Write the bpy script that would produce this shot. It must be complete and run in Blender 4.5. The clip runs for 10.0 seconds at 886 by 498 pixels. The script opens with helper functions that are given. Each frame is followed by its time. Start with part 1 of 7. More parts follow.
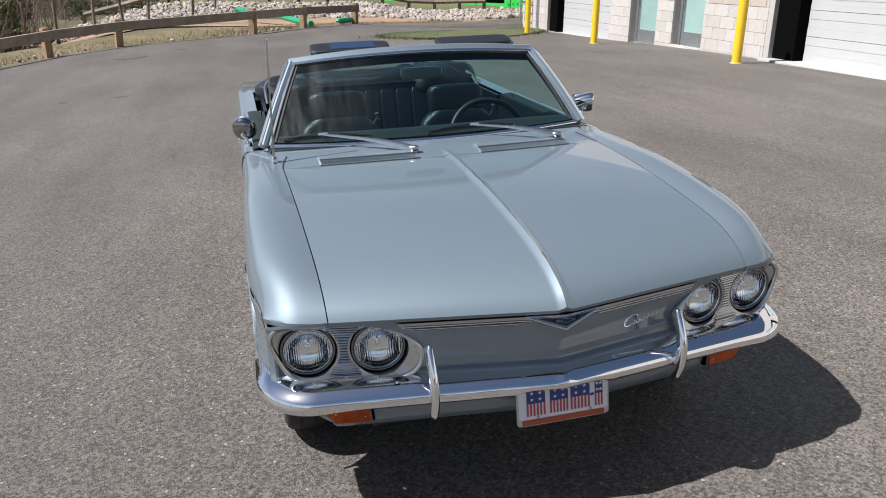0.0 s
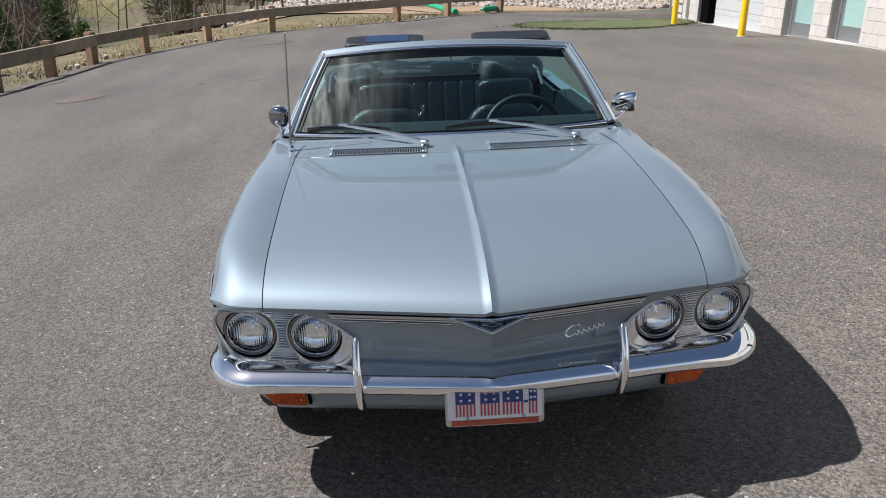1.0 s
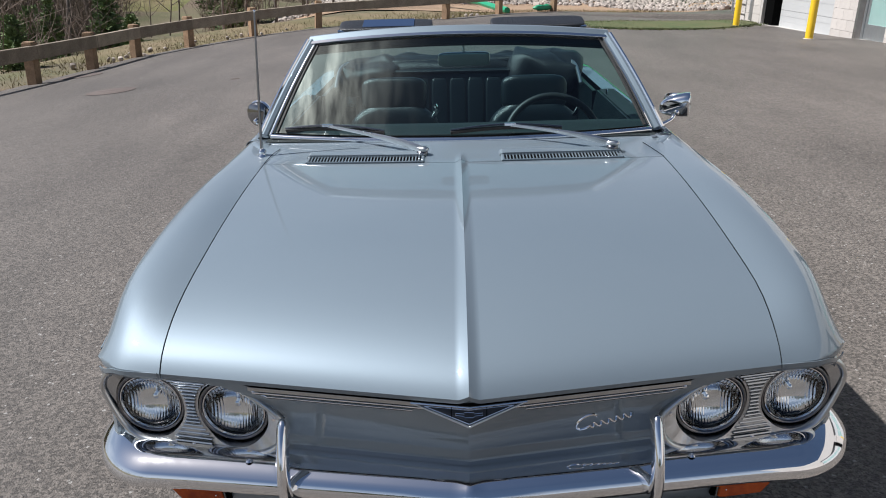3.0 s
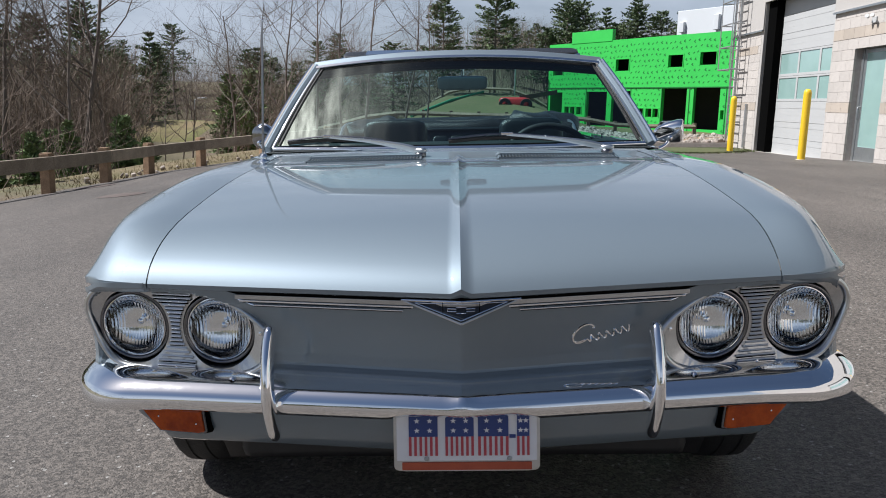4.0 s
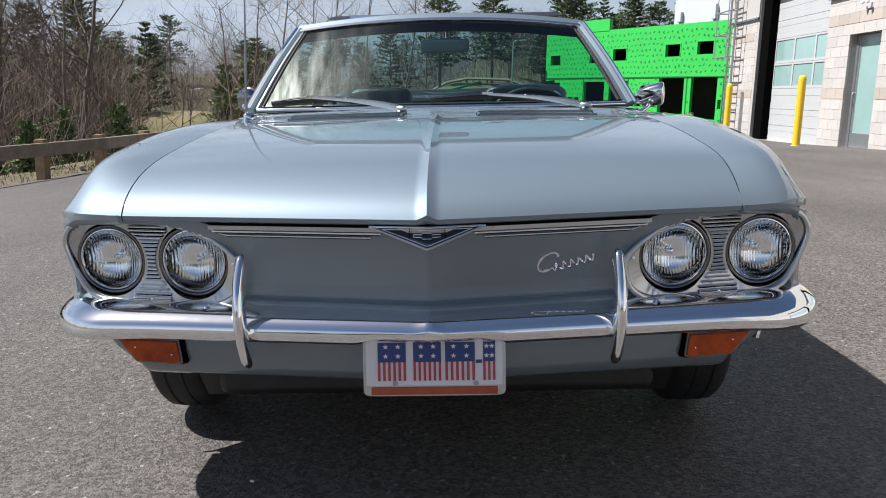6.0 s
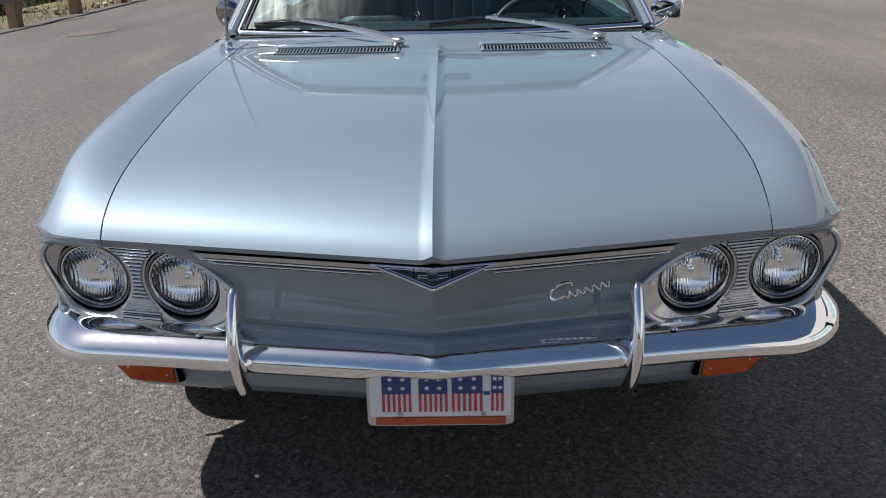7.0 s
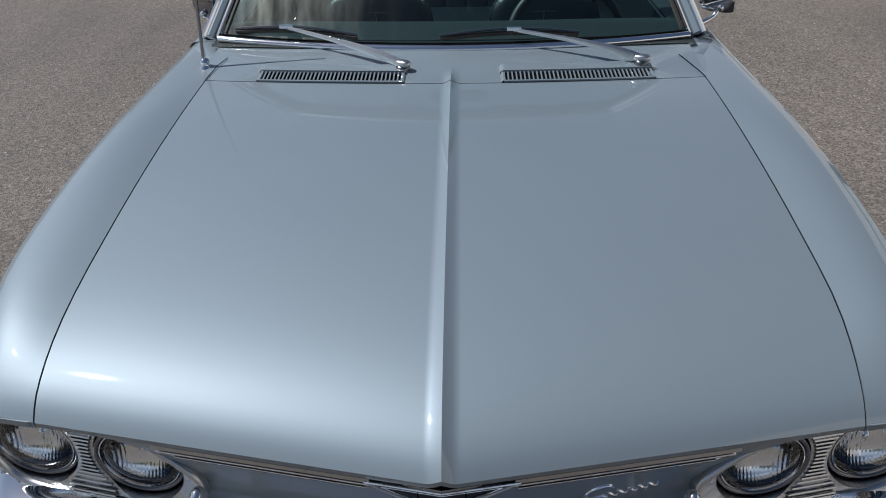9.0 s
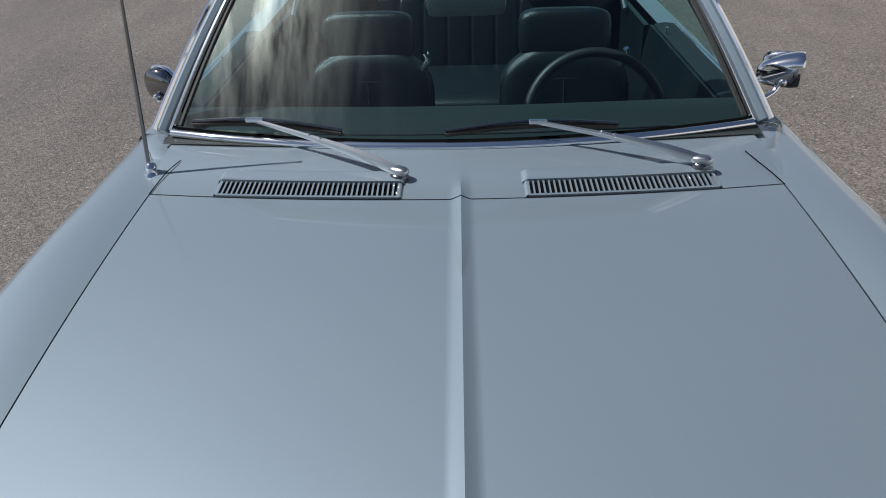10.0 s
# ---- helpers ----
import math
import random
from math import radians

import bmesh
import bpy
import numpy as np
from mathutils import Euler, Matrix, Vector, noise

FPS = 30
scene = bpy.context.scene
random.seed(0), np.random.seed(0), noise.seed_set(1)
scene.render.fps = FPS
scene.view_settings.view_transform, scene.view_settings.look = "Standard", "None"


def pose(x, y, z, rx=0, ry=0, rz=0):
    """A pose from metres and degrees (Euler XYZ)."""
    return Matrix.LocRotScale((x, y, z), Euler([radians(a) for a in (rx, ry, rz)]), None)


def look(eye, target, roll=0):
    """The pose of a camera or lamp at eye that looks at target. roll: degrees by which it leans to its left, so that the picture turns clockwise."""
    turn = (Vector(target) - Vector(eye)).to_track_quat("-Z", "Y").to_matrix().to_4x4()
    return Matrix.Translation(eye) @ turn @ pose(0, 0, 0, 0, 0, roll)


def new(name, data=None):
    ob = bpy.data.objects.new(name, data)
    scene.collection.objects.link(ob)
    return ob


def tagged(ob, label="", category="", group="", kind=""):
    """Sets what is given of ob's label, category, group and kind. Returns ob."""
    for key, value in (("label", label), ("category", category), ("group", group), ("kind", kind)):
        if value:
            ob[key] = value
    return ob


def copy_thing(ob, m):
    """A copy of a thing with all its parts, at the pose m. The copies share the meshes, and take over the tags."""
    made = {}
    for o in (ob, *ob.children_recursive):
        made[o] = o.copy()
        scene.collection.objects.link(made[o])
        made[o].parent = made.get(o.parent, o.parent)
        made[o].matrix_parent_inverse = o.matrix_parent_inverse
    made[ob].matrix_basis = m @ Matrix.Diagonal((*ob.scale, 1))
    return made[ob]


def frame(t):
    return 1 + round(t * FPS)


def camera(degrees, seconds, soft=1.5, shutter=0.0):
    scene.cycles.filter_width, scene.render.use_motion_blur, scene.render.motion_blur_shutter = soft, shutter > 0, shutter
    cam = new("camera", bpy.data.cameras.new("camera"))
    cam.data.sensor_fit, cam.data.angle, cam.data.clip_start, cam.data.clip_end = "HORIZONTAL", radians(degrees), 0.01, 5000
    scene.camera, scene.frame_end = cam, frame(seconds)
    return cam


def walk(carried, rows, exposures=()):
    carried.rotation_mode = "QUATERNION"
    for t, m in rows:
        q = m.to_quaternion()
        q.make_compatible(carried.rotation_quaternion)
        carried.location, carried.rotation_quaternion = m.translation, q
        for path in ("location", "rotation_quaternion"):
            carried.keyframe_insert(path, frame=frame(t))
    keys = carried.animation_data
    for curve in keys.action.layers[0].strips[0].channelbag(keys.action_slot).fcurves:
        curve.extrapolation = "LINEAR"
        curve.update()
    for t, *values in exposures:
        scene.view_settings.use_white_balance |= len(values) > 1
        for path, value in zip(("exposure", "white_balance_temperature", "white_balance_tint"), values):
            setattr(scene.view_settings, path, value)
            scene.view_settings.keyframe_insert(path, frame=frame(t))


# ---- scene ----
cam = camera(59.5, 10.0, 1.0)
# the lot leans to one side, and the car on it: the path is given square to the car
LEAN = pose(0, 0, 0, 0, -2.1, 0)
PATH = [
    (0, (-0.857, -1.919, 1.672), (-0.398, -0.101, 0.978), -1.7),
    (0.5, (-0.558, -1.968, 1.688), (-0.281, -0.116, 0.987), -2.0),
    (1, (-0.233, -2.034, 1.688), (-0.146, -0.167, 0.978), -1.9),
    (1.5, (-0.051, -1.995, 1.689), (-0.071, -0.131, 0.965), -2.0),
    (2, (-0.013, -1.792, 1.673), (-0.051, 0.065, 0.931), -1.5),
    (2.2, (-0.004, -1.697, 1.661), (-0.047, 0.157, 0.911), -1.3),
    (3.3, (-0.025, -1.338, 1.424), (-0.06, 0.558, 0.788), -1.4),
    (3.5, (-0.018, -1.384, 1.297), (-0.051, 0.539, 0.749), -1.3),
    (4, (-0.003, -1.502, 1.078), (-0.044, 0.463, 0.706), -1.0),
    (4.5, (0.03, -1.552, 0.989), (-0.017, 0.421, 0.662), -1.5),
    (5, (0.056, -1.577, 0.961), (0.003, 0.395, 0.632), -1.8),
    (5.5, (0.065, -1.589, 0.945), (0.017, 0.381, 0.604), -1.5),
    (5.7, (0.066, -1.595, 0.941), (0.022, 0.374, 0.594), -1.3),
    (6.8, (0.042, -1.366, 1.187), (0.014, 0.507, 0.487), -1.1),
    (7, (0.04, -1.33, 1.309), (0.013, 0.502, 0.508), -1.2),
    (7.5, (0.02, -1.246, 1.545), (0.002, 0.499, 0.568), -1.1),
    (8, (-0.003, -1.187, 1.613), (-0.011, 0.518, 0.567), -0.9),
    (8.5, (0.005, -1.033, 1.62), (-0.021, 0.673, 0.576), -1.0),
    (9, (0.033, -0.803, 1.619), (-0.018, 0.9, 0.573), -1.0),
    (9.5, (0.02, -0.545, 1.612), (-0.033, 1.163, 0.572), -1.4),
    (10, (0.0, -0.232, 1.629), (-0.048, 1.502, 0.632), -1.6),
]
walk(cam, [(t, LEAN @ look(eye, target, roll)) for t, eye, target, roll in PATH],
     [(0.0, 0.78, 5960, 10), (2.0, 0.84, 5940, 10), (3.5, 0.62, 5920, 10), (5.5, 0.90, 5920, 10), (7.0, 0.76, 5920, 10), (8.0, 0.62, 5920, 10), (9.0, 0.36, 5920, 10), (9.5, 0.10, 5920, 10), (10.0, 0.42, 5920, 10)])

# ---- world and sun ----
SUN_WAY = LEAN.to_3x3() @ Vector((-0.68, 0.02, 1.0)).normalized()
ELEV = math.asin(SUN_WAY.z)
AZIM = math.atan2(SUN_WAY.x, SUN_WAY.y)
world = bpy.data.worlds.new("world")
scene.world = world
world.use_nodes = True
wn, wl = world.node_tree.nodes, world.node_tree.links
wn.clear()
sky = wn.new("ShaderNodeTexSky")
sky.sky_type, sky.sun_disc = "NISHITA", False
sky.sun_elevation, sky.sun_rotation = ELEV, AZIM
sky.air_density, sky.dust_density, sky.ozone_density = 1.0, 1.4, 1.2
wco = wn.new("ShaderNodeTexCoord")
wmap = wn.new("ShaderNodeMapping")
wmap.inputs["Scale"].default_value = (1.0, 1.0, 3.2)
wno = wn.new("ShaderNodeTexNoise")
wno.inputs["Scale"].default_value, wno.inputs["Detail"].default_value, wno.inputs["Roughness"].default_value = 2.3, 8.0, 0.58
wra = wn.new("ShaderNodeValToRGB")
wra.color_ramp.elements[0].position, wra.color_ramp.elements[0].color = 0.38, (0.38, 0.38, 0.38, 1)
wra.color_ramp.elements[1].position, wra.color_ramp.elements[1].color = 0.60, (0.85, 0.85, 0.85, 1)
wmi = wn.new("ShaderNodeMixRGB")
wmi.inputs[2].default_value = (10.0, 10.6, 11.6, 1)
wbg = wn.new("ShaderNodeBackground")
wbg.inputs["Strength"].default_value = 0.038
wout = wn.new("ShaderNodeOutputWorld")
wl.new(wco.outputs["Generated"], wmap.inputs["Vector"])
wl.new(wmap.outputs["Vector"], wno.inputs["Vector"])
wl.new(wno.outputs["Fac"], wra.inputs["Fac"])
wsep = wn.new("ShaderNodeSeparateXYZ")
wthin = wn.new("ShaderNodeMapRange")
wthin.inputs["From Min"].default_value, wthin.inputs["From Max"].default_value = 0.20, 0.48
wthin.inputs["To Min"].default_value, wthin.inputs["To Max"].default_value = 1.0, 0.03
wmul = wn.new("ShaderNodeMath")
wmul.operation = "MULTIPLY"
wl.new(wco.outputs["Generated"], wsep.inputs[0])
wl.new(wsep.outputs["Z"], wthin.inputs["Value"])
wl.new(wra.outputs["Color"], wmul.inputs[0])
wl.new(wthin.outputs["Result"], wmul.inputs[1])
wl.new(wmul.outputs[0], wmi.inputs[0])
wl.new(sky.outputs["Color"], wmi.inputs[1])
wl.new(wmi.outputs["Color"], wbg.inputs["Color"])
wl.new(wbg.outputs["Background"], wout.inputs["Surface"])
sun = new("sun", bpy.data.lights.new("sun", "SUN"))
sun.data.energy, sun.data.angle, sun.data.color = 5.0, radians(0.55), (1.0, 0.94, 0.86)
sun.matrix_world = look(SUN_WAY * 50, (0, 0, 0))

# ---- materials ----
def mat(name, color, rough=0.5, metal=0.0, var=0.0, scale=8.0, color2=None, fine=0.0, fine_scale=200.0, bump=0.0, bump_scale=60.0,
        coat=0.0, per_object=0.0, spread=None, spec=None, coat_rough=0.04, rough_var=0.0, stretch=None):
    """A procedural surface: base colour, slow stains towards color2, fine grain, relief, and a shift from object to object."""
    m = bpy.data.materials.new(name)
    m.use_nodes = True
    n, l = m.node_tree.nodes, m.node_tree.links
    b = n["Principled BSDF"]
    b.inputs["Roughness"].default_value, b.inputs["Metallic"].default_value = rough, metal
    b.inputs["Coat Weight"].default_value, b.inputs["Coat Roughness"].default_value = coat, coat_rough
    if spec is not None:
        b.inputs["Specular IOR Level"].default_value = spec
    if coat >= 1.0:
        b.inputs["Coat IOR"].default_value = 1.62
    co = n.new("ShaderNodeTexCoord")
    src = co.outputs["Object"]
    if stretch:
        mp = n.new("ShaderNodeMapping")
        mp.inputs["Scale"].default_value = stretch
        l.new(src, mp.inputs["Vector"])
        src = mp.outputs["Vector"]
    rgb = n.new("ShaderNodeRGB")
    rgb.outputs[0].default_value = (*color, 1)
    out = rgb.outputs[0]
    if var:
        a = n.new("ShaderNodeTexNoise")
        a.inputs["Scale"].default_value, a.inputs["Detail"].default_value, a.inputs["Roughness"].default_value = scale, 6, 0.62
        r = n.new("ShaderNodeMapRange")
        r.inputs["From Min"].default_value, r.inputs["From Max"].default_value = 0.35, 0.65
        r.inputs["To Max"].default_value = var
        mx = n.new("ShaderNodeMixRGB")
        mx.inputs[2].default_value = (*(color2 or tuple(c * 0.5 for c in color)), 1)
        l.new(src, a.inputs["Vector"]), l.new(a.outputs["Fac"], r.inputs["Value"])
        l.new(r.outputs["Result"], mx.inputs[0]), l.new(out, mx.inputs[1])
        out = mx.outputs[0]
        if rough_var:
            rr = n.new("ShaderNodeMapRange")
            rr.inputs["From Min"].default_value, rr.inputs["From Max"].default_value = 0.3, 0.7
            rr.inputs["To Min"].default_value, rr.inputs["To Max"].default_value = rough - rough_var, rough + rough_var
            l.new(a.outputs["Fac"], rr.inputs["Value"]), l.new(rr.outputs["Result"], b.inputs["Roughness"])
    if fine:
        a = n.new("ShaderNodeTexNoise")
        a.inputs["Scale"].default_value, a.inputs["Detail"].default_value = fine_scale, 3
        r = n.new("ShaderNodeMapRange")
        r.inputs["From Min"].default_value, r.inputs["From Max"].default_value = 0.3, 0.7
        r.inputs["To Min"].default_value, r.inputs["To Max"].default_value = 1 - fine, 1 + fine
        mx = n.new("ShaderNodeVectorMath")
        mx.operation = "MULTIPLY"
        l.new(src, a.inputs["Vector"]), l.new(a.outputs["Fac"], r.inputs["Value"])
        l.new(out, mx.inputs[0]), l.new(r.outputs["Result"], mx.inputs[1])
        out = mx.outputs[0]
    if per_object or spread:
        oi = n.new("ShaderNodeNewGeometry" if spread else "ShaderNodeObjectInfo")
        k = spread or per_object
        r = n.new("ShaderNodeMapRange")
        r.inputs["To Min"].default_value, r.inputs["To Max"].default_value = 1 - k, 1 + k
        mx = n.new("ShaderNodeVectorMath")
        mx.operation = "MULTIPLY"
        l.new(oi.outputs["Random Per Island" if spread else "Random"], r.inputs["Value"])
        l.new(out, mx.inputs[0]), l.new(r.outputs["Result"], mx.inputs[1])
        out = mx.outputs[0]
    l.new(out, b.inputs["Base Color"])
    if bump:
        a = n.new("ShaderNodeTexNoise")
        a.inputs["Scale"].default_value, a.inputs["Detail"].default_value = bump_scale, 4
        bp = n.new("ShaderNodeBump")
        bp.inputs["Strength"].default_value, bp.inputs["Distance"].default_value = min(1.0, bump), 0.01 if bump_scale > 50 else 0.03
        l.new(src, a.inputs["Vector"]), l.new(a.outputs["Fac"], bp.inputs["Height"])
        l.new(bp.outputs["Normal"], b.inputs["Normal"])
    return m


def glass(name, tint, rough=0.0, gloss=1.0, ior=1.5):
    """A thin clear pane: light passes straight through it, tinted, and its face mirrors by the angle."""
    m = bpy.data.materials.new(name)
    m.use_nodes = True
    n, l = m.node_tree.nodes, m.node_tree.links
    n.remove(n["Principled BSDF"])
    tr, gl, mx, fr = n.new("ShaderNodeBsdfTransparent"), n.new("ShaderNodeBsdfGlossy"), n.new("ShaderNodeMixShader"), n.new("ShaderNodeFresnel")
    tr.inputs["Color"].default_value = (*tint, 1)
    gl.inputs["Roughness"].default_value = rough
    gl.inputs["Color"].default_value = (gloss, gloss, gloss, 1)
    fr.inputs["IOR"].default_value = ior
    l.new(fr.outputs[0], mx.inputs[0]), l.new(tr.outputs[0], mx.inputs[1]), l.new(gl.outputs[0], mx.inputs[2])
    l.new(mx.outputs[0], n["Material Output"].inputs["Surface"])
    return m


def dusty(m):
    """A thin greasy film with wiped streaks on a clear pane, thicker towards one side: it spreads the light it mirrors."""
    n, l = m.node_tree.nodes, m.node_tree.links
    out = n["Material Output"]
    clear = out.inputs["Surface"].links[0].from_socket
    co, mp, no, r = n.new("ShaderNodeTexCoord"), n.new("ShaderNodeMapping"), n.new("ShaderNodeTexNoise"), n.new("ShaderNodeMapRange")
    sep, side, mul = n.new("ShaderNodeSeparateXYZ"), n.new("ShaderNodeMapRange"), n.new("ShaderNodeMath")
    mp.inputs["Scale"].default_value, mp.inputs["Rotation"].default_value = (6.0, 1.1, 1.1), (0, 0, 0.3)
    no.inputs["Scale"].default_value, no.inputs["Detail"].default_value, no.inputs["Roughness"].default_value = 1.5, 5, 0.6
    r.inputs["From Min"].default_value, r.inputs["From Max"].default_value = 0.40, 0.66
    r.inputs["To Min"].default_value, r.inputs["To Max"].default_value = 0.004, 0.048
    side.inputs["From Min"].default_value, side.inputs["From Max"].default_value = -0.40, -0.10
    side.inputs["To Min"].default_value, side.inputs["To Max"].default_value = 1.0, 0.04
    mul.operation = "MULTIPLY"
    film, m1 = n.new("ShaderNodeBsdfGlossy"), n.new("ShaderNodeMixShader")
    film.inputs["Color"].default_value, film.inputs["Roughness"].default_value = (0.90, 0.96, 0.86, 1), 0.36
    l.new(co.outputs["Object"], mp.inputs["Vector"]), l.new(mp.outputs["Vector"], no.inputs["Vector"])
    l.new(co.outputs["Object"], sep.inputs[0]), l.new(sep.outputs["X"], side.inputs["Value"])
    l.new(no.outputs["Fac"], r.inputs["Value"]), l.new(r.outputs["Result"], mul.inputs[0]), l.new(side.outputs["Result"], mul.inputs[1])
    l.new(mul.outputs[0], m1.inputs[0]), l.new(clear, m1.inputs[1]), l.new(film.outputs[0], m1.inputs[2])
    l.new(m1.outputs[0], out.inputs["Surface"])
    return m


def asphalt_mat():
    """Worn grey asphalt: stone chips in tar, broad pale and dark patches, a few hairline seams."""
    m = mat("asphalt", (0.134, 0.116, 0.101), 0.62, var=0.75, scale=0.22, color2=(0.086, 0.075, 0.066), bump=0.8, bump_scale=150.0, spec=0.4)
    m.node_tree.nodes["Principled BSDF"].inputs["Diffuse Roughness"].default_value = 0.30
    n, l = m.node_tree.nodes, m.node_tree.links
    b = n["Principled BSDF"]
    old = b.inputs["Base Color"].links[0].from_socket
    co = n.new("ShaderNodeTexCoord")
    vo = n.new("ShaderNodeTexVoronoi")
    vo.inputs["Scale"].default_value = 105.0
    sep = n.new("ShaderNodeSeparateColor")
    r = n.new("ShaderNodeMapRange")
    r.inputs["From Min"].default_value, r.inputs["From Max"].default_value = 0.1, 1.0
    r.inputs["To Min"].default_value, r.inputs["To Max"].default_value = 0.50, 1.50
    big = n.new("ShaderNodeTexNoise")
    big.inputs["Scale"].default_value, big.inputs["Detail"].default_value = 38.0, 5
    r2 = n.new("ShaderNodeMapRange")
    r2.inputs["From Min"].default_value, r2.inputs["From Max"].default_value = 0.3, 0.7
    r2.inputs["To Min"].default_value, r2.inputs["To Max"].default_value = 0.86, 1.14
    m1, m2 = n.new("ShaderNodeVectorMath"), n.new("ShaderNodeVectorMath")
    m1.operation = m2.operation = "MULTIPLY"
    l.new(co.outputs["Object"], vo.inputs["Vector"]), l.new(co.outputs["Object"], big.inputs["Vector"])
    l.new(vo.outputs["Color"], sep.inputs[0]), l.new(sep.outputs[0], r.inputs["Value"])
    l.new(big.outputs["Fac"], r2.inputs["Value"])
    l.new(old, m1.inputs[0]), l.new(r.outputs[0], m1.inputs[1])
    l.new(m1.outputs[0], m2.inputs[0]), l.new(r2.outputs[0], m2.inputs[1])
    # a few pale chips
    pale = n.new("ShaderNodeMath")
    pale.operation = "GREATER_THAN"
    pale.inputs[1].default_value = 0.994
    mx = n.new("ShaderNodeMixRGB")
    mx.inputs[2].default_value = (0.30, 0.285, 0.265, 1)
    l.new(sep.outputs[1], pale.inputs[0]), l.new(pale.outputs[0], mx.inputs[0])
    # slow scuffs, drawn out along the way in
    mp, sc, r3 = n.new("ShaderNodeMapping"), n.new("ShaderNodeTexNoise"), n.new("ShaderNodeMapRange")
    mp.inputs["Scale"].default_value, mp.inputs["Rotation"].default_value = (0.9, 0.25, 1.0), (0, 0, 0.6)
    sc.inputs["Scale"].default_value, sc.inputs["Detail"].default_value, sc.inputs["Roughness"].default_value = 1.3, 7, 0.65
    r3.inputs["From Min"].default_value, r3.inputs["From Max"].default_value = 0.32, 0.68
    r3.inputs["To Min"].default_value, r3.inputs["To Max"].default_value = 0.82, 1.18
    m3 = n.new("ShaderNodeVectorMath")
    m3.operation = "MULTIPLY"
    l.new(co.outputs["Object"], mp.inputs["Vector"]), l.new(mp.outputs["Vector"], sc.inputs["Vector"])
    l.new(sc.outputs["Fac"], r3.inputs["Value"]), l.new(m2.outputs[0], m3.inputs[0]), l.new(r3.outputs[0], m3.inputs[1])
    l.new(m3.outputs[0], mx.inputs[1]), l.new(mx.outputs[0], b.inputs["Base Color"])
    return m


def lens_mat():
    """Pressed clear glass with upright flutes, stepped in bands."""
    m = glass("lamp_glass", (0.95, 0.97, 0.98), 0.01, 1.0, 1.55)
    n, l = m.node_tree.nodes, m.node_tree.links
    co, wv, w2, add, bp = n.new("ShaderNodeTexCoord"), n.new("ShaderNodeTexWave"), n.new("ShaderNodeTexWave"), n.new("ShaderNodeMath"), n.new("ShaderNodeBump")
    wv.bands_direction, w2.bands_direction = "X", "Z"
    wv.inputs["Scale"].default_value, wv.inputs["Distortion"].default_value = 46.0, 0.5
    w2.inputs["Scale"].default_value, w2.inputs["Distortion"].default_value = 11.0, 2.5
    bp.inputs["Strength"].default_value, bp.inputs["Distance"].default_value = 0.09, 0.004
    l.new(co.outputs["Object"], wv.inputs["Vector"]), l.new(co.outputs["Object"], w2.inputs["Vector"])
    l.new(wv.outputs["Fac"], add.inputs[0]), l.new(w2.outputs["Fac"], add.inputs[1]), l.new(add.outputs[0], bp.inputs["Height"])
    for node in n:
        if node.bl_idname in ("ShaderNodeBsdfGlossy", "ShaderNodeFresnel"):
            l.new(bp.outputs["Normal"], node.inputs["Normal"])
    return m


def reflector_mat():
    m = mat("lamp_reflector", (0.97, 0.97, 0.97), 0.025, 1.0)
    n, l = m.node_tree.nodes, m.node_tree.links
    co, wv, bp = n.new("ShaderNodeTexCoord"), n.new("ShaderNodeTexWave"), n.new("ShaderNodeBump")
    wv.bands_direction = "X"
    wv.inputs["Scale"].default_value, wv.inputs["Distortion"].default_value = 46.0, 1.6
    bp.inputs["Strength"].default_value, bp.inputs["Distance"].default_value = 0.13, 0.004
    l.new(co.outputs["Object"], wv.inputs["Vector"]), l.new(wv.outputs["Fac"], bp.inputs["Height"])
    l.new(bp.outputs["Normal"], n["Principled BSDF"].inputs["Normal"])
    return m


PAINT = mat("silver_blue_paint", (0.176, 0.216, 0.248), 0.57, 0.46, var=0.35, scale=2.2, color2=(0.162, 0.201, 0.234), fine=0.05, fine_scale=900.0, coat=1.0, coat_rough=0.02, spec=0.25)
CHROME = mat("chrome", (0.88, 0.89, 0.91), 0.045, 1.0, var=0.10, scale=30.0, color2=(0.76, 0.77, 0.80), rough_var=0.025)
SATIN = mat("brushed_trim", (0.62, 0.63, 0.63), 0.28, 1.0, var=0.2, scale=40.0)
BEZEL = mat("bezel_metal", (0.56, 0.57, 0.58), 0.30, 1.0, var=0.3, scale=25.0, fine=0.06, fine_scale=300.0)
BLACK_C = mat("dark_chrome", (0.30, 0.30, 0.31), 0.06, 1.0)
BLACK = mat("black_paint", (0.012, 0.012, 0.013), 0.5, var=0.4, scale=20.0, color2=(0.03, 0.03, 0.03))
# sheenless near-black: paints the shade in gaps, and serves for black seals and gaskets
VOID = mat("shade_and_seal_black", (0.004, 0.004, 0.004), 0.95, spec=0.0)
RING = mat("lamp_ring", (0.20, 0.20, 0.21), 0.22, 1.0, var=0.3, scale=30.0)
MAST = mat("mast_steel", (0.34, 0.34, 0.35), 0.30, 1.0, var=0.2, scale=20.0)
RUBBER = mat("rubber", (0.018, 0.018, 0.018), 0.72, var=0.5, scale=25.0, color2=(0.035, 0.033, 0.03), bump=0.2, bump_scale=150.0)
VINYL = mat("black_vinyl", (0.004, 0.0085, 0.0110), 0.30, var=0.3, scale=6.0, color2=(0.018, 0.021, 0.023), bump=0.25, bump_scale=420.0)
VINYL2 = mat("black_vinyl_top", (0.009, 0.010, 0.0125), 0.42, var=0.4, scale=9.0, color2=(0.022, 0.022, 0.026), bump=0.35, bump_scale=260.0)
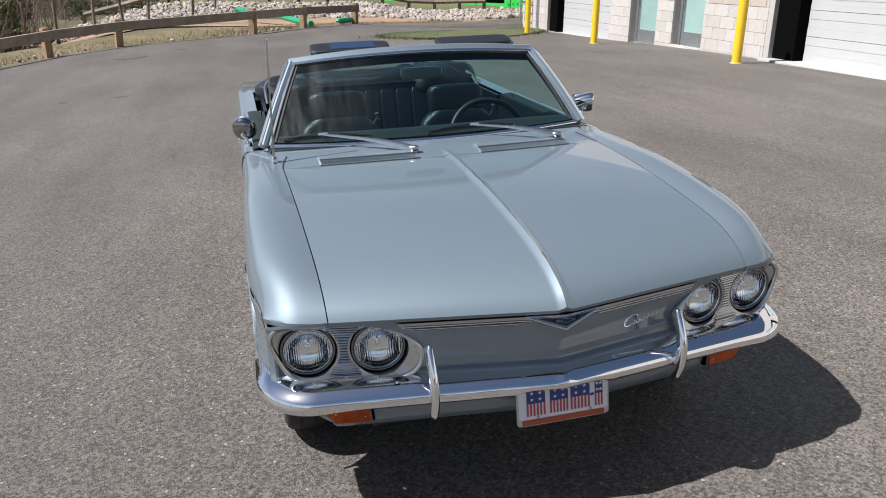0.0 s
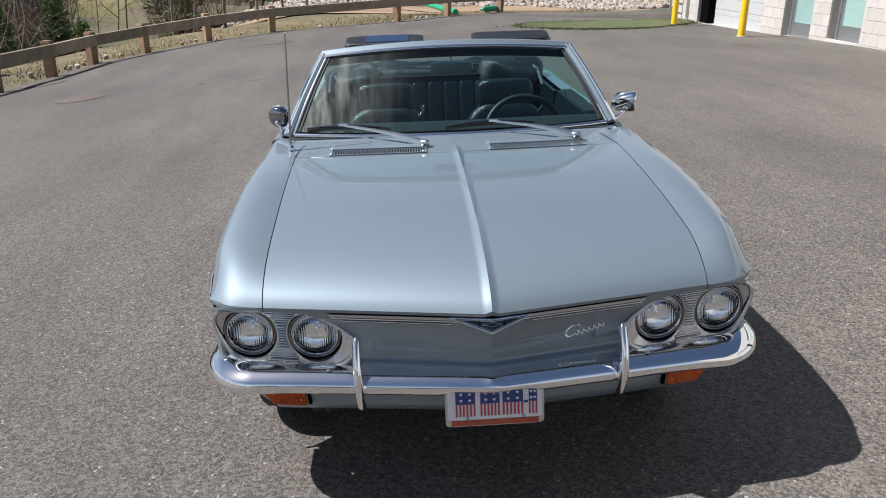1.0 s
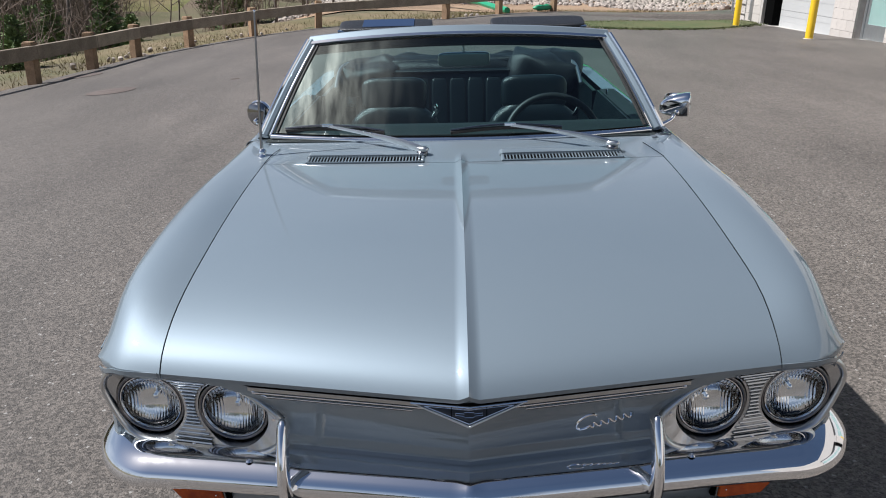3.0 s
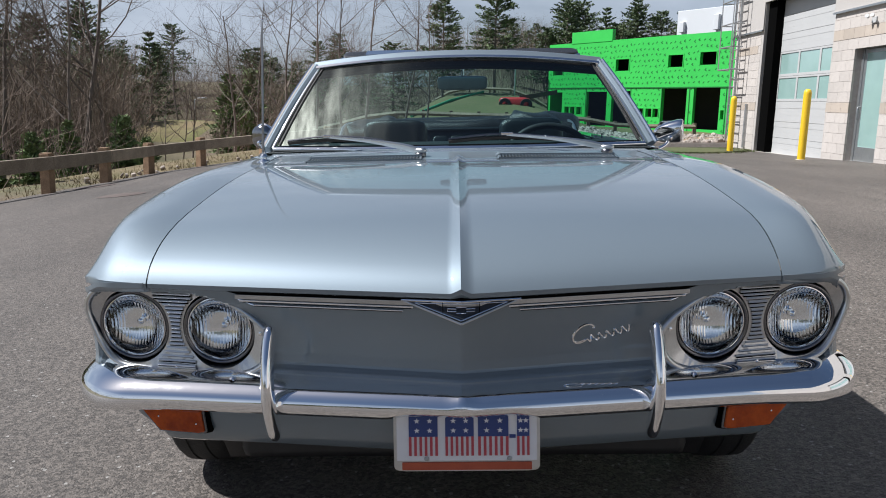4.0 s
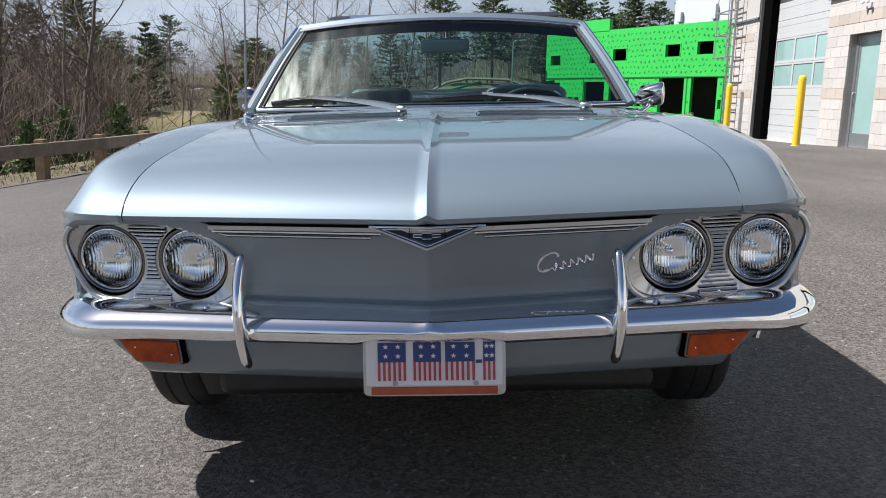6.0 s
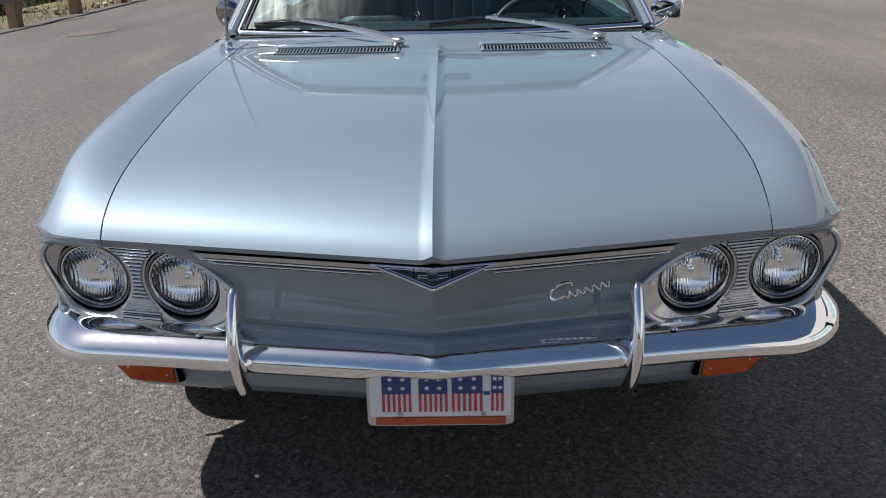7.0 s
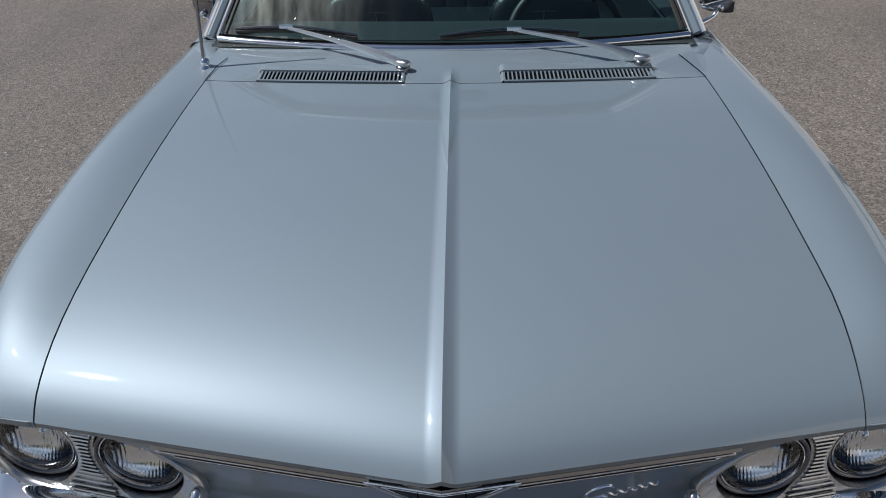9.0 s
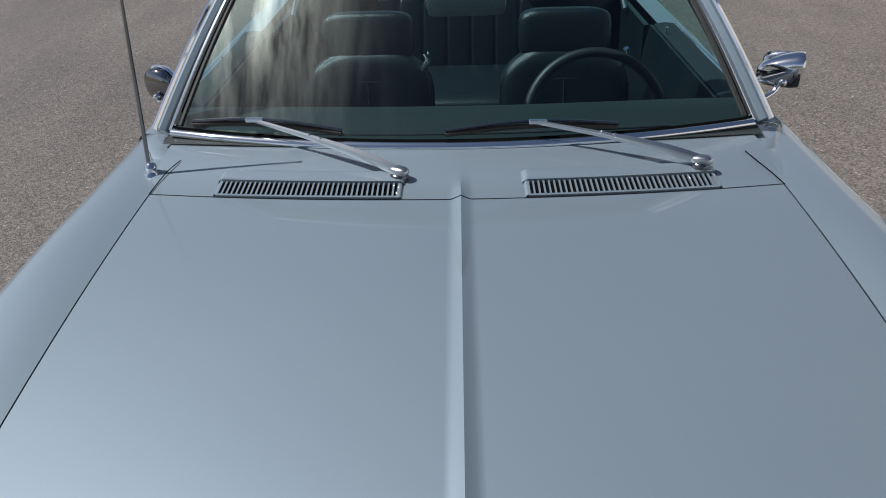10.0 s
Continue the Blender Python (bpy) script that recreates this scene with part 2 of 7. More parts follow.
DASH = mat("dash_pad", (0.008, 0.014, 0.0145), 0.6, var=0.3, scale=10.0, color2=(0.013, 0.019, 0.019), bump=0.2, bump_scale=300.0)
MIRROR = mat("mirror_glass", (0.9, 0.92, 0.93), 0.01, 1.0)
PANE = dusty(glass("windscreen_glass", (0.40, 0.61, 0.62), 0.0, 1.0, 1.52))
LENS = lens_mat()
REFLECT = reflector_mat()
AMBER = mat("amber_lens", (0.52, 0.085, 0.003), 0.25, var=1.0, scale=11.0, color2=(0.26, 0.032, 0.002), fine=0.10, fine_scale=120.0, spec=0.3, coat=0.2, bump=0.12, bump_scale=70.0)
WHITE_P = mat("plate_white", (0.74, 0.74, 0.76), 0.4, var=0.2, scale=30.0, color2=(0.6, 0.6, 0.62), coat=0.3)
DARKSTEEL = mat("dark_trim", (0.030, 0.034, 0.045), 0.45, 0.3, var=0.2, scale=60.0)
BLUE_P = mat("plate_blue", (0.02, 0.045, 0.19), 0.4, coat=0.3)
RED_P = mat("plate_red", (0.42, 0.05, 0.07), 0.4, coat=0.3)
ORANGE_P = mat("plate_strip", (0.42, 0.085, 0.035), 0.5, var=0.6, scale=30.0, color2=(0.30, 0.05, 0.02))
ASPHALT = asphalt_mat()
SOIL = mat("leaf_litter", (0.115, 0.085, 0.057), 0.95, var=0.9, scale=0.35, color2=(0.085, 0.09, 0.035), fine=0.4, fine_scale=22.0, bump=0.6, bump_scale=14.0)
GRASS = mat("grass", (0.052, 0.074, 0.020), 0.9, var=0.9, scale=1.6, color2=(0.095, 0.088, 0.035), fine=0.3, fine_scale=60.0)
DRY = mat("dry_grass", (0.140, 0.105, 0.057), 0.95, var=0.6, scale=1.8, color2=(0.17, 0.16, 0.06), spread=0.3)
DIRT = mat("dirt", (0.30, 0.20, 0.125), 0.95, var=0.6, scale=0.8, color2=(0.22, 0.15, 0.10), fine=0.25, fine_scale=20.0, bump=0.5, bump_scale=10.0)
STONE = mat("riprap_stone", (0.345, 0.295, 0.255), 0.9, var=0.4, scale=6.0, color2=(0.28, 0.25, 0.23), spread=0.3, bump=0.4, bump_scale=12.0)
KERB = mat("concrete", (0.42, 0.40, 0.37), 0.85, var=0.4, scale=3.0, color2=(0.30, 0.29, 0.27), fine=0.15, fine_scale=120.0, bump=0.2, bump_scale=80.0)
POST = mat("post_timber", (0.30, 0.195, 0.115), 0.85, var=0.8, scale=4.0, color2=(0.19, 0.115, 0.065), fine=0.25, fine_scale=40.0, bump=0.4, bump_scale=45.0, per_object=0.2)
TIMBER = mat("weathered_timber", (0.270, 0.222, 0.165), 0.85, var=0.8, scale=4.0, color2=(0.165, 0.128, 0.092), fine=0.25, fine_scale=40.0, bump=0.4, bump_scale=45.0, per_object=0.22)
BLOCK = mat("block_stone", (0.48, 0.44, 0.405), 0.9, var=0.3, scale=9.0, color2=(0.38, 0.35, 0.322), fine=0.16, fine_scale=90.0, bump=0.3, bump_scale=60.0, per_object=0.07)
BLOCK_TAN = mat("tan_block", (0.42, 0.36, 0.30), 0.9, var=0.3, scale=9.0, color2=(0.35, 0.30, 0.26), fine=0.10, fine_scale=130.0, bump=0.3, bump_scale=60.0, per_object=0.08)
MORTAR = mat("mortar", (0.36, 0.33, 0.31), 0.95, var=0.3, scale=12.0)
STUCCO = mat("stucco", (0.42, 0.395, 0.37), 0.9, var=0.25, scale=2.0, color2=(0.39, 0.365, 0.345), fine=0.10, fine_scale=160.0, bump=0.2, bump_scale=90.0)
DOORWHITE = mat("white_door_paint", (0.46, 0.46, 0.455), 0.45, var=0.3, scale=1.5, color2=(0.40, 0.40, 0.395))
ALU = mat("aluminium", (0.52, 0.54, 0.55), 0.38, 0.85, var=0.2, scale=10.0)
FROST = mat("green_door_glass", (0.30, 0.44, 0.41), 0.10, var=0.5, scale=0.7, color2=(0.22, 0.33, 0.31), coat=0.6)
YELLOW = mat("yellow_sleeve", (0.78, 0.50, 0.012), 0.42, var=0.3, scale=4.0, color2=(0.62, 0.38, 0.02))
GREEN_S = mat("green_sheathing", (0.045, 0.50, 0.07), 0.55, var=0.4, scale=0.8, color2=(0.035, 0.39, 0.058), bump=0.2, bump_scale=3.0)
DARK_IN = mat("dark_interior", (0.02, 0.019, 0.018), 0.9, var=0.5, scale=1.0, color2=(0.04, 0.035, 0.03))
TAPE = mat("sheathing_mark", (0.012, 0.16, 0.03), 0.6)
WHITE_W = mat("white_wrap", (0.56, 0.575, 0.59), 0.6, var=0.3, scale=0.8, color2=(0.60, 0.62, 0.65))
BARK = mat("bark", (0.175, 0.145, 0.122), 0.95, var=0.7, scale=3.0, color2=(0.070, 0.056, 0.047), bump=0.5, bump_scale=20.0, per_object=0.3)
TWIG = mat("twigs", (0.160, 0.120, 0.095), 0.95, var=0.5, scale=2.0, color2=(0.098, 0.074, 0.060), per_object=0.25)
BRUSH = mat("brushwood", (0.200, 0.152, 0.115), 0.95, var=0.8, scale=0.3, color2=(0.085, 0.072, 0.050), spread=0.45)
NEEDLE = mat("pine_needles", (0.082, 0.118, 0.050), 0.8, var=0.6, scale=1.2, color2=(0.085, 0.105, 0.045), spread=0.4)
FRESH = mat("fresh_needles", (0.150, 0.205, 0.075), 0.8, var=0.6, scale=1.2, color2=(0.090, 0.135, 0.050), spread=0.4)
GREEN_T = mat("green_plastic", (0.02, 0.28, 0.14), 0.5, var=0.2, scale=4.0)
RUST = mat("rusty_iron", (0.100, 0.078, 0.068), 0.8, var=0.7, scale=12.0, color2=(0.072, 0.052, 0.044), bump=0.4, bump_scale=60.0)
STEEL = mat("galvanised_steel", (0.45, 0.46, 0.47), 0.45, 0.8, var=0.3, scale=6.0)
REDP = mat("red_plastic", (0.5, 0.03, 0.03), 0.4, var=0.2, scale=5.0)

# ---- shapes ----
class Shape:
    """Collects points and faces of one mesh."""

    def __init__(self):
        self.v, self.f = [], []

    def grid(self, fn, nu, nv, loop=False):
        """A sheet: fn(u, v) gives a point, u and v from 0 to 1; loop closes it in u."""
        b, w = len(self.v), nu if loop else nu + 1
        for j in range(nv + 1):
            for i in range(w):
                self.v.append(tuple(fn(i / nu, j / nv)))
        for j in range(nv):
            for i in range(nu):
                i2 = (i + 1) % w
                self.f.append((b + j * w + i, b + j * w + i2, b + (j + 1) * w + i2, b + (j + 1) * w + i))
        return self

    def tube(self, pts, rad, n=8, cap=True, flat=1.0):
        """A round bar along pts; rad is one radius or one for each point; flat squeezes it in height."""
        pts = [Vector(p) for p in pts]
        rads = rad if isinstance(rad, (list, tuple)) else [rad] * len(pts)
        b = len(self.v)
        side = None
        for i, p in enumerate(pts):
            d = (pts[min(i + 1, len(pts) - 1)] - pts[max(i - 1, 0)]).normalized()
            if side is None:
                side = d.cross(Vector((0, 0, 1)))
                if side.length < 0.05:
                    side = d.cross(Vector((1, 0, 0)))
            side = (side - d * side.dot(d)).normalized()
            up = side.cross(d)
            for k in range(n):
                a = 2 * math.pi * k / n
                self.v.append(tuple(p + side * (rads[i] * math.cos(a)) + up * (rads[i] * flat * math.sin(a))))
        for i in range(len(pts) - 1):
            for k in range(n):
                k2 = (k + 1) % n
                self.f.append((b + i * n + k, b + i * n + k2, b + (i + 1) * n + k2, b + (i + 1) * n + k))
        if cap:
            self.f.append(tuple(b + k for k in reversed(range(n))))
            self.f.append(tuple(b + (len(pts) - 1) * n + k for k in range(n)))
        return self

    def sweep(self, section, frames, closed=True, cap=True):
        """A section of (a, b) pairs carried along frames of (point, axis a, axis b)."""
        b, n = len(self.v), len(section)
        for p, ea, eb in frames:
            for s, t in section:
                self.v.append(tuple(Vector(p) + Vector(ea) * s + Vector(eb) * t))
        m = n if closed else n - 1
        for i in range(len(frames) - 1):
            for k in range(m):
                k2 = (k + 1) % n
                self.f.append((b + i * n + k, b + i * n + k2, b + (i + 1) * n + k2, b + (i + 1) * n + k))
        if cap and closed:
            self.f.append(tuple(b + k for k in reversed(range(n))))
            self.f.append(tuple(b + (len(frames) - 1) * n + k for k in range(n)))
        return self

    def box(self, x0, x1, y0, y1, z0, z1, m=None):
        b = len(self.v)
        for x in (x0, x1):
            for y in (y0, y1):
                for z in (z0, z1):
                    p = Vector((x, y, z))
                    self.v.append(tuple(m @ p if m else p))
        for q in ((0, 1, 3, 2), (4, 6, 7, 5), (0, 4, 5, 1), (2, 3, 7, 6), (0, 2, 6, 4), (1, 5, 7, 3)):
            self.f.append(tuple(b + i for i in q))
        return self

    def lathe(self, prof, n, m):
        """Turns a profile of (radius, height) about the z axis of m."""
        b = len(self.v)
        for r, h in prof:
            for k in range(n):
                a = 2 * math.pi * k / n
                self.v.append(tuple(m @ Vector((r * math.cos(a), r * math.sin(a), h))))
        for i in range(len(prof) - 1):
            for k in range(n):
                k2 = (k + 1) % n
                self.f.append((b + i * n + k, b + i * n + k2, b + (i + 1) * n + k2, b + (i + 1) * n + k))
        return self

    def pillow(self, m, sx, sy, sz, e=0.35, nu=28, nv=16, wob=0.0, seed=0):
        """A soft rounded block (half sizes), e from 1, a ball, down to 0, a box."""
        def sg(c, p):
            return math.copysign(abs(c) ** p, c)
        b = len(self.v)
        for j in range(nv + 1):
            th = -math.pi / 2 + math.pi * j / nv
            for i in range(nu):
                ph = 2 * math.pi * i / nu
                p = Vector((sx * sg(math.cos(th), e) * sg(math.cos(ph), e), sy * sg(math.cos(th), e) * sg(math.sin(ph), e), sz * sg(math.sin(th), e)))
                if wob:
                    p += Vector(noise.noise_vector(p * 7 + Vector((seed, 0, 0)))) * wob
                self.v.append(tuple(m @ p))
        for j in range(nv):
            for i in range(nu):
                i2 = (i + 1) % nu
                self.f.append((b + j * nu + i, b + j * nu + i2, b + (j + 1) * nu + i2, b + (j + 1) * nu + i))
        return self

    def prism(self, outline, fn0, fn1):
        """A plate with an outline of (a, b) pairs: fn0 and fn1 place its two faces."""
        b, n = len(self.v), len(outline)
        for q in outline:
            self.v.append(tuple(fn0(*q)))
        for q in outline:
            self.v.append(tuple(fn1(*q)))
        self.f.append(tuple(b + i for i in range(n)))
        self.f.append(tuple(b + n + i for i in reversed(range(n))))
        for i in range(n):
            j = (i + 1) % n
            self.f.append((b + i, b + n + i, b + n + j, b + j))
        return self

    def mesh(self, name, material, smooth=True, angle=40, face=None, solid=0.0):
        me = bpy.data.meshes.new(name)
        me.from_pydata(self.v, [], self.f)
        bm = bmesh.new()
        bm.from_mesh(me)
        bmesh.ops.recalc_face_normals(bm, faces=bm.faces)
        if face and sum((f.normal * f.calc_area() for f in bm.faces), Vector()).dot(Vector(face)) < 0:
            bmesh.ops.reverse_faces(bm, faces=bm.faces)
        if solid:
            bmesh.ops.solidify(bm, geom=bm.faces[:], thickness=solid)
        bm.to_mesh(me)
        bm.free()
        me.materials.append(material)
        me.polygons.foreach_set("use_smooth", [smooth] * len(me.polygons))
        if smooth and angle:
            me.set_sharp_from_angle(angle=radians(angle))
        return me


def part(name, shape, material, parent=None, label="", smooth=True, angle=40, bevel=0.0, solid=0.0, segs=2, face=None):
    """One mesh object under a thing or a part; also a thing of its own, with no parent."""
    ob = new(name, shape.mesh(name, material, smooth, angle, face, solid) if isinstance(shape, Shape) else shape)
    if parent is not None:
        ob.parent = parent
    if bevel:
        s = ob.modifiers.new("bevel", "BEVEL")
        s.width, s.segments, s.limit_method, s.harden_normals = bevel, segs, "ANGLE", smooth
    return tagged(ob, label) if label else ob


def thing(name, label, category, m=None, group="", kind=""):
    """An empty at the base of a thing, to carry its parts."""
    ob = new(name)
    ob.empty_display_size = 0.1
    if m:
        ob.matrix_world = m
    return tagged(ob, label, category, group, kind)


def lerp(a, b, t):
    return a + (b - a) * t


def clamp(x, a=0.0, b=1.0):
    return max(a, min(b, x))


def ease(a, b, x):
    t = clamp((x - a) / (b - a))
    return t * t * (3 - 2 * t)


def along(rows, x):
    """Straight steps through rows of (x, y)."""
    if x <= rows[0][0]:
        return rows[0][1]
    for (x0, y0), (x1, y1) in zip(rows, rows[1:]):
        if x <= x1:
            return lerp(y0, y1, (x - x0) / (x1 - x0))
    return rows[-1][1]


def curve(pts, n):
    """n + 1 points on a smooth line through pts."""
    pts = [Vector(p) for p in pts]
    out = []
    for i in range(n + 1):
        t = i / n * (len(pts) - 1)
        k = min(int(t), len(pts) - 2)
        t -= k
        p0, p1, p2, p3 = pts[max(k - 1, 0)], pts[k], pts[k + 1], pts[min(k + 2, len(pts) - 1)]
        out.append(0.5 * ((2 * p1) + (p2 - p0) * t + (2 * p0 - 5 * p1 + 4 * p2 - p3) * t * t + (3 * p1 - p0 - 3 * p2 + p3) * t ** 3))
    return out


def listed(fn, us, vs):
    """A sheet over listed steps of u and v."""
    sh = Shape()
    for v in vs:
        for u in us:
            sh.v.append(tuple(fn(u, v)))
    w = len(us)
    for j in range(len(vs) - 1):
        for i in range(w - 1):
            sh.f.append((j * w + i, j * w + i + 1, (j + 1) * w + i + 1, (j + 1) * w + i))
    return sh


listed_grid = listed


def smooth_loop(pts, n):
    ring = [Vector((*p, 0)) for p in pts]
    out = []
    for i in range(len(ring)):
        p0, p1, p2, p3 = ring[i - 1], ring[i], ring[(i + 1) % len(ring)], ring[(i + 2) % len(ring)]
        for k in range(n):
            t = k / n
            q = 0.5 * ((2 * p1) + (p2 - p0) * t + (2 * p0 - 5 * p1 + 4 * p2 - p3) * t * t + (3 * p1 - p0 - 3 * p2 + p3) * t ** 3)
            out.append((q.x, q.y))
    return out

# ---- ground ----
def lot_z(x, y):
    xc = clamp(x, -10, 10)
    return 0.0367 * clamp(x, -14, 30) - 0.011 * clamp(y, 0, 40) - (0.0025 if x > 0 else 0.006) * xc * xc - 0.02 * clamp(y - 24, 0, 14) - 0.13 * ease(13, 22, y) * ease(3, 7.5, x)


EDGE = [(-60, -9.6), (0, -9.3), (8, -8.8), (11, -8.45), (13.3, -8.1), (15.4, -7.8), (17.6, -7.65), (19.2, -6.85), (21.15, -5.65), (22.42, -4.02), (23.68, -0.22), (26.6, 1.5), (28.8, 3.7), (33, 9.0), (38, 16.0), (46, 34)]


def edge_x(y):
    return along(EDGE, y)


def land_z(x, y):
    """The land outside the lot: a drop behind the fence, a mound, a bank rising at the far side."""
    d = clamp((edge_x(y) - x) / 3.0) if y < 46 else 1.0
    z = lot_z(max(x, edge_x(y)) if y < 46 else x, min(y, 44)) - 0.02 - 0.05 * (1 - d)
    west = ease(-3.0, -11.0, x - 0.10 * (y - 24))
    z -= 1.3 * ease(0, 9, edge_x(min(y, 45)) - x) * west
    bank = along([(30, -0.5), (36.5, -0.66), (42, -0.08), (46, 0.0)], y) - 0.5 * ease(6, 10, x) * ease(34, 40, y) + lerp(1.8 * ease(46, 62, y), 1.6 * ease(60, 80, y), ease(4, 9, x))
    z = lerp(z, bank, ease(30, 34, y) * (1 - west) * (d if y < 46 else 1))
    z += 1.0 * math.exp(-((x + 16.0) / 6) ** 2 - ((y - 47) / 8) ** 2)
    z += 0.12 * noise.noise(Vector((x * 0.15, y * 0.15, 0))) * d
    far = ease(80, 400, math.hypot(x, y))
    return lerp(z, 2.5, far) + 5.5 * ease(66, 125, y + 0.35 * abs(min(0.0, x + 12))) * (1 - 0.6 * ease(200, 900, y))


def spaced(a, b, near, step):
    """Grid lines, fine near the middle and ever wider outwards."""
    out, x, s = [], near[0], step
    while x <= near[1]:
        out.append(x)
        x += step
    lo, s = near[0], step
    while lo > a:
        s *= 1.35
        lo -= s
        out.insert(0, lo)
    s = step
    while x < b:
        out.append(x)
        s *= 1.35
        x += s
    return out


gx, gy = spaced(-2600, 2600, (-34, 34), 1.0), spaced(-2600, 2600, (-6, 76), 1.0)
tagged(part("ground", listed_grid(lambda x, y: (x, y, land_z(x, y)), gx, gy), SOIL, None, "brown leaf litter and thin spring grass beyond the lot"), category="ground", kind="structure")

lot_y = [-60, -40, -25, -15] + [-8 + 0.8 * i for i in range(68)]


def lot_pt(u, y):
    x0, x1 = edge_x(y), 9.45 if y < 26.2 else 60.0
    x = lerp(x0, x1, u)
    return (x, y, lot_z(x, y))


tagged(part("car_park", listed_grid(lot_pt, [i / 40 for i in range(41)], lot_y), ASPHALT, None, "worn grey asphalt car park with faint cracks and patches", solid=0.06), category="asphalt", kind="structure")

# manhole covers, flush with the asphalt
for x, y, r in ((-5.35, 10.7, 0.32), (-7.3, 13.9, 0.36), (-3.3, 18.4, 0.34)):
    tilt = pose(x, y, lot_z(x, y) + 0.005, -math.degrees(0.011), -math.degrees(0.0367 - 0.012 * x * 1.0), 0)
    cover = part("manhole_cover", Shape().lathe([(0.0002, 0.006), (r * 0.9, 0.006), (r * 0.92, 0.004), (r, 0.005), (r + 0.05, 0.001)], 32, tilt), RUST, None, "rusty iron manhole cover set in the asphalt")
    tagged(cover, category="manhole", group="manhole covers")

# grass island with a concrete kerb
ISLE = [(3.2, 20.0), (3.6, 19.3), (4.6, 19.0), (6.2, 19.9), (8.0, 21.6), (9.3, 23.4), (9.5, 25.0), (8.6, 24.6), (6.5, 23.2), (4.6, 22.0), (3.5, 21.0)]
isle = smooth_loop(ISLE, 4)
isl = thing("grass_island", "low island of green grass edged with a concrete kerb", "traffic island", kind="structure")
part("lawn", Shape().prism(isle, lambda x, y: (x, y, lot_z(x, y) + 0.035), lambda x, y: (x, y, lot_z(x, y) - 0.05)), GRASS, isl)
ring = [(x, y, lot_z(x, y) + 0.004) for x, y in isle]
part("kerb", Shape().tube([p for p in ring[-6:] + ring[:8] if p[0] < 3.8], 0.02, 6), MORTAR, isl)

turf = Shape()
rg = random.Random(17)
for i in range(5200):
    if i % 2:
        k = rg.randrange(len(isle))
        x, y = isle[k][0] + rg.gauss(0, 0.16), isle[k][1] + rg.gauss(0, 0.16)
    else:
        (xa, ya), (xb, yb) = rg.choice(isle), rg.choice(isle)
        k = rg.random()
        x, y = lerp(xa, xb, k), lerp(ya, yb, k)
    p = Vector((x, y, lot_z(x, y) + 0.005))
    o = Vector((rg.gauss(0, 1), rg.gauss(0, 1), 0)).normalized() * 0.016
    b = len(turf.v)
    turf.v += [tuple(p - o), tuple(p + o), tuple(p + Vector((rg.gauss(0, 0.05), rg.gauss(0, 0.05), rg.uniform(0.02, 0.06))))]
    turf.f.append((b, b + 1, b + 2))
tagged(part("turf", turf, GRASS, isl, "uneven tufts of grass", angle=0), kind="stuff")

# small valve covers in the asphalt
for x, y, r in ((-2.65, 11.14, 0.08), (-3.51, 11.12, 0.06), (-2.17, 19.5, 0.14)):
    tilt = pose(x, y, lot_z(x, y) + 0.004, -math.degrees(0.011), -math.degrees(0.0367 - 0.012 * x), 0)
    cover = part("valve_cover", Shape().lathe([(0.0002, 0.003), (r * 0.85, 0.003), (r * 0.88, 0.001), (r, 0.002), (r + 0.02, -0.004)], 20, tilt), RUST, None, "small dark iron valve cover set in the asphalt")
    tagged(cover, category="valve cover", group="valve covers")

VERGE = mat("straw_verge", (0.175, 0.132, 0.075), 0.95, var=0.9, scale=0.9, color2=(0.105, 0.092, 0.040), fine=0.35, fine_scale=28.0, bump=0.5, bump_scale=16.0)
tagged(part("verge", listed_grid(lambda u, y: (edge_x(y) - 0.02 - u, y, land_z(edge_x(y) - 0.02 - u, y) + 0.03 - 0.25 * ease(17.5, 15.5, y) - 0.2 * ease(3.6, 4.5, u) + 0.03 * noise.noise(Vector((u, y * 0.7, 3)))), [0.25 * i for i in range(19)], [15.5 + 0.5 * i for i in range(28)]), VERGE, None, "straw-brown spring grass along the edge of the lot"), category="grass", kind="structure")

# ---- timber fence ----
POSTS = [(-8.95, 6.2), (-8.7, 8.6), (-8.45, 11.0), (-7.90, 13.3), (-7.72, 15.4), (-7.63, 17.6), (-6.85, 19.2), (-5.65, 21.15), (-4.02, 22.42), (-0.26, 23.68), (1.55, 26.6), (3.7, 28.8)]
fence = thing("timber_fence", "weathered timber guard rail on square posts along the lot", "fence", kind="structure")
for i, (x, y) in enumerate(POSTS):
    z = lot_z(x, y)
    j = min(i, len(POSTS) - 2)
    ang = math.degrees(math.atan2(POSTS[j + 1][1] - POSTS[j][1], POSTS[j + 1][0] - POSTS[j][0]))
    tall = 0.07 * ease(15, 9, y)
    back = Vector((-math.sin(radians(ang)), math.cos(radians(ang)), 0)) * 0.0
    sh = Shape().box(-0.095, 0.095, -0.095, 0.095, -0.3, 0.74 + tall).box(-0.085, 0.085, -0.085, 0.085, 0.74 + tall, 0.765 + tall)
    p = part("post", sh, POST, fence, smooth=False, bevel=0.008)
    p.matrix_basis = pose(x, y, z, random.uniform(-2, 2), random.uniform(-2, 2), ang)
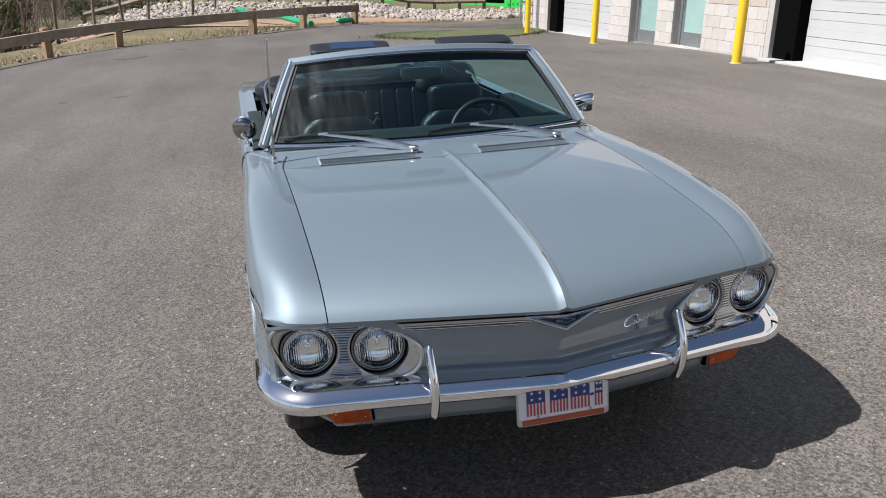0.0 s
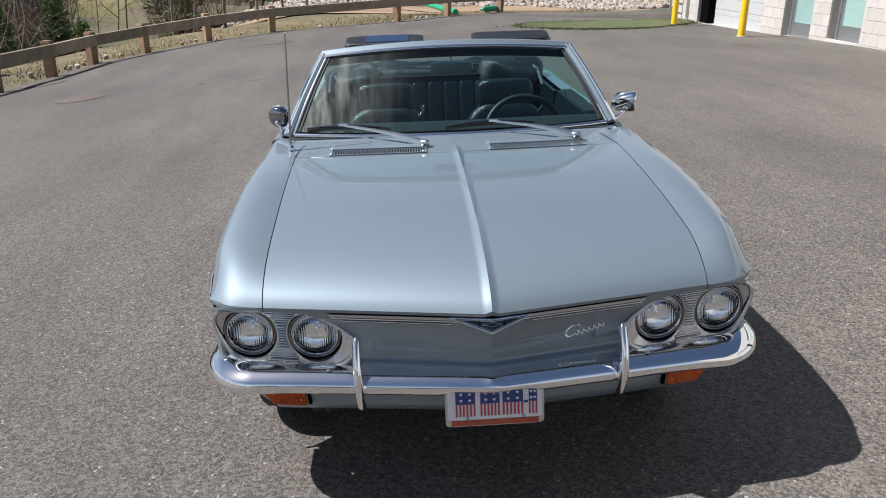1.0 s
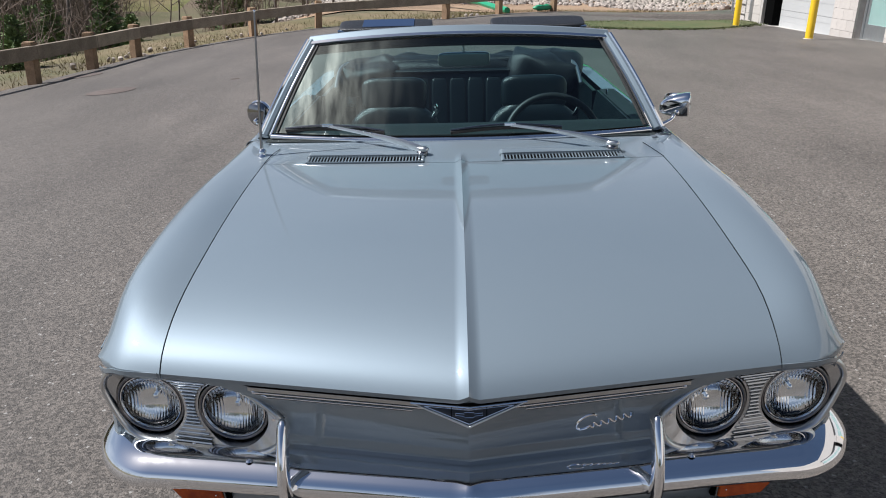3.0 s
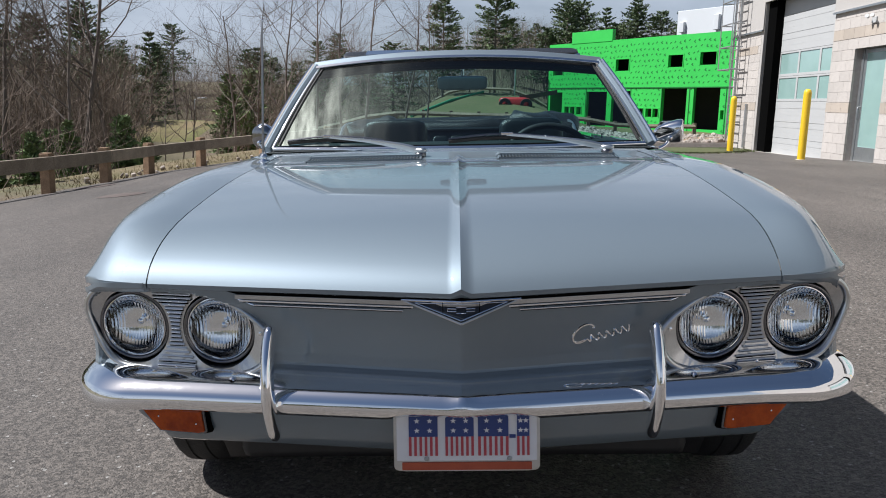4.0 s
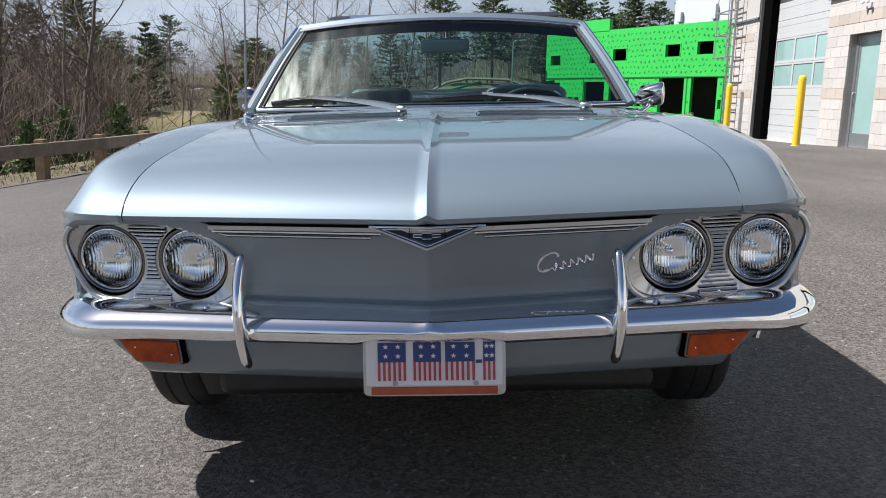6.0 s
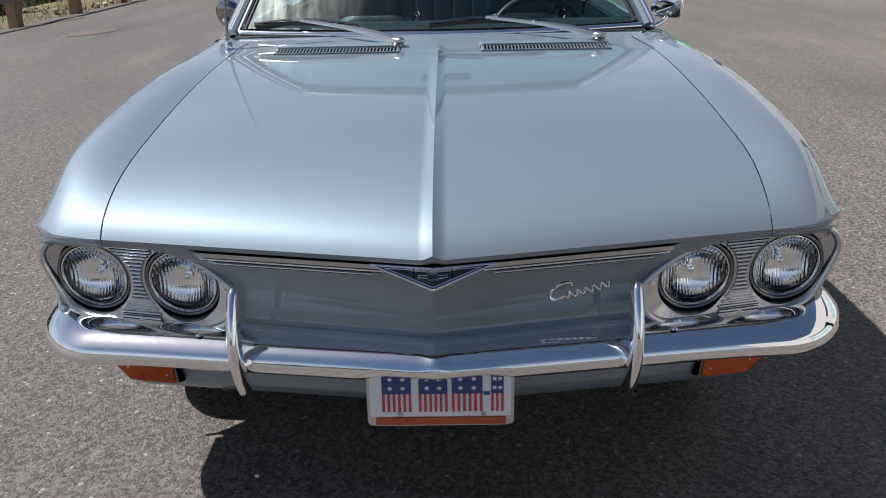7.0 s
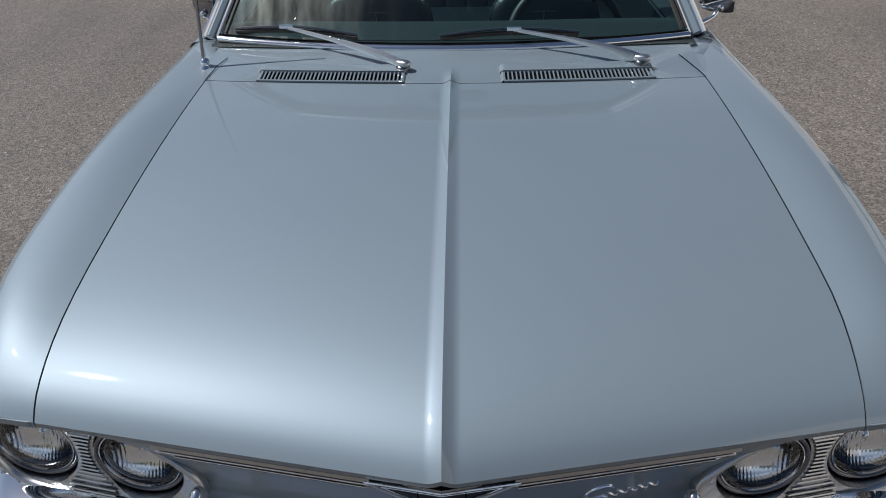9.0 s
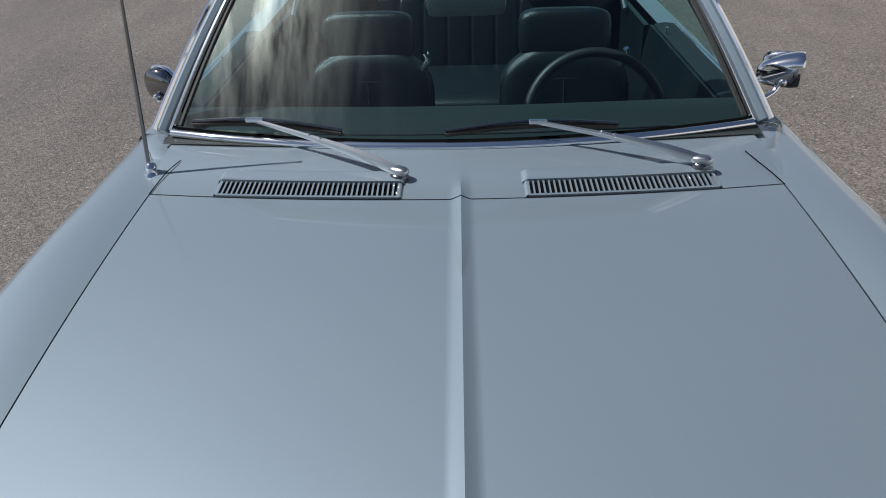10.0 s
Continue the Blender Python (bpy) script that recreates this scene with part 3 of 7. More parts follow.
for (x0, y0), (x1, y1) in zip(POSTS, POSTS[1:]):
    a, b = Vector((x0, y0, lot_z(x0, y0) + 0.575 + 0.07 * ease(15, 9, y0))), Vector((x1, y1, lot_z(x1, y1) + 0.575 + 0.07 * ease(15, 9, y1)))
    d = b - a
    ang = math.degrees(math.atan2(d.y, d.x))
    side = Vector((math.sin(radians(ang)), -math.cos(radians(ang)), 0)) * 0.13
    m = Matrix.Translation((a + b) / 2 + side) @ d.to_track_quat("X", "Z").to_matrix().to_4x4()
    r = part("rail", Shape().box(-d.length / 2 - 0.05, d.length / 2 + 0.05, -0.05, 0.05, -0.125, 0.125), TIMBER, fence, smooth=False, bevel=0.012)
    r.matrix_basis = m


# ---- trees ----
def bare_tree(seed, height, forks=(12, 8, 6, 5), lean=0.08, spread=0.68, levels=4):
    """Trunk and limbs in one shape, twigs in another."""
    rnd = random.Random(seed)
    wood, twigs = Shape(), Shape()

    def grow(p, d, length, rad, level):
        n = (6, 5, 4, 3, 2)[min(level, 4)]
        pts, rads = [p.copy()], [rad]
        for k in range(n):
            d = (d + Vector((rnd.uniform(-1, 1), rnd.uniform(-1, 1), rnd.uniform(-0.6, 0.6))) * (0.10, 0.22, 0.26, 0.30, 0.3)[min(level, 4)] + Vector((0, 0, 0.07 if level else 0.02))).normalized()
            p = p + d * (length / n)
            pts.append(p.copy())
            rads.append(lerp(rad, rad * 0.28, (k + 1) / n))
        if level >= levels - 1:
            o = d.orthogonal().normalized() * rad
            b = len(twigs.v)
            for k, v in enumerate(pts[:-1]):
                w = 1 - 0.6 * k / n
                twigs.v += [tuple(v - o * w), tuple(v + o * w)]
            twigs.v.append(tuple(pts[-1]))
            m = len(pts) - 1
            twigs.f += [(b + 2 * k, b + 2 * k + 1, b + 2 * k + 3, b + 2 * k + 2) for k in range(m - 1)] + [(b + 2 * m - 2, b + 2 * m - 1, b + 2 * m)]
            if level >= levels:
                return
        else:
            (wood if level < 2 else twigs).tube(pts, rads, 6 if level == 0 else (4 if level == 1 else 3), cap=False)
        kids = forks[level]
        for k in range(kids):
            t = lerp(0.26 if level == 0 else 0.18, 1.0, (k + rnd.random() * 0.8) / kids)
            i = min(int(t * n), n - 1)
            q = pts[i].lerp(pts[i + 1], t * n - i)
            dd = (pts[i + 1] - pts[i]).normalized()
            ax = dd.orthogonal().normalized()
            ax.rotate(Matrix.Rotation(rnd.uniform(0, 6.283), 3, dd))
            nd = (dd * (1 - spread * rnd.uniform(0.5, 1.0)) + ax * spread * rnd.uniform(0.9, 1.4) + Vector((0, 0, 0.1))).normalized()
            grow(q, nd, length * rnd.uniform(0.42, 0.68) * (1.0 - 0.35 * t), lerp(rad, rad * 0.35, t) * rnd.uniform(0.45, 0.7), level + 1)

    grow(Vector((0, 0, -0.3)), Vector((rnd.uniform(-lean, lean), rnd.uniform(-lean, lean), 1)).normalized(), height * 0.80, height * 0.0078, 0)
    return wood, twigs


def pine(seed, height, width, low=0.2, full=0.7):
    """A trunk, and branches in whorls with sprays of needles."""
    rnd = random.Random(seed)
    wood, needles = Shape(), Shape()
    wood.tube([(0, 0, -0.3), (0.05, 0, height * 0.5), (0, 0.03, height)], [height * 0.017, height * 0.011, 0.01], 6, cap=False)
    z = low * height
    while z < height * 0.985:
        t = (z / height - low) / (1 - low)
        reach = width * (1 - t) ** full * rnd.uniform(0.55, 1.15) + 0.12
        for k in range(rnd.randint(5, 7)):
            a = rnd.uniform(0, 6.283)
            ln = reach * rnd.uniform(0.6, 1.1)
            up = lerp(-0.12, 0.5, t)
            d = Vector((math.cos(a), math.sin(a), up)).normalized()
            p0 = Vector((0, 0, z))
            wood.tube([p0, p0 + d * ln * 0.9], [0.02 + 0.01 * ln, 0.006], 3, cap=False)
            for s in range(int(12 + ln * 11)):
                q = p0 + d * ln * rnd.uniform(0.25, 1.05) + Vector((rnd.gauss(0, 0.07), rnd.gauss(0, 0.07), rnd.gauss(0.02, 0.05))) * (0.6 + ln * 0.5)
                w = (d + Vector((rnd.gauss(0, 0.6), rnd.gauss(0, 0.6), rnd.gauss(0.15, 0.35)))).normalized() * rnd.uniform(0.2, 0.42) * (0.7 + 0.1 * height / 4)
                o = w.cross(Vector((rnd.gauss(0, 1), rnd.gauss(0, 1), rnd.gauss(0, 1)))).normalized() * w.length * 0.2
                b = len(needles.v)
                for v in (q - w * 0.5, q + o, q + w * 0.6, q - o):
                    needles.v.append(tuple(v))
                needles.f.append((b, b + 1, b + 2, b + 3))
        z += height * rnd.uniform(0.028, 0.045)
    return wood, needles


def plant_bare(seed, h, label, forks=(9, 8, 6, 4)):
    t = thing("bare_tree", label, "tree", group="bare trees")
    a, b = bare_tree(seed, h, forks)
    part("trunk", a, BARK, t, angle=0)
    part("crown", b, TWIG, t, angle=0)
    return t


def plant_pine(seed, h, w, low, label, leaf=None, full=0.7):
    t = thing("pine_tree", label, "tree", group="pine trees")
    a, b = pine(seed, h, w, low, full)
    part("trunk", a, BARK, t, angle=0)
    part("crown", b, leaf or NEEDLE, t, angle=0, smooth=False)
    return t


def base(x, y):
    return land_z(x, y) - 0.05


BARE = [plant_bare(11 + i, h, "leafless grey-brown tree with fine twigs at the edge of the woods") for i, h in enumerate((11.0, 10.0, 9.0, 12.0, 8.0))]
BARE += [plant_bare(51 + i, h, "slim leafless tree deep in the woods", (9, 6, 4, 3)) for i, h in enumerate((11.0, 9.5, 10.0))]
PINE = [plant_pine(31, 9.0, 2.7, 0.12, "dark green pine tree among bare trees"), plant_pine(32, 8.0, 2.6, 0.25, "dark green pine tree with an open crown", None, 0.5), plant_pine(33, 10.0, 3.2, 0.34, "tall dark pine with a bare lower trunk", None, 0.42),
        plant_pine(34, 2.2, 0.85, 0.02, "young bushy evergreen behind the fence", FRESH), plant_pine(35, 3.2, 0.9, 0.02, "young bushy evergreen behind the fence", FRESH), plant_pine(36, 4.2, 1.15, 0.04, "young bushy evergreen with fresh yellow-green needles", FRESH, 0.6)]
spots_b = [(-13.0, 20.6, 0, 0.92), (-15.0, 24, 1, 1.1), (-12.0, 22.6, 2, 1.0), (-12.6, 24.5, 3, 1.0), (-12.4, 26.2, 0, 1.0), (-14.6, 27, 4, 1.1), (-18, 28, 3, 1.0), (-21, 24, 0, 1.1), (-9.3, 31, 4, 1.0), (-8.6, 32.5, 2, 0.95), (-5.2, 34, 2, 0.9), (-6.2, 33, 1, 0.86), (-4.4, 35.5, 3, 0.80), (-8.2, 36, 0, 0.9), (-24, 33, 2, 1.2), (-1.6, 39, 2, 0.9), (-2.6, 36.8, 3, 0.72)]
rnd = random.Random(5)
for i in range(95):
    spots_b.append((rnd.uniform(-46, -11), rnd.uniform(24, 68), rnd.choice((1, 2, 4, 5, 6, 7, 5, 6)), rnd.uniform(0.36, 0.66)))
for i in range(120):
    spots_b.append((rnd.uniform(-60, 46), rnd.uniform(70, 120), rnd.randrange(5, 8), rnd.uniform(0.45, 0.8)))
for i in range(14):
    spots_b.append((rnd.uniform(-12, -3), rnd.uniform(46, 62), rnd.randrange(5), rnd.uniform(0.35, 0.6)))
spots_p = [(-18.7, 46.5, 0, 0.82), (-21.5, 44, 2, 0.72), (-24.5, 44, 1, 0.85), (-27.5, 45, 0, 0.9), (-22.6, 52, 0, 0.78), (-13.5, 52, 0, 0.8), (-10, 58, 1, 0.85), (3.4, 72, 1, 1.22), (10.5, 76, 0, 1.05), (14.5, 78, 0, 1.0), (12.5, 80, 2, 0.95), (18, 80, 0, 1.1), (21, 82, 1, 1.1), (-1.2, 60, 1, 0.95), (-27.5, 50, 1, 0.86), (-31, 47, 2, 0.78), (-24.6, 54, 2, 0.74), (-23, 47, 0, 1.0), (-30, 42, 2, 1.0), (-5.5, 66, 2, 0.8), (-8, 70, 0, 0.8),
           (-12.6, 17.2, 4, 0.55), (-11.5, 15.4, 3, 0.65), (-12.2, 18.6, 3, 0.7), (-11.0, 20.4, 4, 0.55), (-10.0, 16.6, 3, 0.55), (-9.6, 22.5, 3, 0.5), (-13.8, 14.6, 4, 0.9), (-14.0, 19.5, 3, 0.8), (-12.6, 22.5, 3, 0.8), (-11.2, 24.5, 3, 0.9), (-10.9, 36, 5, 0.95), (-10.6, 38.5, 5, 1.0), (-11.0, 9.4, 3, 0.6), (-11.8, 10.8, 4, 0.5), (-10.6, 12.2, 3, 0.55), (-11.6, 13.4, 3, 0.7), (-12.6, 12.0, 4, 0.6), (-10.9, 14.4, 4, 0.45), (-13.4, 10.4, 4, 0.7), (-10.4, 10.8, 3, 0.4), (-9.9, 35.0, 3, 1.0)]
for i in range(9):
    spots_p.append((rnd.uniform(-24, -12.5), rnd.uniform(15, 30), rnd.choice((3, 4)), rnd.uniform(0.5, 1.0)))
for i in range(16):
    spots_p.append((rnd.uniform(-48, -24), rnd.uniform(44, 66), rnd.choice((0, 1, 2)), rnd.uniform(0.6, 0.95)))
for i in range(34):
    spots_p.append((rnd.uniform(-50, 46), rnd.uniform(82, 120), rnd.choice((1, 2)), rnd.uniform(0.6, 0.9)))
for i in range(20):
    spots_p.append((8 + 1.3 * i + rnd.uniform(-1, 1), rnd.uniform(70, 84), rnd.choice((1, 2, 1)), rnd.uniform(0.72, 0.98)))
# woods on the far side of the lot, behind the walk
for i in range(26):
    spots_b.append((rnd.uniform(-34, 12), rnd.uniform(-62, -24), rnd.randrange(5, 8), rnd.uniform(0.8, 1.2)))
for i in range(22):
    spots_p.append((-34 + 2.4 * i + rnd.uniform(-1, 1), rnd.uniform(-66, -44), rnd.choice((0, 1, 2)), rnd.uniform(0.9, 1.25)))
for i in range(12):
    spots_b.append((rnd.uniform(-36, -14), rnd.uniform(-30, 14), rnd.randrange(5, 8), rnd.uniform(0.6, 0.9)))
used = set()
for spots, kinds in ((spots_b, BARE), (spots_p, PINE)):
    for x, y, k, s in spots:
        m = pose(x, y, base(x, y), 0, 0, rnd.uniform(0, 360)) @ Matrix.Scale(s, 4)
        ob = kinds[k]
        if ob.name not in used:
            used.add(ob.name)
            ob.matrix_basis = m
        else:
            c = copy_thing(ob, Matrix.Identity(4))
            c.matrix_basis = m

# undergrowth: a brown haze of thin stems, and dry grass along the fence
stems = Shape()
for i in range(5200):
    x, y = (rnd.uniform(-50, 22), rnd.uniform(16, 100)) if i % 2 else (rnd.uniform(-30, -7), rnd.uniform(15, 44))
    if x > edge_x(min(y, 45)) - 2.0 - 0.08 * max(0, y - 20) or (abs(x / (y + 1.55) + 0.372) < 0.060 and 20 < y < 54) or (x > -9 and y < 67) or (x > 3 and y < 74):
        continue
    h = rnd.uniform(0.8, 3.4) + 2.5 * ease(40, 60, y) * rnd.random()
    p = Vector((x, y, base(x, y)))
    q = p + Vector((rnd.gauss(0, 0.30), rnd.gauss(0, 0.30), 0.92)) * h
    stems.tube([p, p.lerp(q, 0.5) + Vector((rnd.gauss(0, 0.16), rnd.gauss(0, 0.16), 0)), q], [0.012, 0.009, 0.003], 3, cap=False)
    for k in range(4):
        a = p.lerp(q, rnd.uniform(0.3, 0.95))
        stems.tube([a, a + Vector((rnd.gauss(0, 0.5), rnd.gauss(0, 0.5), 0.5)) * h * 0.25], [0.007, 0.003], 3, cap=False)
tagged(part("undergrowth", stems, TWIG, None, "tangle of thin leafless brown saplings under the trees", angle=0), category="undergrowth", kind="stuff")
# woods behind: saplings and brushwood, too many to count, thinner across the clearing
brush = Shape()
for i in range(15000):
    if i % 3:
        x, y = rnd.uniform(-52, -9), 25 + 40 * rnd.random() ** 1.3
    else:
        x, y = rnd.uniform(-62, 52), rnd.uniform(70, 112)
    k = x / (y + 1.6)
    if y < 66 and x > edge_x(min(y, 45)) - 3.0 - 0.06 * max(0, y - 20):
        continue
    if y < 66 and (-0.415 < k < -0.265 or (x > -14 and y > 40)):
        continue
    h = rnd.uniform(2.2, 5.2) if y < 66 else rnd.uniform(3.4, 7.2)
    if -0.42 < k < -0.30:
        h *= 0.6
    p = Vector((x, y, base(x, y)))
    q = p + Vector((rnd.gauss(0, 0.24), rnd.gauss(0, 0.24), 0.95)) * h
    m = p.lerp(q, 0.5) + Vector((rnd.gauss(0, 0.22), rnd.gauss(0, 0.22), 0))
    brush.tube([p, m, q], [0.016, 0.011, 0.003], 3, cap=False)
    for k in range(15):
        t = rnd.uniform(0.25, 1.0)
        a = p.lerp(m, 2 * t) if t < 0.5 else m.lerp(q, 2 * t - 1)
        c = a + Vector((rnd.gauss(0, 0.5), rnd.gauss(0, 0.5), rnd.uniform(0.2, 0.9))) * h * rnd.uniform(0.12, 0.26)
        o = Vector((rnd.gauss(0, 1), rnd.gauss(0, 1), rnd.gauss(0, 0.4))).normalized() * 0.010
        b = len(brush.v)
        for v in (a - o, a + o, c):
            brush.v.append(tuple(v))
        brush.f.append((b, b + 1, b + 2))
tagged(part("brushwood", brush, BRUSH, None, "dense leafless brown brushwood filling the woods", angle=0), category="woods", kind="stuff")
tufts = Shape()
for i in range(9000):
    y = 9 + 25 * rnd.random() ** 0.4
    x = edge_x(y) - abs(rnd.gauss(0, 1.0)) - 0.15
    p = Vector((x, y, land_z(x, y)))
    w = Vector((rnd.gauss(0, 0.06), rnd.gauss(0, 0.06), rnd.uniform(0.04, 0.15)))
    o = Vector((rnd.gauss(0, 1), rnd.gauss(0, 1), 0)).normalized() * 0.010
    b = len(tufts.v)
    for v in (p - o, p + o, p + w):
        tufts.v.append(tuple(v))
    tufts.f.append((b, b + 1, b + 2))
tagged(part("dry_grass", tufts, DRY, None, "dry straw-coloured grass along the edge of the asphalt", angle=0), category="grass", kind="stuff")


def rocks(spots, seed):
    sh = Shape()
    rn = random.Random(seed)
    for x, y, z, r in spots:
        m = pose(x, y, z, rn.uniform(0, 360), rn.uniform(0, 360), rn.uniform(0, 360))
        sh.pillow(m, r * rn.uniform(0.7, 1.2), r * rn.uniform(0.6, 1.0), r * rn.uniform(0.5, 0.8), 0.62, 7, 5, wob=r * 0.3, seed=rn.random() * 50)
    return sh


sp = []
for i in range(4300):
    x = rnd.uniform(-8.5, 24)
    k = rnd.random()
    y = lerp(36.5, 41.8, k) + 0.12 * max(0, x - 4)
    sp.append((x, y, land_z(x, lerp(36.5, 41.8, k)) + 0.07, rnd.uniform(0.08, 0.18)))
tagged(part("riprap_bank", rocks(sp, 3), STONE, None, "bank of loose pale riprap stones below the building site", smooth=False), category="rocks", kind="stuff")
sp = []
for i in range(42):
    y = rnd.uniform(15, 26)
    x = edge_x(y) - rnd.uniform(0.05, 0.6)
    sp.append((x, y, lot_z(edge_x(y), y) + 0.0, rnd.uniform(0.025, 0.085)))
tagged(part("edge_stones", rocks(sp, 4), STONE, None, "scattered pale stones along the edge of the asphalt", smooth=False), category="rocks", kind="stuff")
# dirt strip between the road and the stones, grass slope above
tagged(part("dirt_strip", listed_grid(lambda x, v: (x, lerp(27.6, 37.5, v) + max(0, x - 3) * 0.42, land_z(x, lerp(27.6, 37.5, v) + max(0, x - 3) * 0.42) + 0.05), [-10 + i for i in range(40)], [i / 8 for i in range(9)]), DIRT, None, "bare brown dirt beside the road"), category="dirt", kind="structure")
tagged(part("grass_slope", listed_grid(lambda x, y: (x, y, land_z(x, y) + 0.06 - 0.5 * (1 - ease(0, 2.5, min(x + 9, 20 - x, y - 44, 67 - y)))), [-9 + 1.0 * i for i in range(30)], [44 + 1.0 * i for i in range(24)]), mat("spring_grass", (0.125, 0.112, 0.050), 0.95, var=0.8, scale=0.3, color2=(0.080, 0.092, 0.030), fine=0.3, fine_scale=20.0), None, "thin spring grass on the slope"), category="grass", kind="structure")
tagged(part("grass_mound", listed_grid(lambda x, y: (x, y, land_z(x, y) + 0.07 - 0.6 * (1 - ease(0, 2.0, min(x + 21.5, -12.5 - x, y - 38, 53 - y)))), [-21.5 + 0.5 * i for i in range(19)], [38 + 1.0 * i for i in range(16)]), mat("mound_grass", (0.115, 0.125, 0.035), 0.95, var=0.9, scale=0.35, color2=(0.180, 0.130, 0.070), fine=0.3, fine_scale=20.0), None, "grassy mound with bare patches"), category="grass", kind="structure")

# ---- the car: built square to its own axes, nose at y = 0, wheels on z = 0 ----
car = thing("convertible_car", "silver-blue vintage convertible car with chrome bumper and folded roof on asphalt", "car", LEAN)


def lip(x):
    a = abs(x)
    return 0.008 + 0.19 * a + (6.0 * (a - 0.77) ** 2 if a > 0.77 else 0.0)


def rise(s):
    s = clamp(s)
    return 1 - 0.6 * (1 - s) ** 2 - 0.4 * math.exp(-s / 0.08) * (1 - s)


def hood_z(x, s):
    a = abs(x)
    z = 0.709 + 0.163 * rise(s) + (0.004 - 0.012 * (a / 0.7) ** 2) * clamp(s * 3)
    return z


def hood_back(x):
    return 1.296 + 0.08 * (abs(x) / 0.735) ** 2


def seam_x(s):
    return 0.690 + 0.030 * clamp(s)


def side_x(s):
    return 0.868 + 0.027 * ease(0, 0.22, s) + 0.012 * math.sin(math.pi * clamp(s))


def ridge(x, s):
    a = abs(x)
    return 0.0105 * max(0.0, 1 - a / 0.023) ** 1.3


HOOD_U = [-1, -0.97, -0.9, -0.8, -0.7, -0.6, -0.5, -0.4, -0.3, -0.2, -0.12, -0.07, -0.052, -0.042, -0.032, -0.022, -0.012, -0.005]
HOOD_U = HOOD_U + [0.0] + [-u for u in reversed(HOOD_U)]
HOOD_S = [0, 0.004, 0.012, 0.025, 0.045, 0.07, 0.1, 0.14, 0.19, 0.25, 0.32, 0.4, 0.48, 0.56, 0.64, 0.72, 0.8, 0.88, 0.94, 0.98, 1.0]


def hood_pt(u, s):
    x = u * (seam_x(s) - 0.0035 + (0.004 + 0.010 * ease(0, 0.2, s) if u > 0 else 0.0))
    y = lerp(lip(x), hood_back(x) - 0.003, s)
    roll = 0.010 * (1 - clamp(s / 0.03)) ** 2
    return (x, y, hood_z(x, s) + ridge(x, s) - roll)


hood = listed(hood_pt, HOOD_U, HOOD_S)
# rolled front lip
lipb = len(hood.v)
for row in range(2):
    for u in HOOD_U:
        x, y, z = hood_pt(u, 0)
        hood.v.append((x, y + (0.001, 0.008)[row], z - (0.010, 0.013)[row] + 0.6 * ridge(x, 0) * (0, -1)[row]))
w = len(HOOD_U)
for i in range(w - 1):
    hood.f.append((i, i + 1, lipb + i + 1, lipb + i))
    hood.f.append((lipb + i, lipb + i + 1, lipb + w + i + 1, lipb + w + i))
part("bonnet", hood, PAINT, car, "silver-blue painted bonnet with a raised centre crease", angle=24, solid=0.003)


def fender_pt(sx, a, s):
    """Fender from the bonnet's seam (a = 0) over the crest to the side crease (a = 1)."""
    if s < 0:
        x, y, z = fender_pt(sx, a, 0)
        return (x, y + 0.004, z - 0.016)
    k = math.sin(a * math.pi / 2)
    x = seam_x(s) + (side_x(s) - seam_x(s)) * k + ((0.012 * k + (0.004 + 0.010 * ease(0, 0.2, s)) * (1 - k)) if sx > 0 else 0.0)
    y = lip(x) + s * (1.376 - lip(x)) if s <= 1 else 1.376 + (s - 1) * 1.40
    zt, zc = hood_z(seam_x(s), s), 0.697 + 0.006 * clamp(s)
    drop = 0.010 * (1 - clamp(s / 0.03)) ** 2
    bulge = 0.013 * ease(0.0, 0.15, s) * (1 - 0.5 * ease(0.6, 1.0, s))
    return (sx * x, y, zc + (zt - zc) * crest(k, lerp(4.0, 12.0, ease(0.0, 0.35, s))) + bulge * max(0.0, math.sin(math.pi * k)) - drop * (1 - a))


def crest(k, e=12):
    """Height of a rounded shoulder, 1 at the inner edge and 0 at the crease."""
    return math.sqrt(max(0.0, 1 - k ** e))


FEN_S = [-0.004] + HOOD_S + [1.06, 1.13, 1.2, 1.262]
FEN_A = [0, 0.06, 0.13, 0.2, 0.28, 0.36, 0.44, 0.52, 0.58, 0.64, 0.69, 0.74, 0.79, 0.84, 0.89, 0.94, 0.97, 1.0]


def flank(y, z):
    """Half width of the lower side at height z."""
    k = side_x(clamp((y - 0.2) / 1.18))
    end = 0.05 * ease(3.6, 4.7, y)
    if z > 0.58:
        return k - 0.010 * ease(0.70, 0.62, z) - end
    return k - 0.010 + 0.006 * ease(0.58, 0.45, z) - 0.06 * ease(0.5, 0.2, z) - end


AXLES = (0.80, 3.543)


def low_edge(y):
    z = 0.235 + 0.235 * ease(0.58, 0.34, y)
    for a in AXLES:
        d = 0.365 ** 2 - (y - a) ** 2
        if d > 0:
            z = max(z, 0.30 + math.sqrt(d))
    return z


def side_panel(sx, y0, y1, n, top=0.7):
    ys = [lerp(y0, y1, i / n) for i in range(n + 1)]
    for a in AXLES:
        ys += [q for q in (a - 0.364, a + 0.364, a - 0.355, a + 0.355, a - 0.34, a + 0.34) if y0 < q < y1]
    return listed(lambda y, v: (sx * flank(y, lerp(0.703, low_edge(y), v)), y, lerp(0.703, low_edge(y), v)), sorted(ys), [i / 12 for i in range(13)])


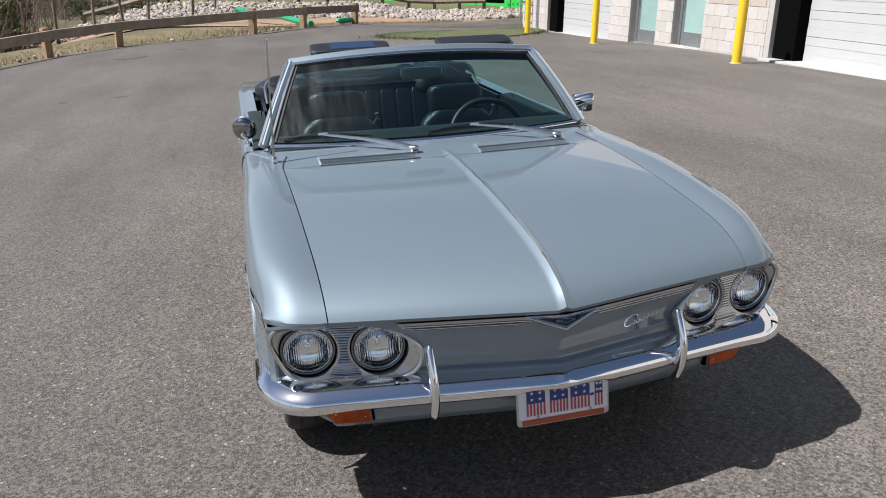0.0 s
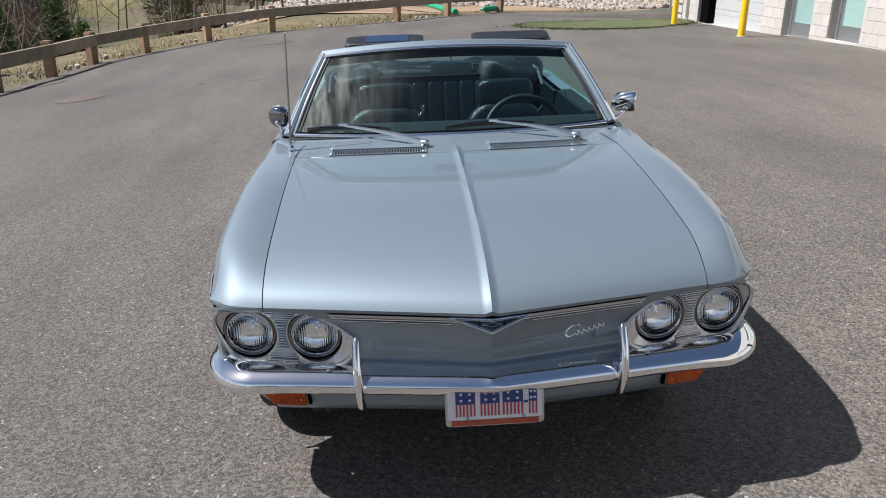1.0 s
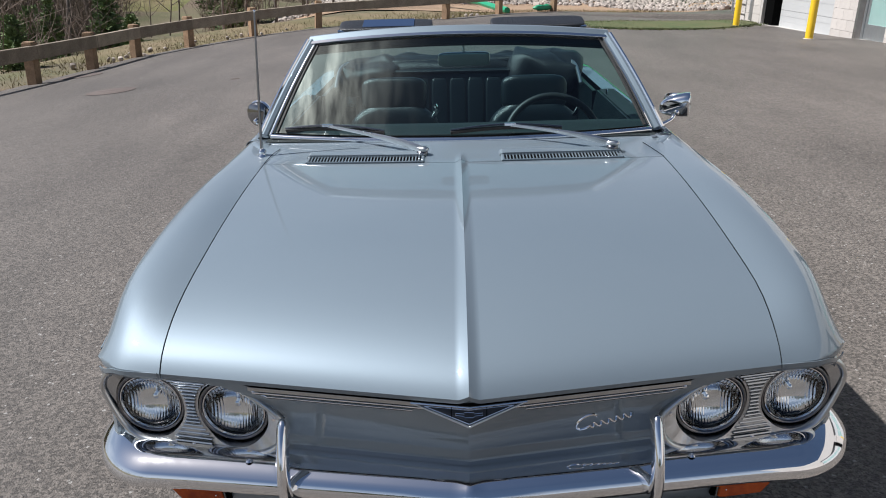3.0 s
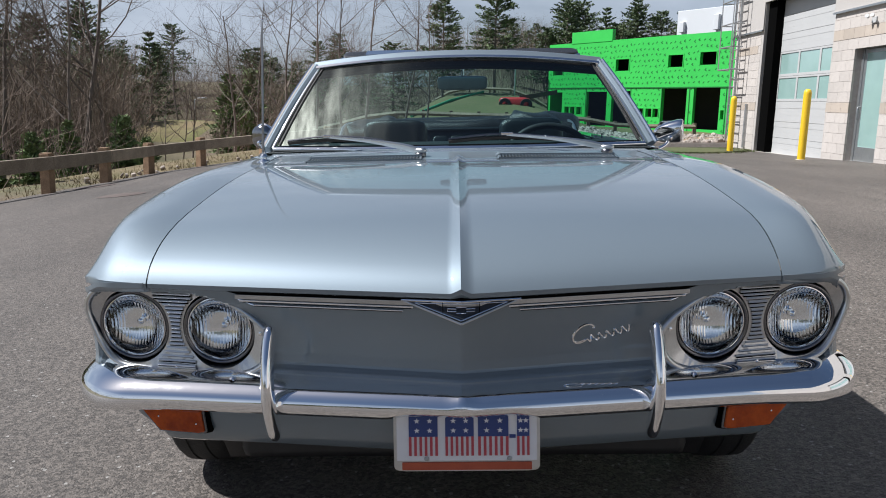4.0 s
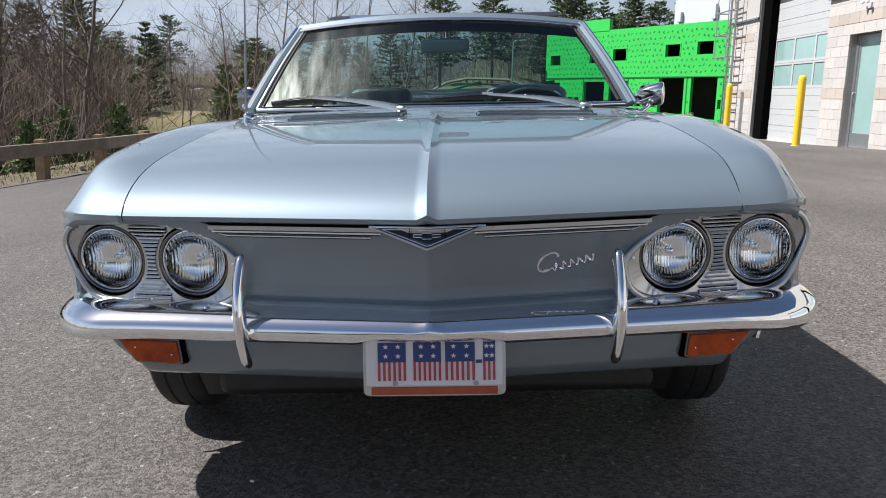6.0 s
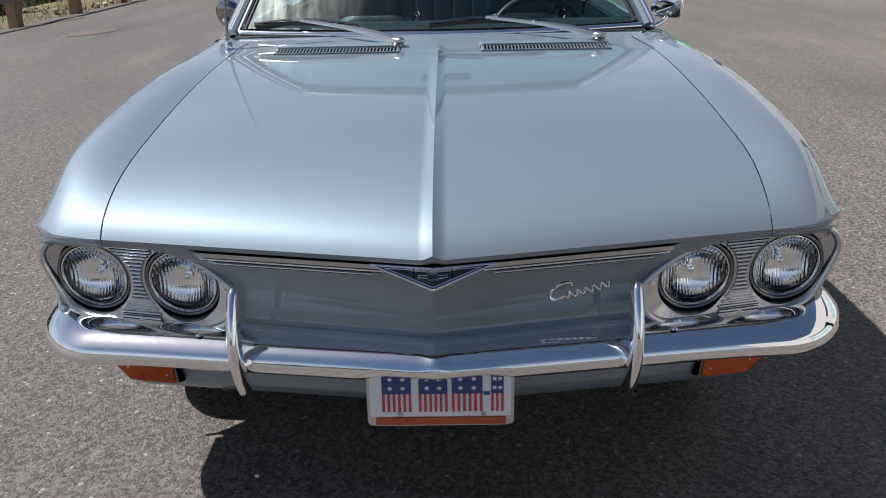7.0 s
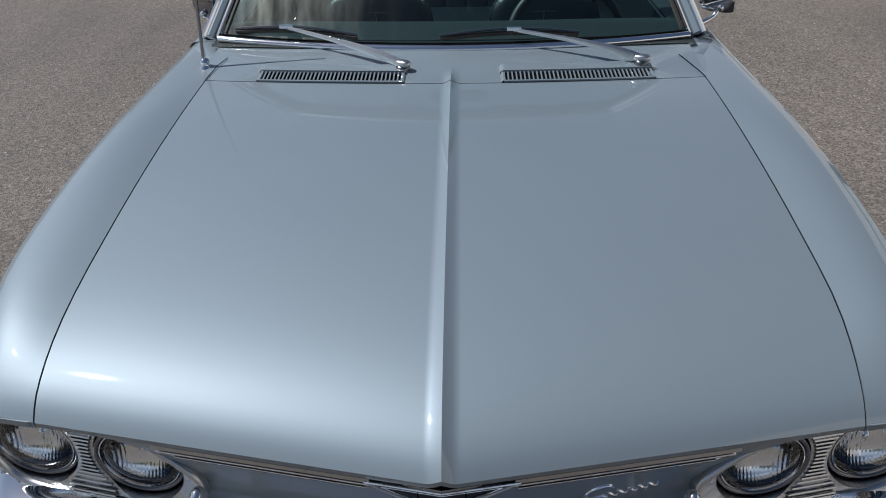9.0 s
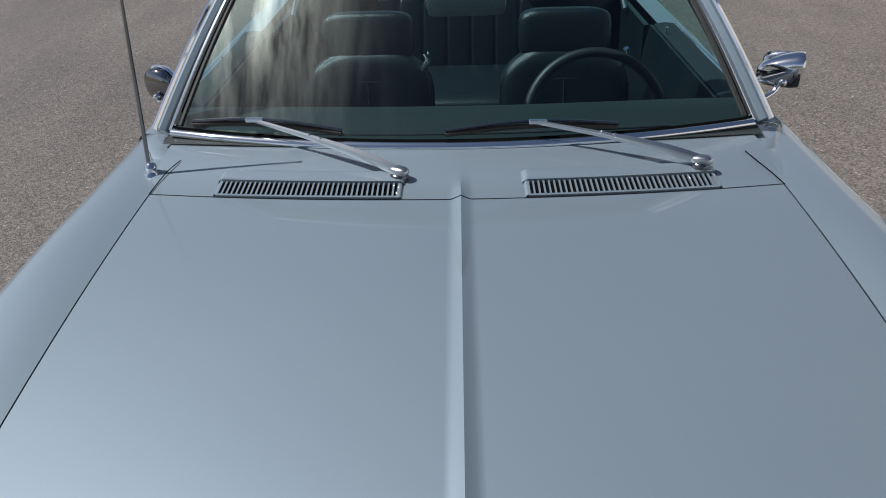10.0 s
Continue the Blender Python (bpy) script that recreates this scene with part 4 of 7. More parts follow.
for sx in (-1, 1):
    fen = listed(lambda a, s: fender_pt(sx, a, s), FEN_A, FEN_S)
    f = part("front_wing", fen, PAINT, car, angle=50, solid=0.003)
    part("wing_side", side_panel(sx, 0.262, 1.74, 40), PAINT, f, angle=40, solid=0.003)
    # door and rear quarter carry the same crest
    for name, ya, yb in (("door", 1.746, 2.80), ("rear_quarter", 2.806, 4.60)):
        up = Shape().grid(lambda u, v: (sx * lerp(0.775, 0.895 - 0.05 * ease(3.6, 4.7, lerp(ya, yb, v)), math.sin(u * math.pi / 2)), lerp(ya, yb, v),
                                        0.703 + (0.868 - 0.06 * ease(3.8, 4.6, lerp(ya, yb, v)) - 0.703) * crest(math.sin(u * math.pi / 2))), 18, 14)
        p = part(name, up, PAINT, car, angle=50, solid=0.003)
        part(name + "_skin", side_panel(sx, ya, yb, 30), PAINT, p, angle=40, solid=0.003)
        if name == "door":
            hd = Shape().tube(curve([(sx * 0.868, 2.58, 0.735), (sx * 0.893, 2.61, 0.742), (sx * 0.893, 2.70, 0.742), (sx * 0.868, 2.73, 0.738)], 10), 0.009, 8)
            part("door_handle", hd, CHROME, p, "chrome door handle")
            trim = Shape().tube([(sx * 0.836, 1.80, 0.873), (sx * 0.836, 2.3, 0.875), (sx * 0.836, 2.79, 0.873)], 0.011, 8, flat=0.7)
            part("belt_trim", trim, CHROME, p, "chrome strip along the door top")
            inn = Shape().grid(lambda u, v: (sx * (0.755 - 0.03 * math.sin(v * math.pi)), lerp(1.76, 2.79, u), lerp(0.87, 0.33, v)), 6, 8)
            cap = Shape().grid(lambda u, v: (sx * lerp(0.75, 0.832, v), lerp(1.76, 2.79, u), 0.872 + 0.006 * math.sin(v * math.pi) + 0.003), 6, 5)
            part("door_cap", cap, DASH, p, "black vinyl door top", solid=0.004)
            part("door_card", inn, VINYL, p, "black vinyl door lining", solid=0.02)
            knob = Shape().tube([(sx * 0.757, 2.62, 0.87), (sx * 0.757, 2.62, 0.905)], [0.004, 0.006], 8)
            part("lock_knob", knob, CHROME, p)
    # sill
    part("sill", Shape().box(min(sx * 0.80, sx * 0.70), max(sx * 0.80, sx * 0.70), 1.15, 3.2, 0.2, 0.245), BLACK, car, bevel=0.01)

# unseen black sheets added below the bonnet gaps, to block light and keep them dark
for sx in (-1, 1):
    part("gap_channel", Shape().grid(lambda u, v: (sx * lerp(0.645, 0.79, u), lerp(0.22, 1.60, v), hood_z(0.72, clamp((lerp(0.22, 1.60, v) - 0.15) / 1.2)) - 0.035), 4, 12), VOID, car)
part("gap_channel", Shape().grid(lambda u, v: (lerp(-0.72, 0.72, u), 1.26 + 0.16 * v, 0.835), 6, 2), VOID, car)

# more added sheets behind nose and wings: they stop sun leaking into the car's shadow
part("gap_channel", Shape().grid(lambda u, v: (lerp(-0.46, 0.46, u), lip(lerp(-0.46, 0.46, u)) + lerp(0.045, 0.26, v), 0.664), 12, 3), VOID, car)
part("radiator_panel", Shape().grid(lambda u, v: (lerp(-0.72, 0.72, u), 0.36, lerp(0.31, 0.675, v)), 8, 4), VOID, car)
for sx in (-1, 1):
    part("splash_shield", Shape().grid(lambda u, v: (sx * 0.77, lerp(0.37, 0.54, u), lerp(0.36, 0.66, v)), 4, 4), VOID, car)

# rear deck and tail
deck = Shape().grid(lambda u, v: (lerp(-0.774, 0.774, u), lerp(3.62, 4.60, v), 0.868 - 0.06 * ease(3.8, 4.6, lerp(3.62, 4.6, v)) + 0.02 * math.sin(u * math.pi)), 16, 12)
part("engine_lid", deck, PAINT, car, solid=0.003)
tail = Shape().grid(lambda u, v: (lerp(-0.845, 0.845, u), 4.60 + 0.05 * math.sin(v * math.pi) - 0.03 * abs(2 * u - 1) ** 3, lerp(0.80, 0.30, v)), 16, 10)
part("tail_panel", tail, PAINT, car, solid=0.003)
part("rear_bumper", Shape().tube(curve([(-0.88, 4.45, 0.47), (-0.84, 4.62, 0.47), (0, 4.69, 0.47), (0.84, 4.62, 0.47), (0.88, 4.45, 0.47)], 24), 0.045, 10), CHROME, car)
for sx in (-1, 1):
    for k in (0.48, 0.66):
        part("tail_lamp", Shape().lathe([(0.001, 0.02), (0.04, 0.015), (0.055, 0.0)], 20, pose(sx * k, 4.65, 0.62, -90)), REDP, car)


# cowl between bonnet and windscreen
def screen_base(x):
    return 1.532 + 0.20 * (abs(x) / 0.8) ** 2 * 0.66


def cowl_z(x, v):
    return lerp(hood_z(x, 1) - 0.001, 0.899 - 0.012 * (abs(x) / 0.75) ** 2, ease(0, 1, v))


def cowl_pt(u, v):
    x = u * 0.742
    return (x, lerp(hood_back(x) + 0.004, screen_base(x) + 0.012, v), cowl_z(x, v) + ridge(x, 1) * (1 - ease(0.0, 0.45, v)))


part("cowl", listed(cowl_pt, HOOD_U, [0, 0.06, 0.15, 0.25, 0.35, 0.45, 0.6, 0.8, 1.0]), PAINT, car, angle=28, solid=0.003)
for sx in (-1, 1):
    part("wing_gusset", Shape().grid(lambda u, v: (sx * lerp(0.741, 0.79, u), lerp(1.38, 1.76, v), lerp(hood_z(0.735, 1) + 0.018 * v, 0.865, u * u)), 4, 8), PAINT, car, solid=0.003)

for sx in (-1, 1):
    off = 0.014 if sx > 0 else 0.0
    seam = curve([(sx * (0.7185 + off), 1.372, hood_z(0.72, 1) + 0.0012), (sx * (0.716 + 0.6 * off), 1.42, hood_z(0.72, 1) + 0.004), (sx * 0.706, 1.475, 0.8755), (sx * 0.690, 1.525, 0.8815)], 14)
    part("cowl_seam", Shape().tube(seam, 0.0016, 5, flat=0.6), VOID, car, "narrow dark panel gap")
part("cowl_seam", Shape().tube([cowl_pt(u / 20, 0.985)[:2] + (cowl_pt(u / 20, 0.985)[2] + 0.001,) for u in range(-18, 19)], 0.0016, 5, flat=0.6), VOID, car)

# cowl vents: raised pads with slots
slat = Shape().box(-0.0021, 0.0021, -0.031, 0.031, -0.007, 0.0012).mesh("slat", PAINT, False)
for x0, x1 in ((-0.548, -0.146), (0.158, 0.572)):

    def vent_y(x):
        return hood_back(x) + 0.055

    def pad(u, v):
        x = lerp(x0 - 0.02, x1 + 0.02, u)
        e = min(1.0, 26 * min(u, 1 - u))
        y = vent_y(x) + lerp(0.012, 0.115, v)
        top = cowl_z(x, clamp((y - hood_back(x)) / (screen_base(x) - hood_back(x))))
        return (x, y, top - 0.003 + 0.013 * math.sqrt(max(0.0, 1 - (1 - e) ** 2)) * (1 - ease(0.40, 0.58, v)))
    vent = part("cowl_vent", listed(pad, [0, 0.005, 0.01, 0.016, 0.024, 0.032, 0.04, 0.2, 0.5, 0.8, 0.96, 0.968, 0.976, 0.984, 0.99, 0.995, 1], [0, 0.02, 0.2, 0.38, 0.42, 0.45, 0.48, 0.51, 0.54, 0.57, 0.6, 0.8, 1]), PAINT, car, "body-coloured slotted air vent", angle=50)

    def vent_z(x, dy):
        return cowl_z(x, 0.03) + 0.003 + 0.085 * (dy - 0.008)

    for k in (0, 1):
        def cheek(u, v):
            x = (x0 - lerp(0.020, 0.004, u)) if k == 0 else (x1 + lerp(0.020, 0.004, u))
            dy = lerp(0.004, 0.070, v)
            return (x, hood_back(x) + dy, vent_z(x, dy) + 0.003 * ease(0, 0.6, u) - 0.010 * (1 - ease(0, 0.5, u)))
        part("vent_cheek", Shape().grid(cheek, 6, 6), PAINT, vent, angle=60)

    # a black sheet close under the slats paints the shade of the open slots
    def slot_sheet(u, v):
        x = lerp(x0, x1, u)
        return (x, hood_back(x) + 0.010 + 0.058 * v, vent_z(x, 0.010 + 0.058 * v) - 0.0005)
    part("vent_well", Shape().grid(slot_sheet, 12, 4), VOID, vent, "black sheet for the shade in the slots", smooth=False)
    n = 35
    for i in range(n):
        x = lerp(x0 + 0.005, x1 - 0.005, i / (n - 1))
        s = part("slat", slat, PAINT, vent)
        s.matrix_basis = pose(x, hood_back(x) + 0.038, vent_z(x, 0.038) + 0.0022, 4.9, 0, 0)
    for k in (0.006, 0.068):
        hr = -0.001 if k < 0.05 else 0.004
        part("vent_rail", Shape().sweep([(-0.004, -0.006), (0.004, -0.006), (0.004, hr), (-0.004, hr)],
             [((lerp(x0 - 0.008, x1 + 0.008, i / 10), hood_back(lerp(x0, x1, i / 10)) + k, vent_z(lerp(x0, x1, i / 10), k) + 0.004), (0, 1, 0), (0, 0, 1)) for i in range(11)]), PAINT, vent)

# ---- nose ----
NOSE = [(0.702, 0.010), (0.692, 0.010), (0.682, 0.012), (0.66, 0.016), (0.62, 0.028), (0.575, 0.042), (0.54, 0.051), (0.519, 0.051), (0.512, 0.048), (0.506, 0.041), (0.502, 0.034), (0.498, 0.031), (0.492, 0.031), (0.485, 0.031), (0.46, 0.031)]


POD = [(0.850, 0.599), (0.857, 0.630), (0.847, 0.656), (0.828, 0.672), (0.800, 0.679), (0.722, 0.681), (0.627, 0.679), (0.564, 0.672), (0.520, 0.660), (0.480, 0.640), (0.444, 0.613), (0.421, 0.585), (0.424, 0.545),
       (0.438, 0.519), (0.468, 0.499), (0.517, 0.488), (0.585, 0.486), (0.650, 0.489), (0.722, 0.491), (0.775, 0.498), (0.806, 0.514), (0.829, 0.548)]
# how far each pair of lamps sits off the mirror image: left, right
POD_DX = (0.0, 0.012)
POD_LOOP = smooth_loop(POD, 3)


def in_pod(x, z):
    """Whether a point lies inside the lamp opening, drawn in a little from its rim."""
    x, z = 0.645 + (x - 0.645) / 1.004, 0.586 + (z - 0.586) / 1.004
    hit = False
    for (xa, za), (xb, zb) in zip(POD_LOOP, POD_LOOP[1:] + POD_LOOP[:1]):
        if (za > z) != (zb > z) and x < xa + (z - za) / (zb - za) * (xb - xa):
            hit = not hit
    return hit


NOSE_Z = [q for q, d in NOSE]
NOSE_Z = sorted(set(NOSE_Z + [0.480 + 0.005 * i for i in range(42)]), reverse=True)


def nose_pt(u, z):
    x = u * (0.864 if u < 0 else 0.876)
    dy = along([(q, d) for q, d in reversed(NOSE)], z)
    pod = 0.115 if in_pod(abs(x) - POD_DX[x > 0], z) else 0.0
    front = 1 - ease(0.686, 0.70, abs(x)) * ease(0.674, 0.692, z)
    return (x, lip(x) + 0.001 + 0.003 * front + dy * front + pod - 0.7 * dy * front * ease(0.83, 0.85, abs(x)), z - (0.006 * abs(u) ** 6) - 0.022 * ease(0.80, 0.866, abs(x)) * ease(0.64, 0.70, z))


NOSE_U = [i / 172 for i in range(-172, 173)]
part("nose_panel", listed(nose_pt, NOSE_U, NOSE_Z), PAINT, car, "silver-blue nose panel between the headlights", angle=24, solid=0.003)
# black strip that paints the shade in the gap under the bonnet's lip
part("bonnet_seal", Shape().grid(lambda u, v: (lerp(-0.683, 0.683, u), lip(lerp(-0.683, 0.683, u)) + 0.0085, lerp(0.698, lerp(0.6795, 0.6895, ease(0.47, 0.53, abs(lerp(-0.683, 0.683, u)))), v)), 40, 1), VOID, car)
# bright strips over the panel, parted by the emblem
for sx in (-1, 1):
    for z, hgt, x0, x1, m_strip, fore in ((0.6745, 0.0048, 0.0, 0.487, BEZEL, 0.013), (0.6660, 0.0018, 0.098, 0.478, CHROME, 0.0125), (0.6633, 0.0011, 0.102, 0.470, VOID, 0.0135), (0.6570, 0.0013, 0.120, 0.446, CHROME, 0.0145), (0.6548, 0.0009, 0.122, 0.444, VOID, 0.0155)):
        part("nose_strip", Shape().sweep([(-0.004, -hgt), (0.002, -hgt), (0.002, hgt), (-0.004, hgt)],
             [((sx * lerp(x0, x1, i / 12), lip(lerp(x0, x1, i / 12)) + fore, z), (0, 1, 0), (0, 0, 1)) for i in range(13)]), m_strip, car, bevel=0.0007)
    part("nose_strip", Shape().tube([(sx * 0.486, lip(0.486) + 0.011, 0.6725), (sx * 0.444, lip(0.444) + 0.0135, 0.6565)], 0.0018, 6), CHROME, car)

# V emblem: bright triangle with a dark inlay and a plain bar
em = part("emblem", Shape().prism([(-0.114, 0.682), (0, 0.640), (0.114, 0.682)], lambda x, z: (x, lip(x) + 0.001, z), lambda x, z: (x, lip(x) + 0.02, z)), DARKSTEEL, car, "chrome V-shaped emblem with a dark inlay", smooth=False)


def on_emblem(x, z, fore=0.0015):
    return (x, lip(x) - fore, z)


for sx in (-1, 1):
    part("emblem_edge", Shape().tube([on_emblem(sx * 0.122, 0.684), on_emblem(sx * 0.06, 0.6605), on_emblem(0, 0.6375)], [0.0018, 0.0026, 0.0030], 8), SATIN, em)
    part("emblem_edge", Shape().tube([on_emblem(sx * 0.094, 0.6785), on_emblem(0, 0.6445)], [0.0011, 0.0016], 6), CHROME, em)
    part("emblem_edge", Shape().tube([on_emblem(sx * 0.037, 0.681), on_emblem(sx * 0.037, 0.6575)], 0.0011, 6), VOID, em)
    part("emblem_edge", Shape().tube([on_emblem(sx * 0.122, 0.6835), on_emblem(0, 0.6835)], 0.0022, 6), CHROME, em)
    part("emblem_edge", Shape().tube([on_emblem(sx * 0.094, 0.6785), on_emblem(0, 0.6785)], 0.0010, 6), CHROME, em)
bowl = [(-0.028, 0.6635), (-0.010, 0.6635), (-0.010, 0.6600), (0.010, 0.6600), (0.010, 0.6635), (0.028, 0.6635), (0.028, 0.6690), (0.010, 0.6690), (0.010, 0.6725), (-0.010, 0.6725), (-0.010, 0.6690), (-0.028, 0.6690)]
part("badge_bar", Shape().tube([on_emblem(x, z, 0.003) for x, z in bowl + bowl[:1]], 0.0010, 5, cap=False), CHROME, em)


def face_y(x, z):
    """Front of the nose panel at height z."""
    return lip(x) + 0.004 + along([(q, d) for q, d in reversed(NOSE)], z)


# the script as a plain flowing chrome stroke: a tall loop, then a run of small waves
def script(x0, x1, z0, tall, small, rad):
    pts = []
    for i in range(26):
        q = 0.6 + i / 25 * 5.0
        pts.append((x0 + 0.022 + 0.020 * math.cos(q) + 0.010 * math.sin(q), z0 + 0.5 * tall + 0.5 * tall * math.sin(q)))
    xs, n = x0 + 0.034, 120
    for i in range(1, n + 1):
        t = i / n
        q = t * 5.5 * 2 * math.pi
        pts.append((lerp(xs, x1, t) + 0.25 * small * math.sin(q + 1.0), z0 + 0.010 * t + 0.5 * small * (1 - math.cos(q)) + 0.10 * (x1 - x0) * t))
    part("script_ornament", Shape().tube([(x, face_y(x, z) - 0.003, z) for x, z in pts], rad, 6), CHROME, car, "small chrome script ornament")


script(0.238, 0.364, 0.566, 0.044, 0.015, 0.0030)

# ---- headlights ----
LAMPS = (0.541, 0.749)
LAMP_Z = 0.588


def pod_y(a):
    return lerp(0.114, 0.210, clamp((a - 0.42) / 0.44))


def dish(a, z):
    """How far the plate sinks behind the rim, away from the outline."""
    return 0.014 * ease(0.09, 0.05, abs(z - 0.586)) * ease(0.425, 0.47, a) * ease(0.86, 0.82, a)


def bezel_mesh(sx, dx):
    """A sunk plate with two round openings."""
    bm = bmesh.new()
    edges = []
    for loop in [POD_LOOP] + [[(c + 0.0865 * math.cos(2 * math.pi * k / 48), LAMP_Z + 0.0865 * math.sin(2 * math.pi * k / 48)) for k in range(48)] for c in LAMPS]:
        vs = [bm.verts.new((x, 0, z)) for x, z in loop]
        edges += [bm.edges.new((vs[i], vs[(i + 1) % len(vs)])) for i in range(len(vs))]
    bmesh.ops.triangle_fill(bm, edges=edges, use_beauty=True, use_dissolve=False, normal=(0, -1, 0))
    rim = [e for e in bm.edges if e.is_boundary]
    ext = bmesh.ops.extrude_edge_only(bm, edges=rim)
    for v in [g for g in ext["geom"] if isinstance(g, bmesh.types.BMVert)]:
        v.co.y += 0.035
    for v in bm.verts:
        a = v.co.x
        v.co.y += pod_y(a) + dish(a, v.co.z)
        v.co.x = sx * (a + dx)
    bmesh.ops.recalc_face_normals(bm, faces=bm.faces)
    me = bpy.data.meshes.new("bezel")
    bm.to_mesh(me)
    bm.free()
    me.materials.append(BEZEL)
    return me


for sx in (-1, 1):
    dx = POD_DX[sx > 0]
    pod = part("headlight_bezel", bezel_mesh(sx, dx), BEZEL, car, "bright metal bezel around a pair of round headlights")
    part("pod_back", Shape().prism(POD_LOOP[::3], lambda x, z: (sx * (x + dx), pod_y(x) + 0.085, z), lambda x, z: (sx * (x + dx), pod_y(x) + 0.090, z)), VOID, pod, smooth=False)
    # rim: a rounded chrome moulding that stands proud of the plate
    nl = len(POD_LOOP)
    frs = []
    for i in range(nl + 1):
        (xa, za), (x, z), (xb, zb) = POD_LOOP[(i - 1) % nl], POD_LOOP[i % nl], POD_LOOP[(i + 1) % nl]
        d = Vector((xb - xa, 0, zb - za)).normalized()
        frs.append(((sx * (x + dx), pod_y(x), z), Vector((sx * -d.z, 0, d.x)), Vector((0, 1, 0))))
    part("bezel_rim", Shape().sweep([(-0.006, 0.030), (-0.008, 0.000), (-0.006, -0.006), (-0.001, -0.009), (0.004, -0.006), (0.007, 0.002), (0.006, 0.014)], frs, cap=False), SATIN, pod, "chrome rim", angle=70)
    # ribs between the lamps
    xm = sum(LAMPS) / 2
    for i in range(19):
        z = 0.504 + i * 0.0092
        hw = (LAMPS[1] - LAMPS[0]) / 2 - math.sqrt(max(0.0, 0.0905 ** 2 - (z - LAMP_Z) ** 2)) - 0.003
        hw = min(hw, 0.046)
        if hw > 0.004:
            part("rib", Shape().tube([(sx * (xm + dx - hw), pod_y(xm - hw) + dish(xm, z) - 0.002, z), (sx * (xm + dx + hw), pod_y(xm + hw) + dish(xm, z) - 0.002, z)], 0.0027, 6), SATIN, pod)
            part("rib_gap", Shape().tube([(sx * (xm + dx - hw), pod_y(xm - hw) + dish(xm, z) + 0.0005, z - 0.0046), (sx * (xm + dx + hw), pod_y(xm + hw) + dish(xm, z) + 0.0005, z - 0.0046)], 0.0019, 4), VOID, pod)
    for c in LAMPS:
        m = pose(sx * (c + dx), pod_y(c) + lerp(0.026, 0.020, c > 0.6), LAMP_Z, 90 + 3, 0, 0) @ pose(0, 0, 0, 0, sx * 4, 0)
        hl = part("headlight", Shape().lathe([(0.083, -0.03), (0.083, 0.004), (0.0815, 0.0075), (0.079, 0.0085), (0.0760, 0.0065), (0.0735, 0.001), (0.0730, -0.03)], 48, m), RING, car, "round sealed-beam headlight with clear fluted glass", angle=60)
        part("retaining_ring", Shape().lathe([(0.0740, 0.002), (0.0732, 0.0055), (0.0712, 0.0060), (0.0700, 0.001)], 48, m), CHROME, hl)
        part("lens", Shape().lathe([(0.0002, 0.021), (0.015, 0.0206), (0.03, 0.019), (0.045, 0.016), (0.058, 0.0105), (0.066, 0.006), (0.0705, 0.001)], 48, m), LENS, hl, "fluted glass lens", angle=80, face=(0, -1, 0))
        part("reflector", Shape().lathe([(0.0705, -0.002), (0.062, -0.014), (0.046, -0.025), (0.028, -0.032), (0.012, -0.035), (0.0002, -0.0355)], 48, m), REFLECT, hl, angle=80, face=(0, -1, 0))
        part("bulb_cap", Shape().lathe([(0.008, -0.034), (0.008, -0.022), (0.005, -0.019), (0.0002, -0.018)], 16, m), REFLECT, hl)
        for q in (0.9, 2.24, 4.0, 5.4):
            part("aiming_lug", Shape().lathe([(0.0002, 0.004), (0.003, 0.003), (0.0035, 0.0)], 8, m @ pose(0.058 * math.cos(q), 0.058 * math.sin(q), 0.0115)), LENS, hl)
    for bx, bz in ((0.440, 0.588), (0.645, 0.500)):
        part("screw", Shape().lathe([(0.0002, 0.003), (0.004, 0.002), (0.0045, -0.002)], 10, pose(sx * (bx + dx), pod_y(bx) + dish(bx, bz) - 0.001, bz, 90)), CHROME, pod)


# ---- bumper ----
def bump_y(a):
    y = -0.010 + 0.135 * a
    if a > 0.74:
        k = clamp((a - 0.74) / 0.176)
        y += 0.20 * (1 - math.sqrt(max(0.0, 1 - k * k)))
    return y


def bump_frames():
    rows = []
    for i in range(-92, 93):
        k = abs(i) / 92
        a = 0.74 * (k / 0.72) if k < 0.72 else 0.74 + 0.176 * math.sin((k - 0.72) / 0.28 * math.pi / 2)
        rows.append((math.copysign(a, i) if i else 0.0, bump_y(a)))
    rows = [(-0.916, 0.42)] + rows + [(0.916, 0.42)]
    out = []
    for i, (x, y) in enumerate(rows):
        x0, y0 = rows[max(i - 1, 0)]
        x1, y1 = rows[min(i + 1, len(rows) - 1)]
        d = Vector((x1 - x0, y1 - y0, 0)).normalized()
        out.append((x, y, Vector((d.y, -d.x, 0))))
    return out


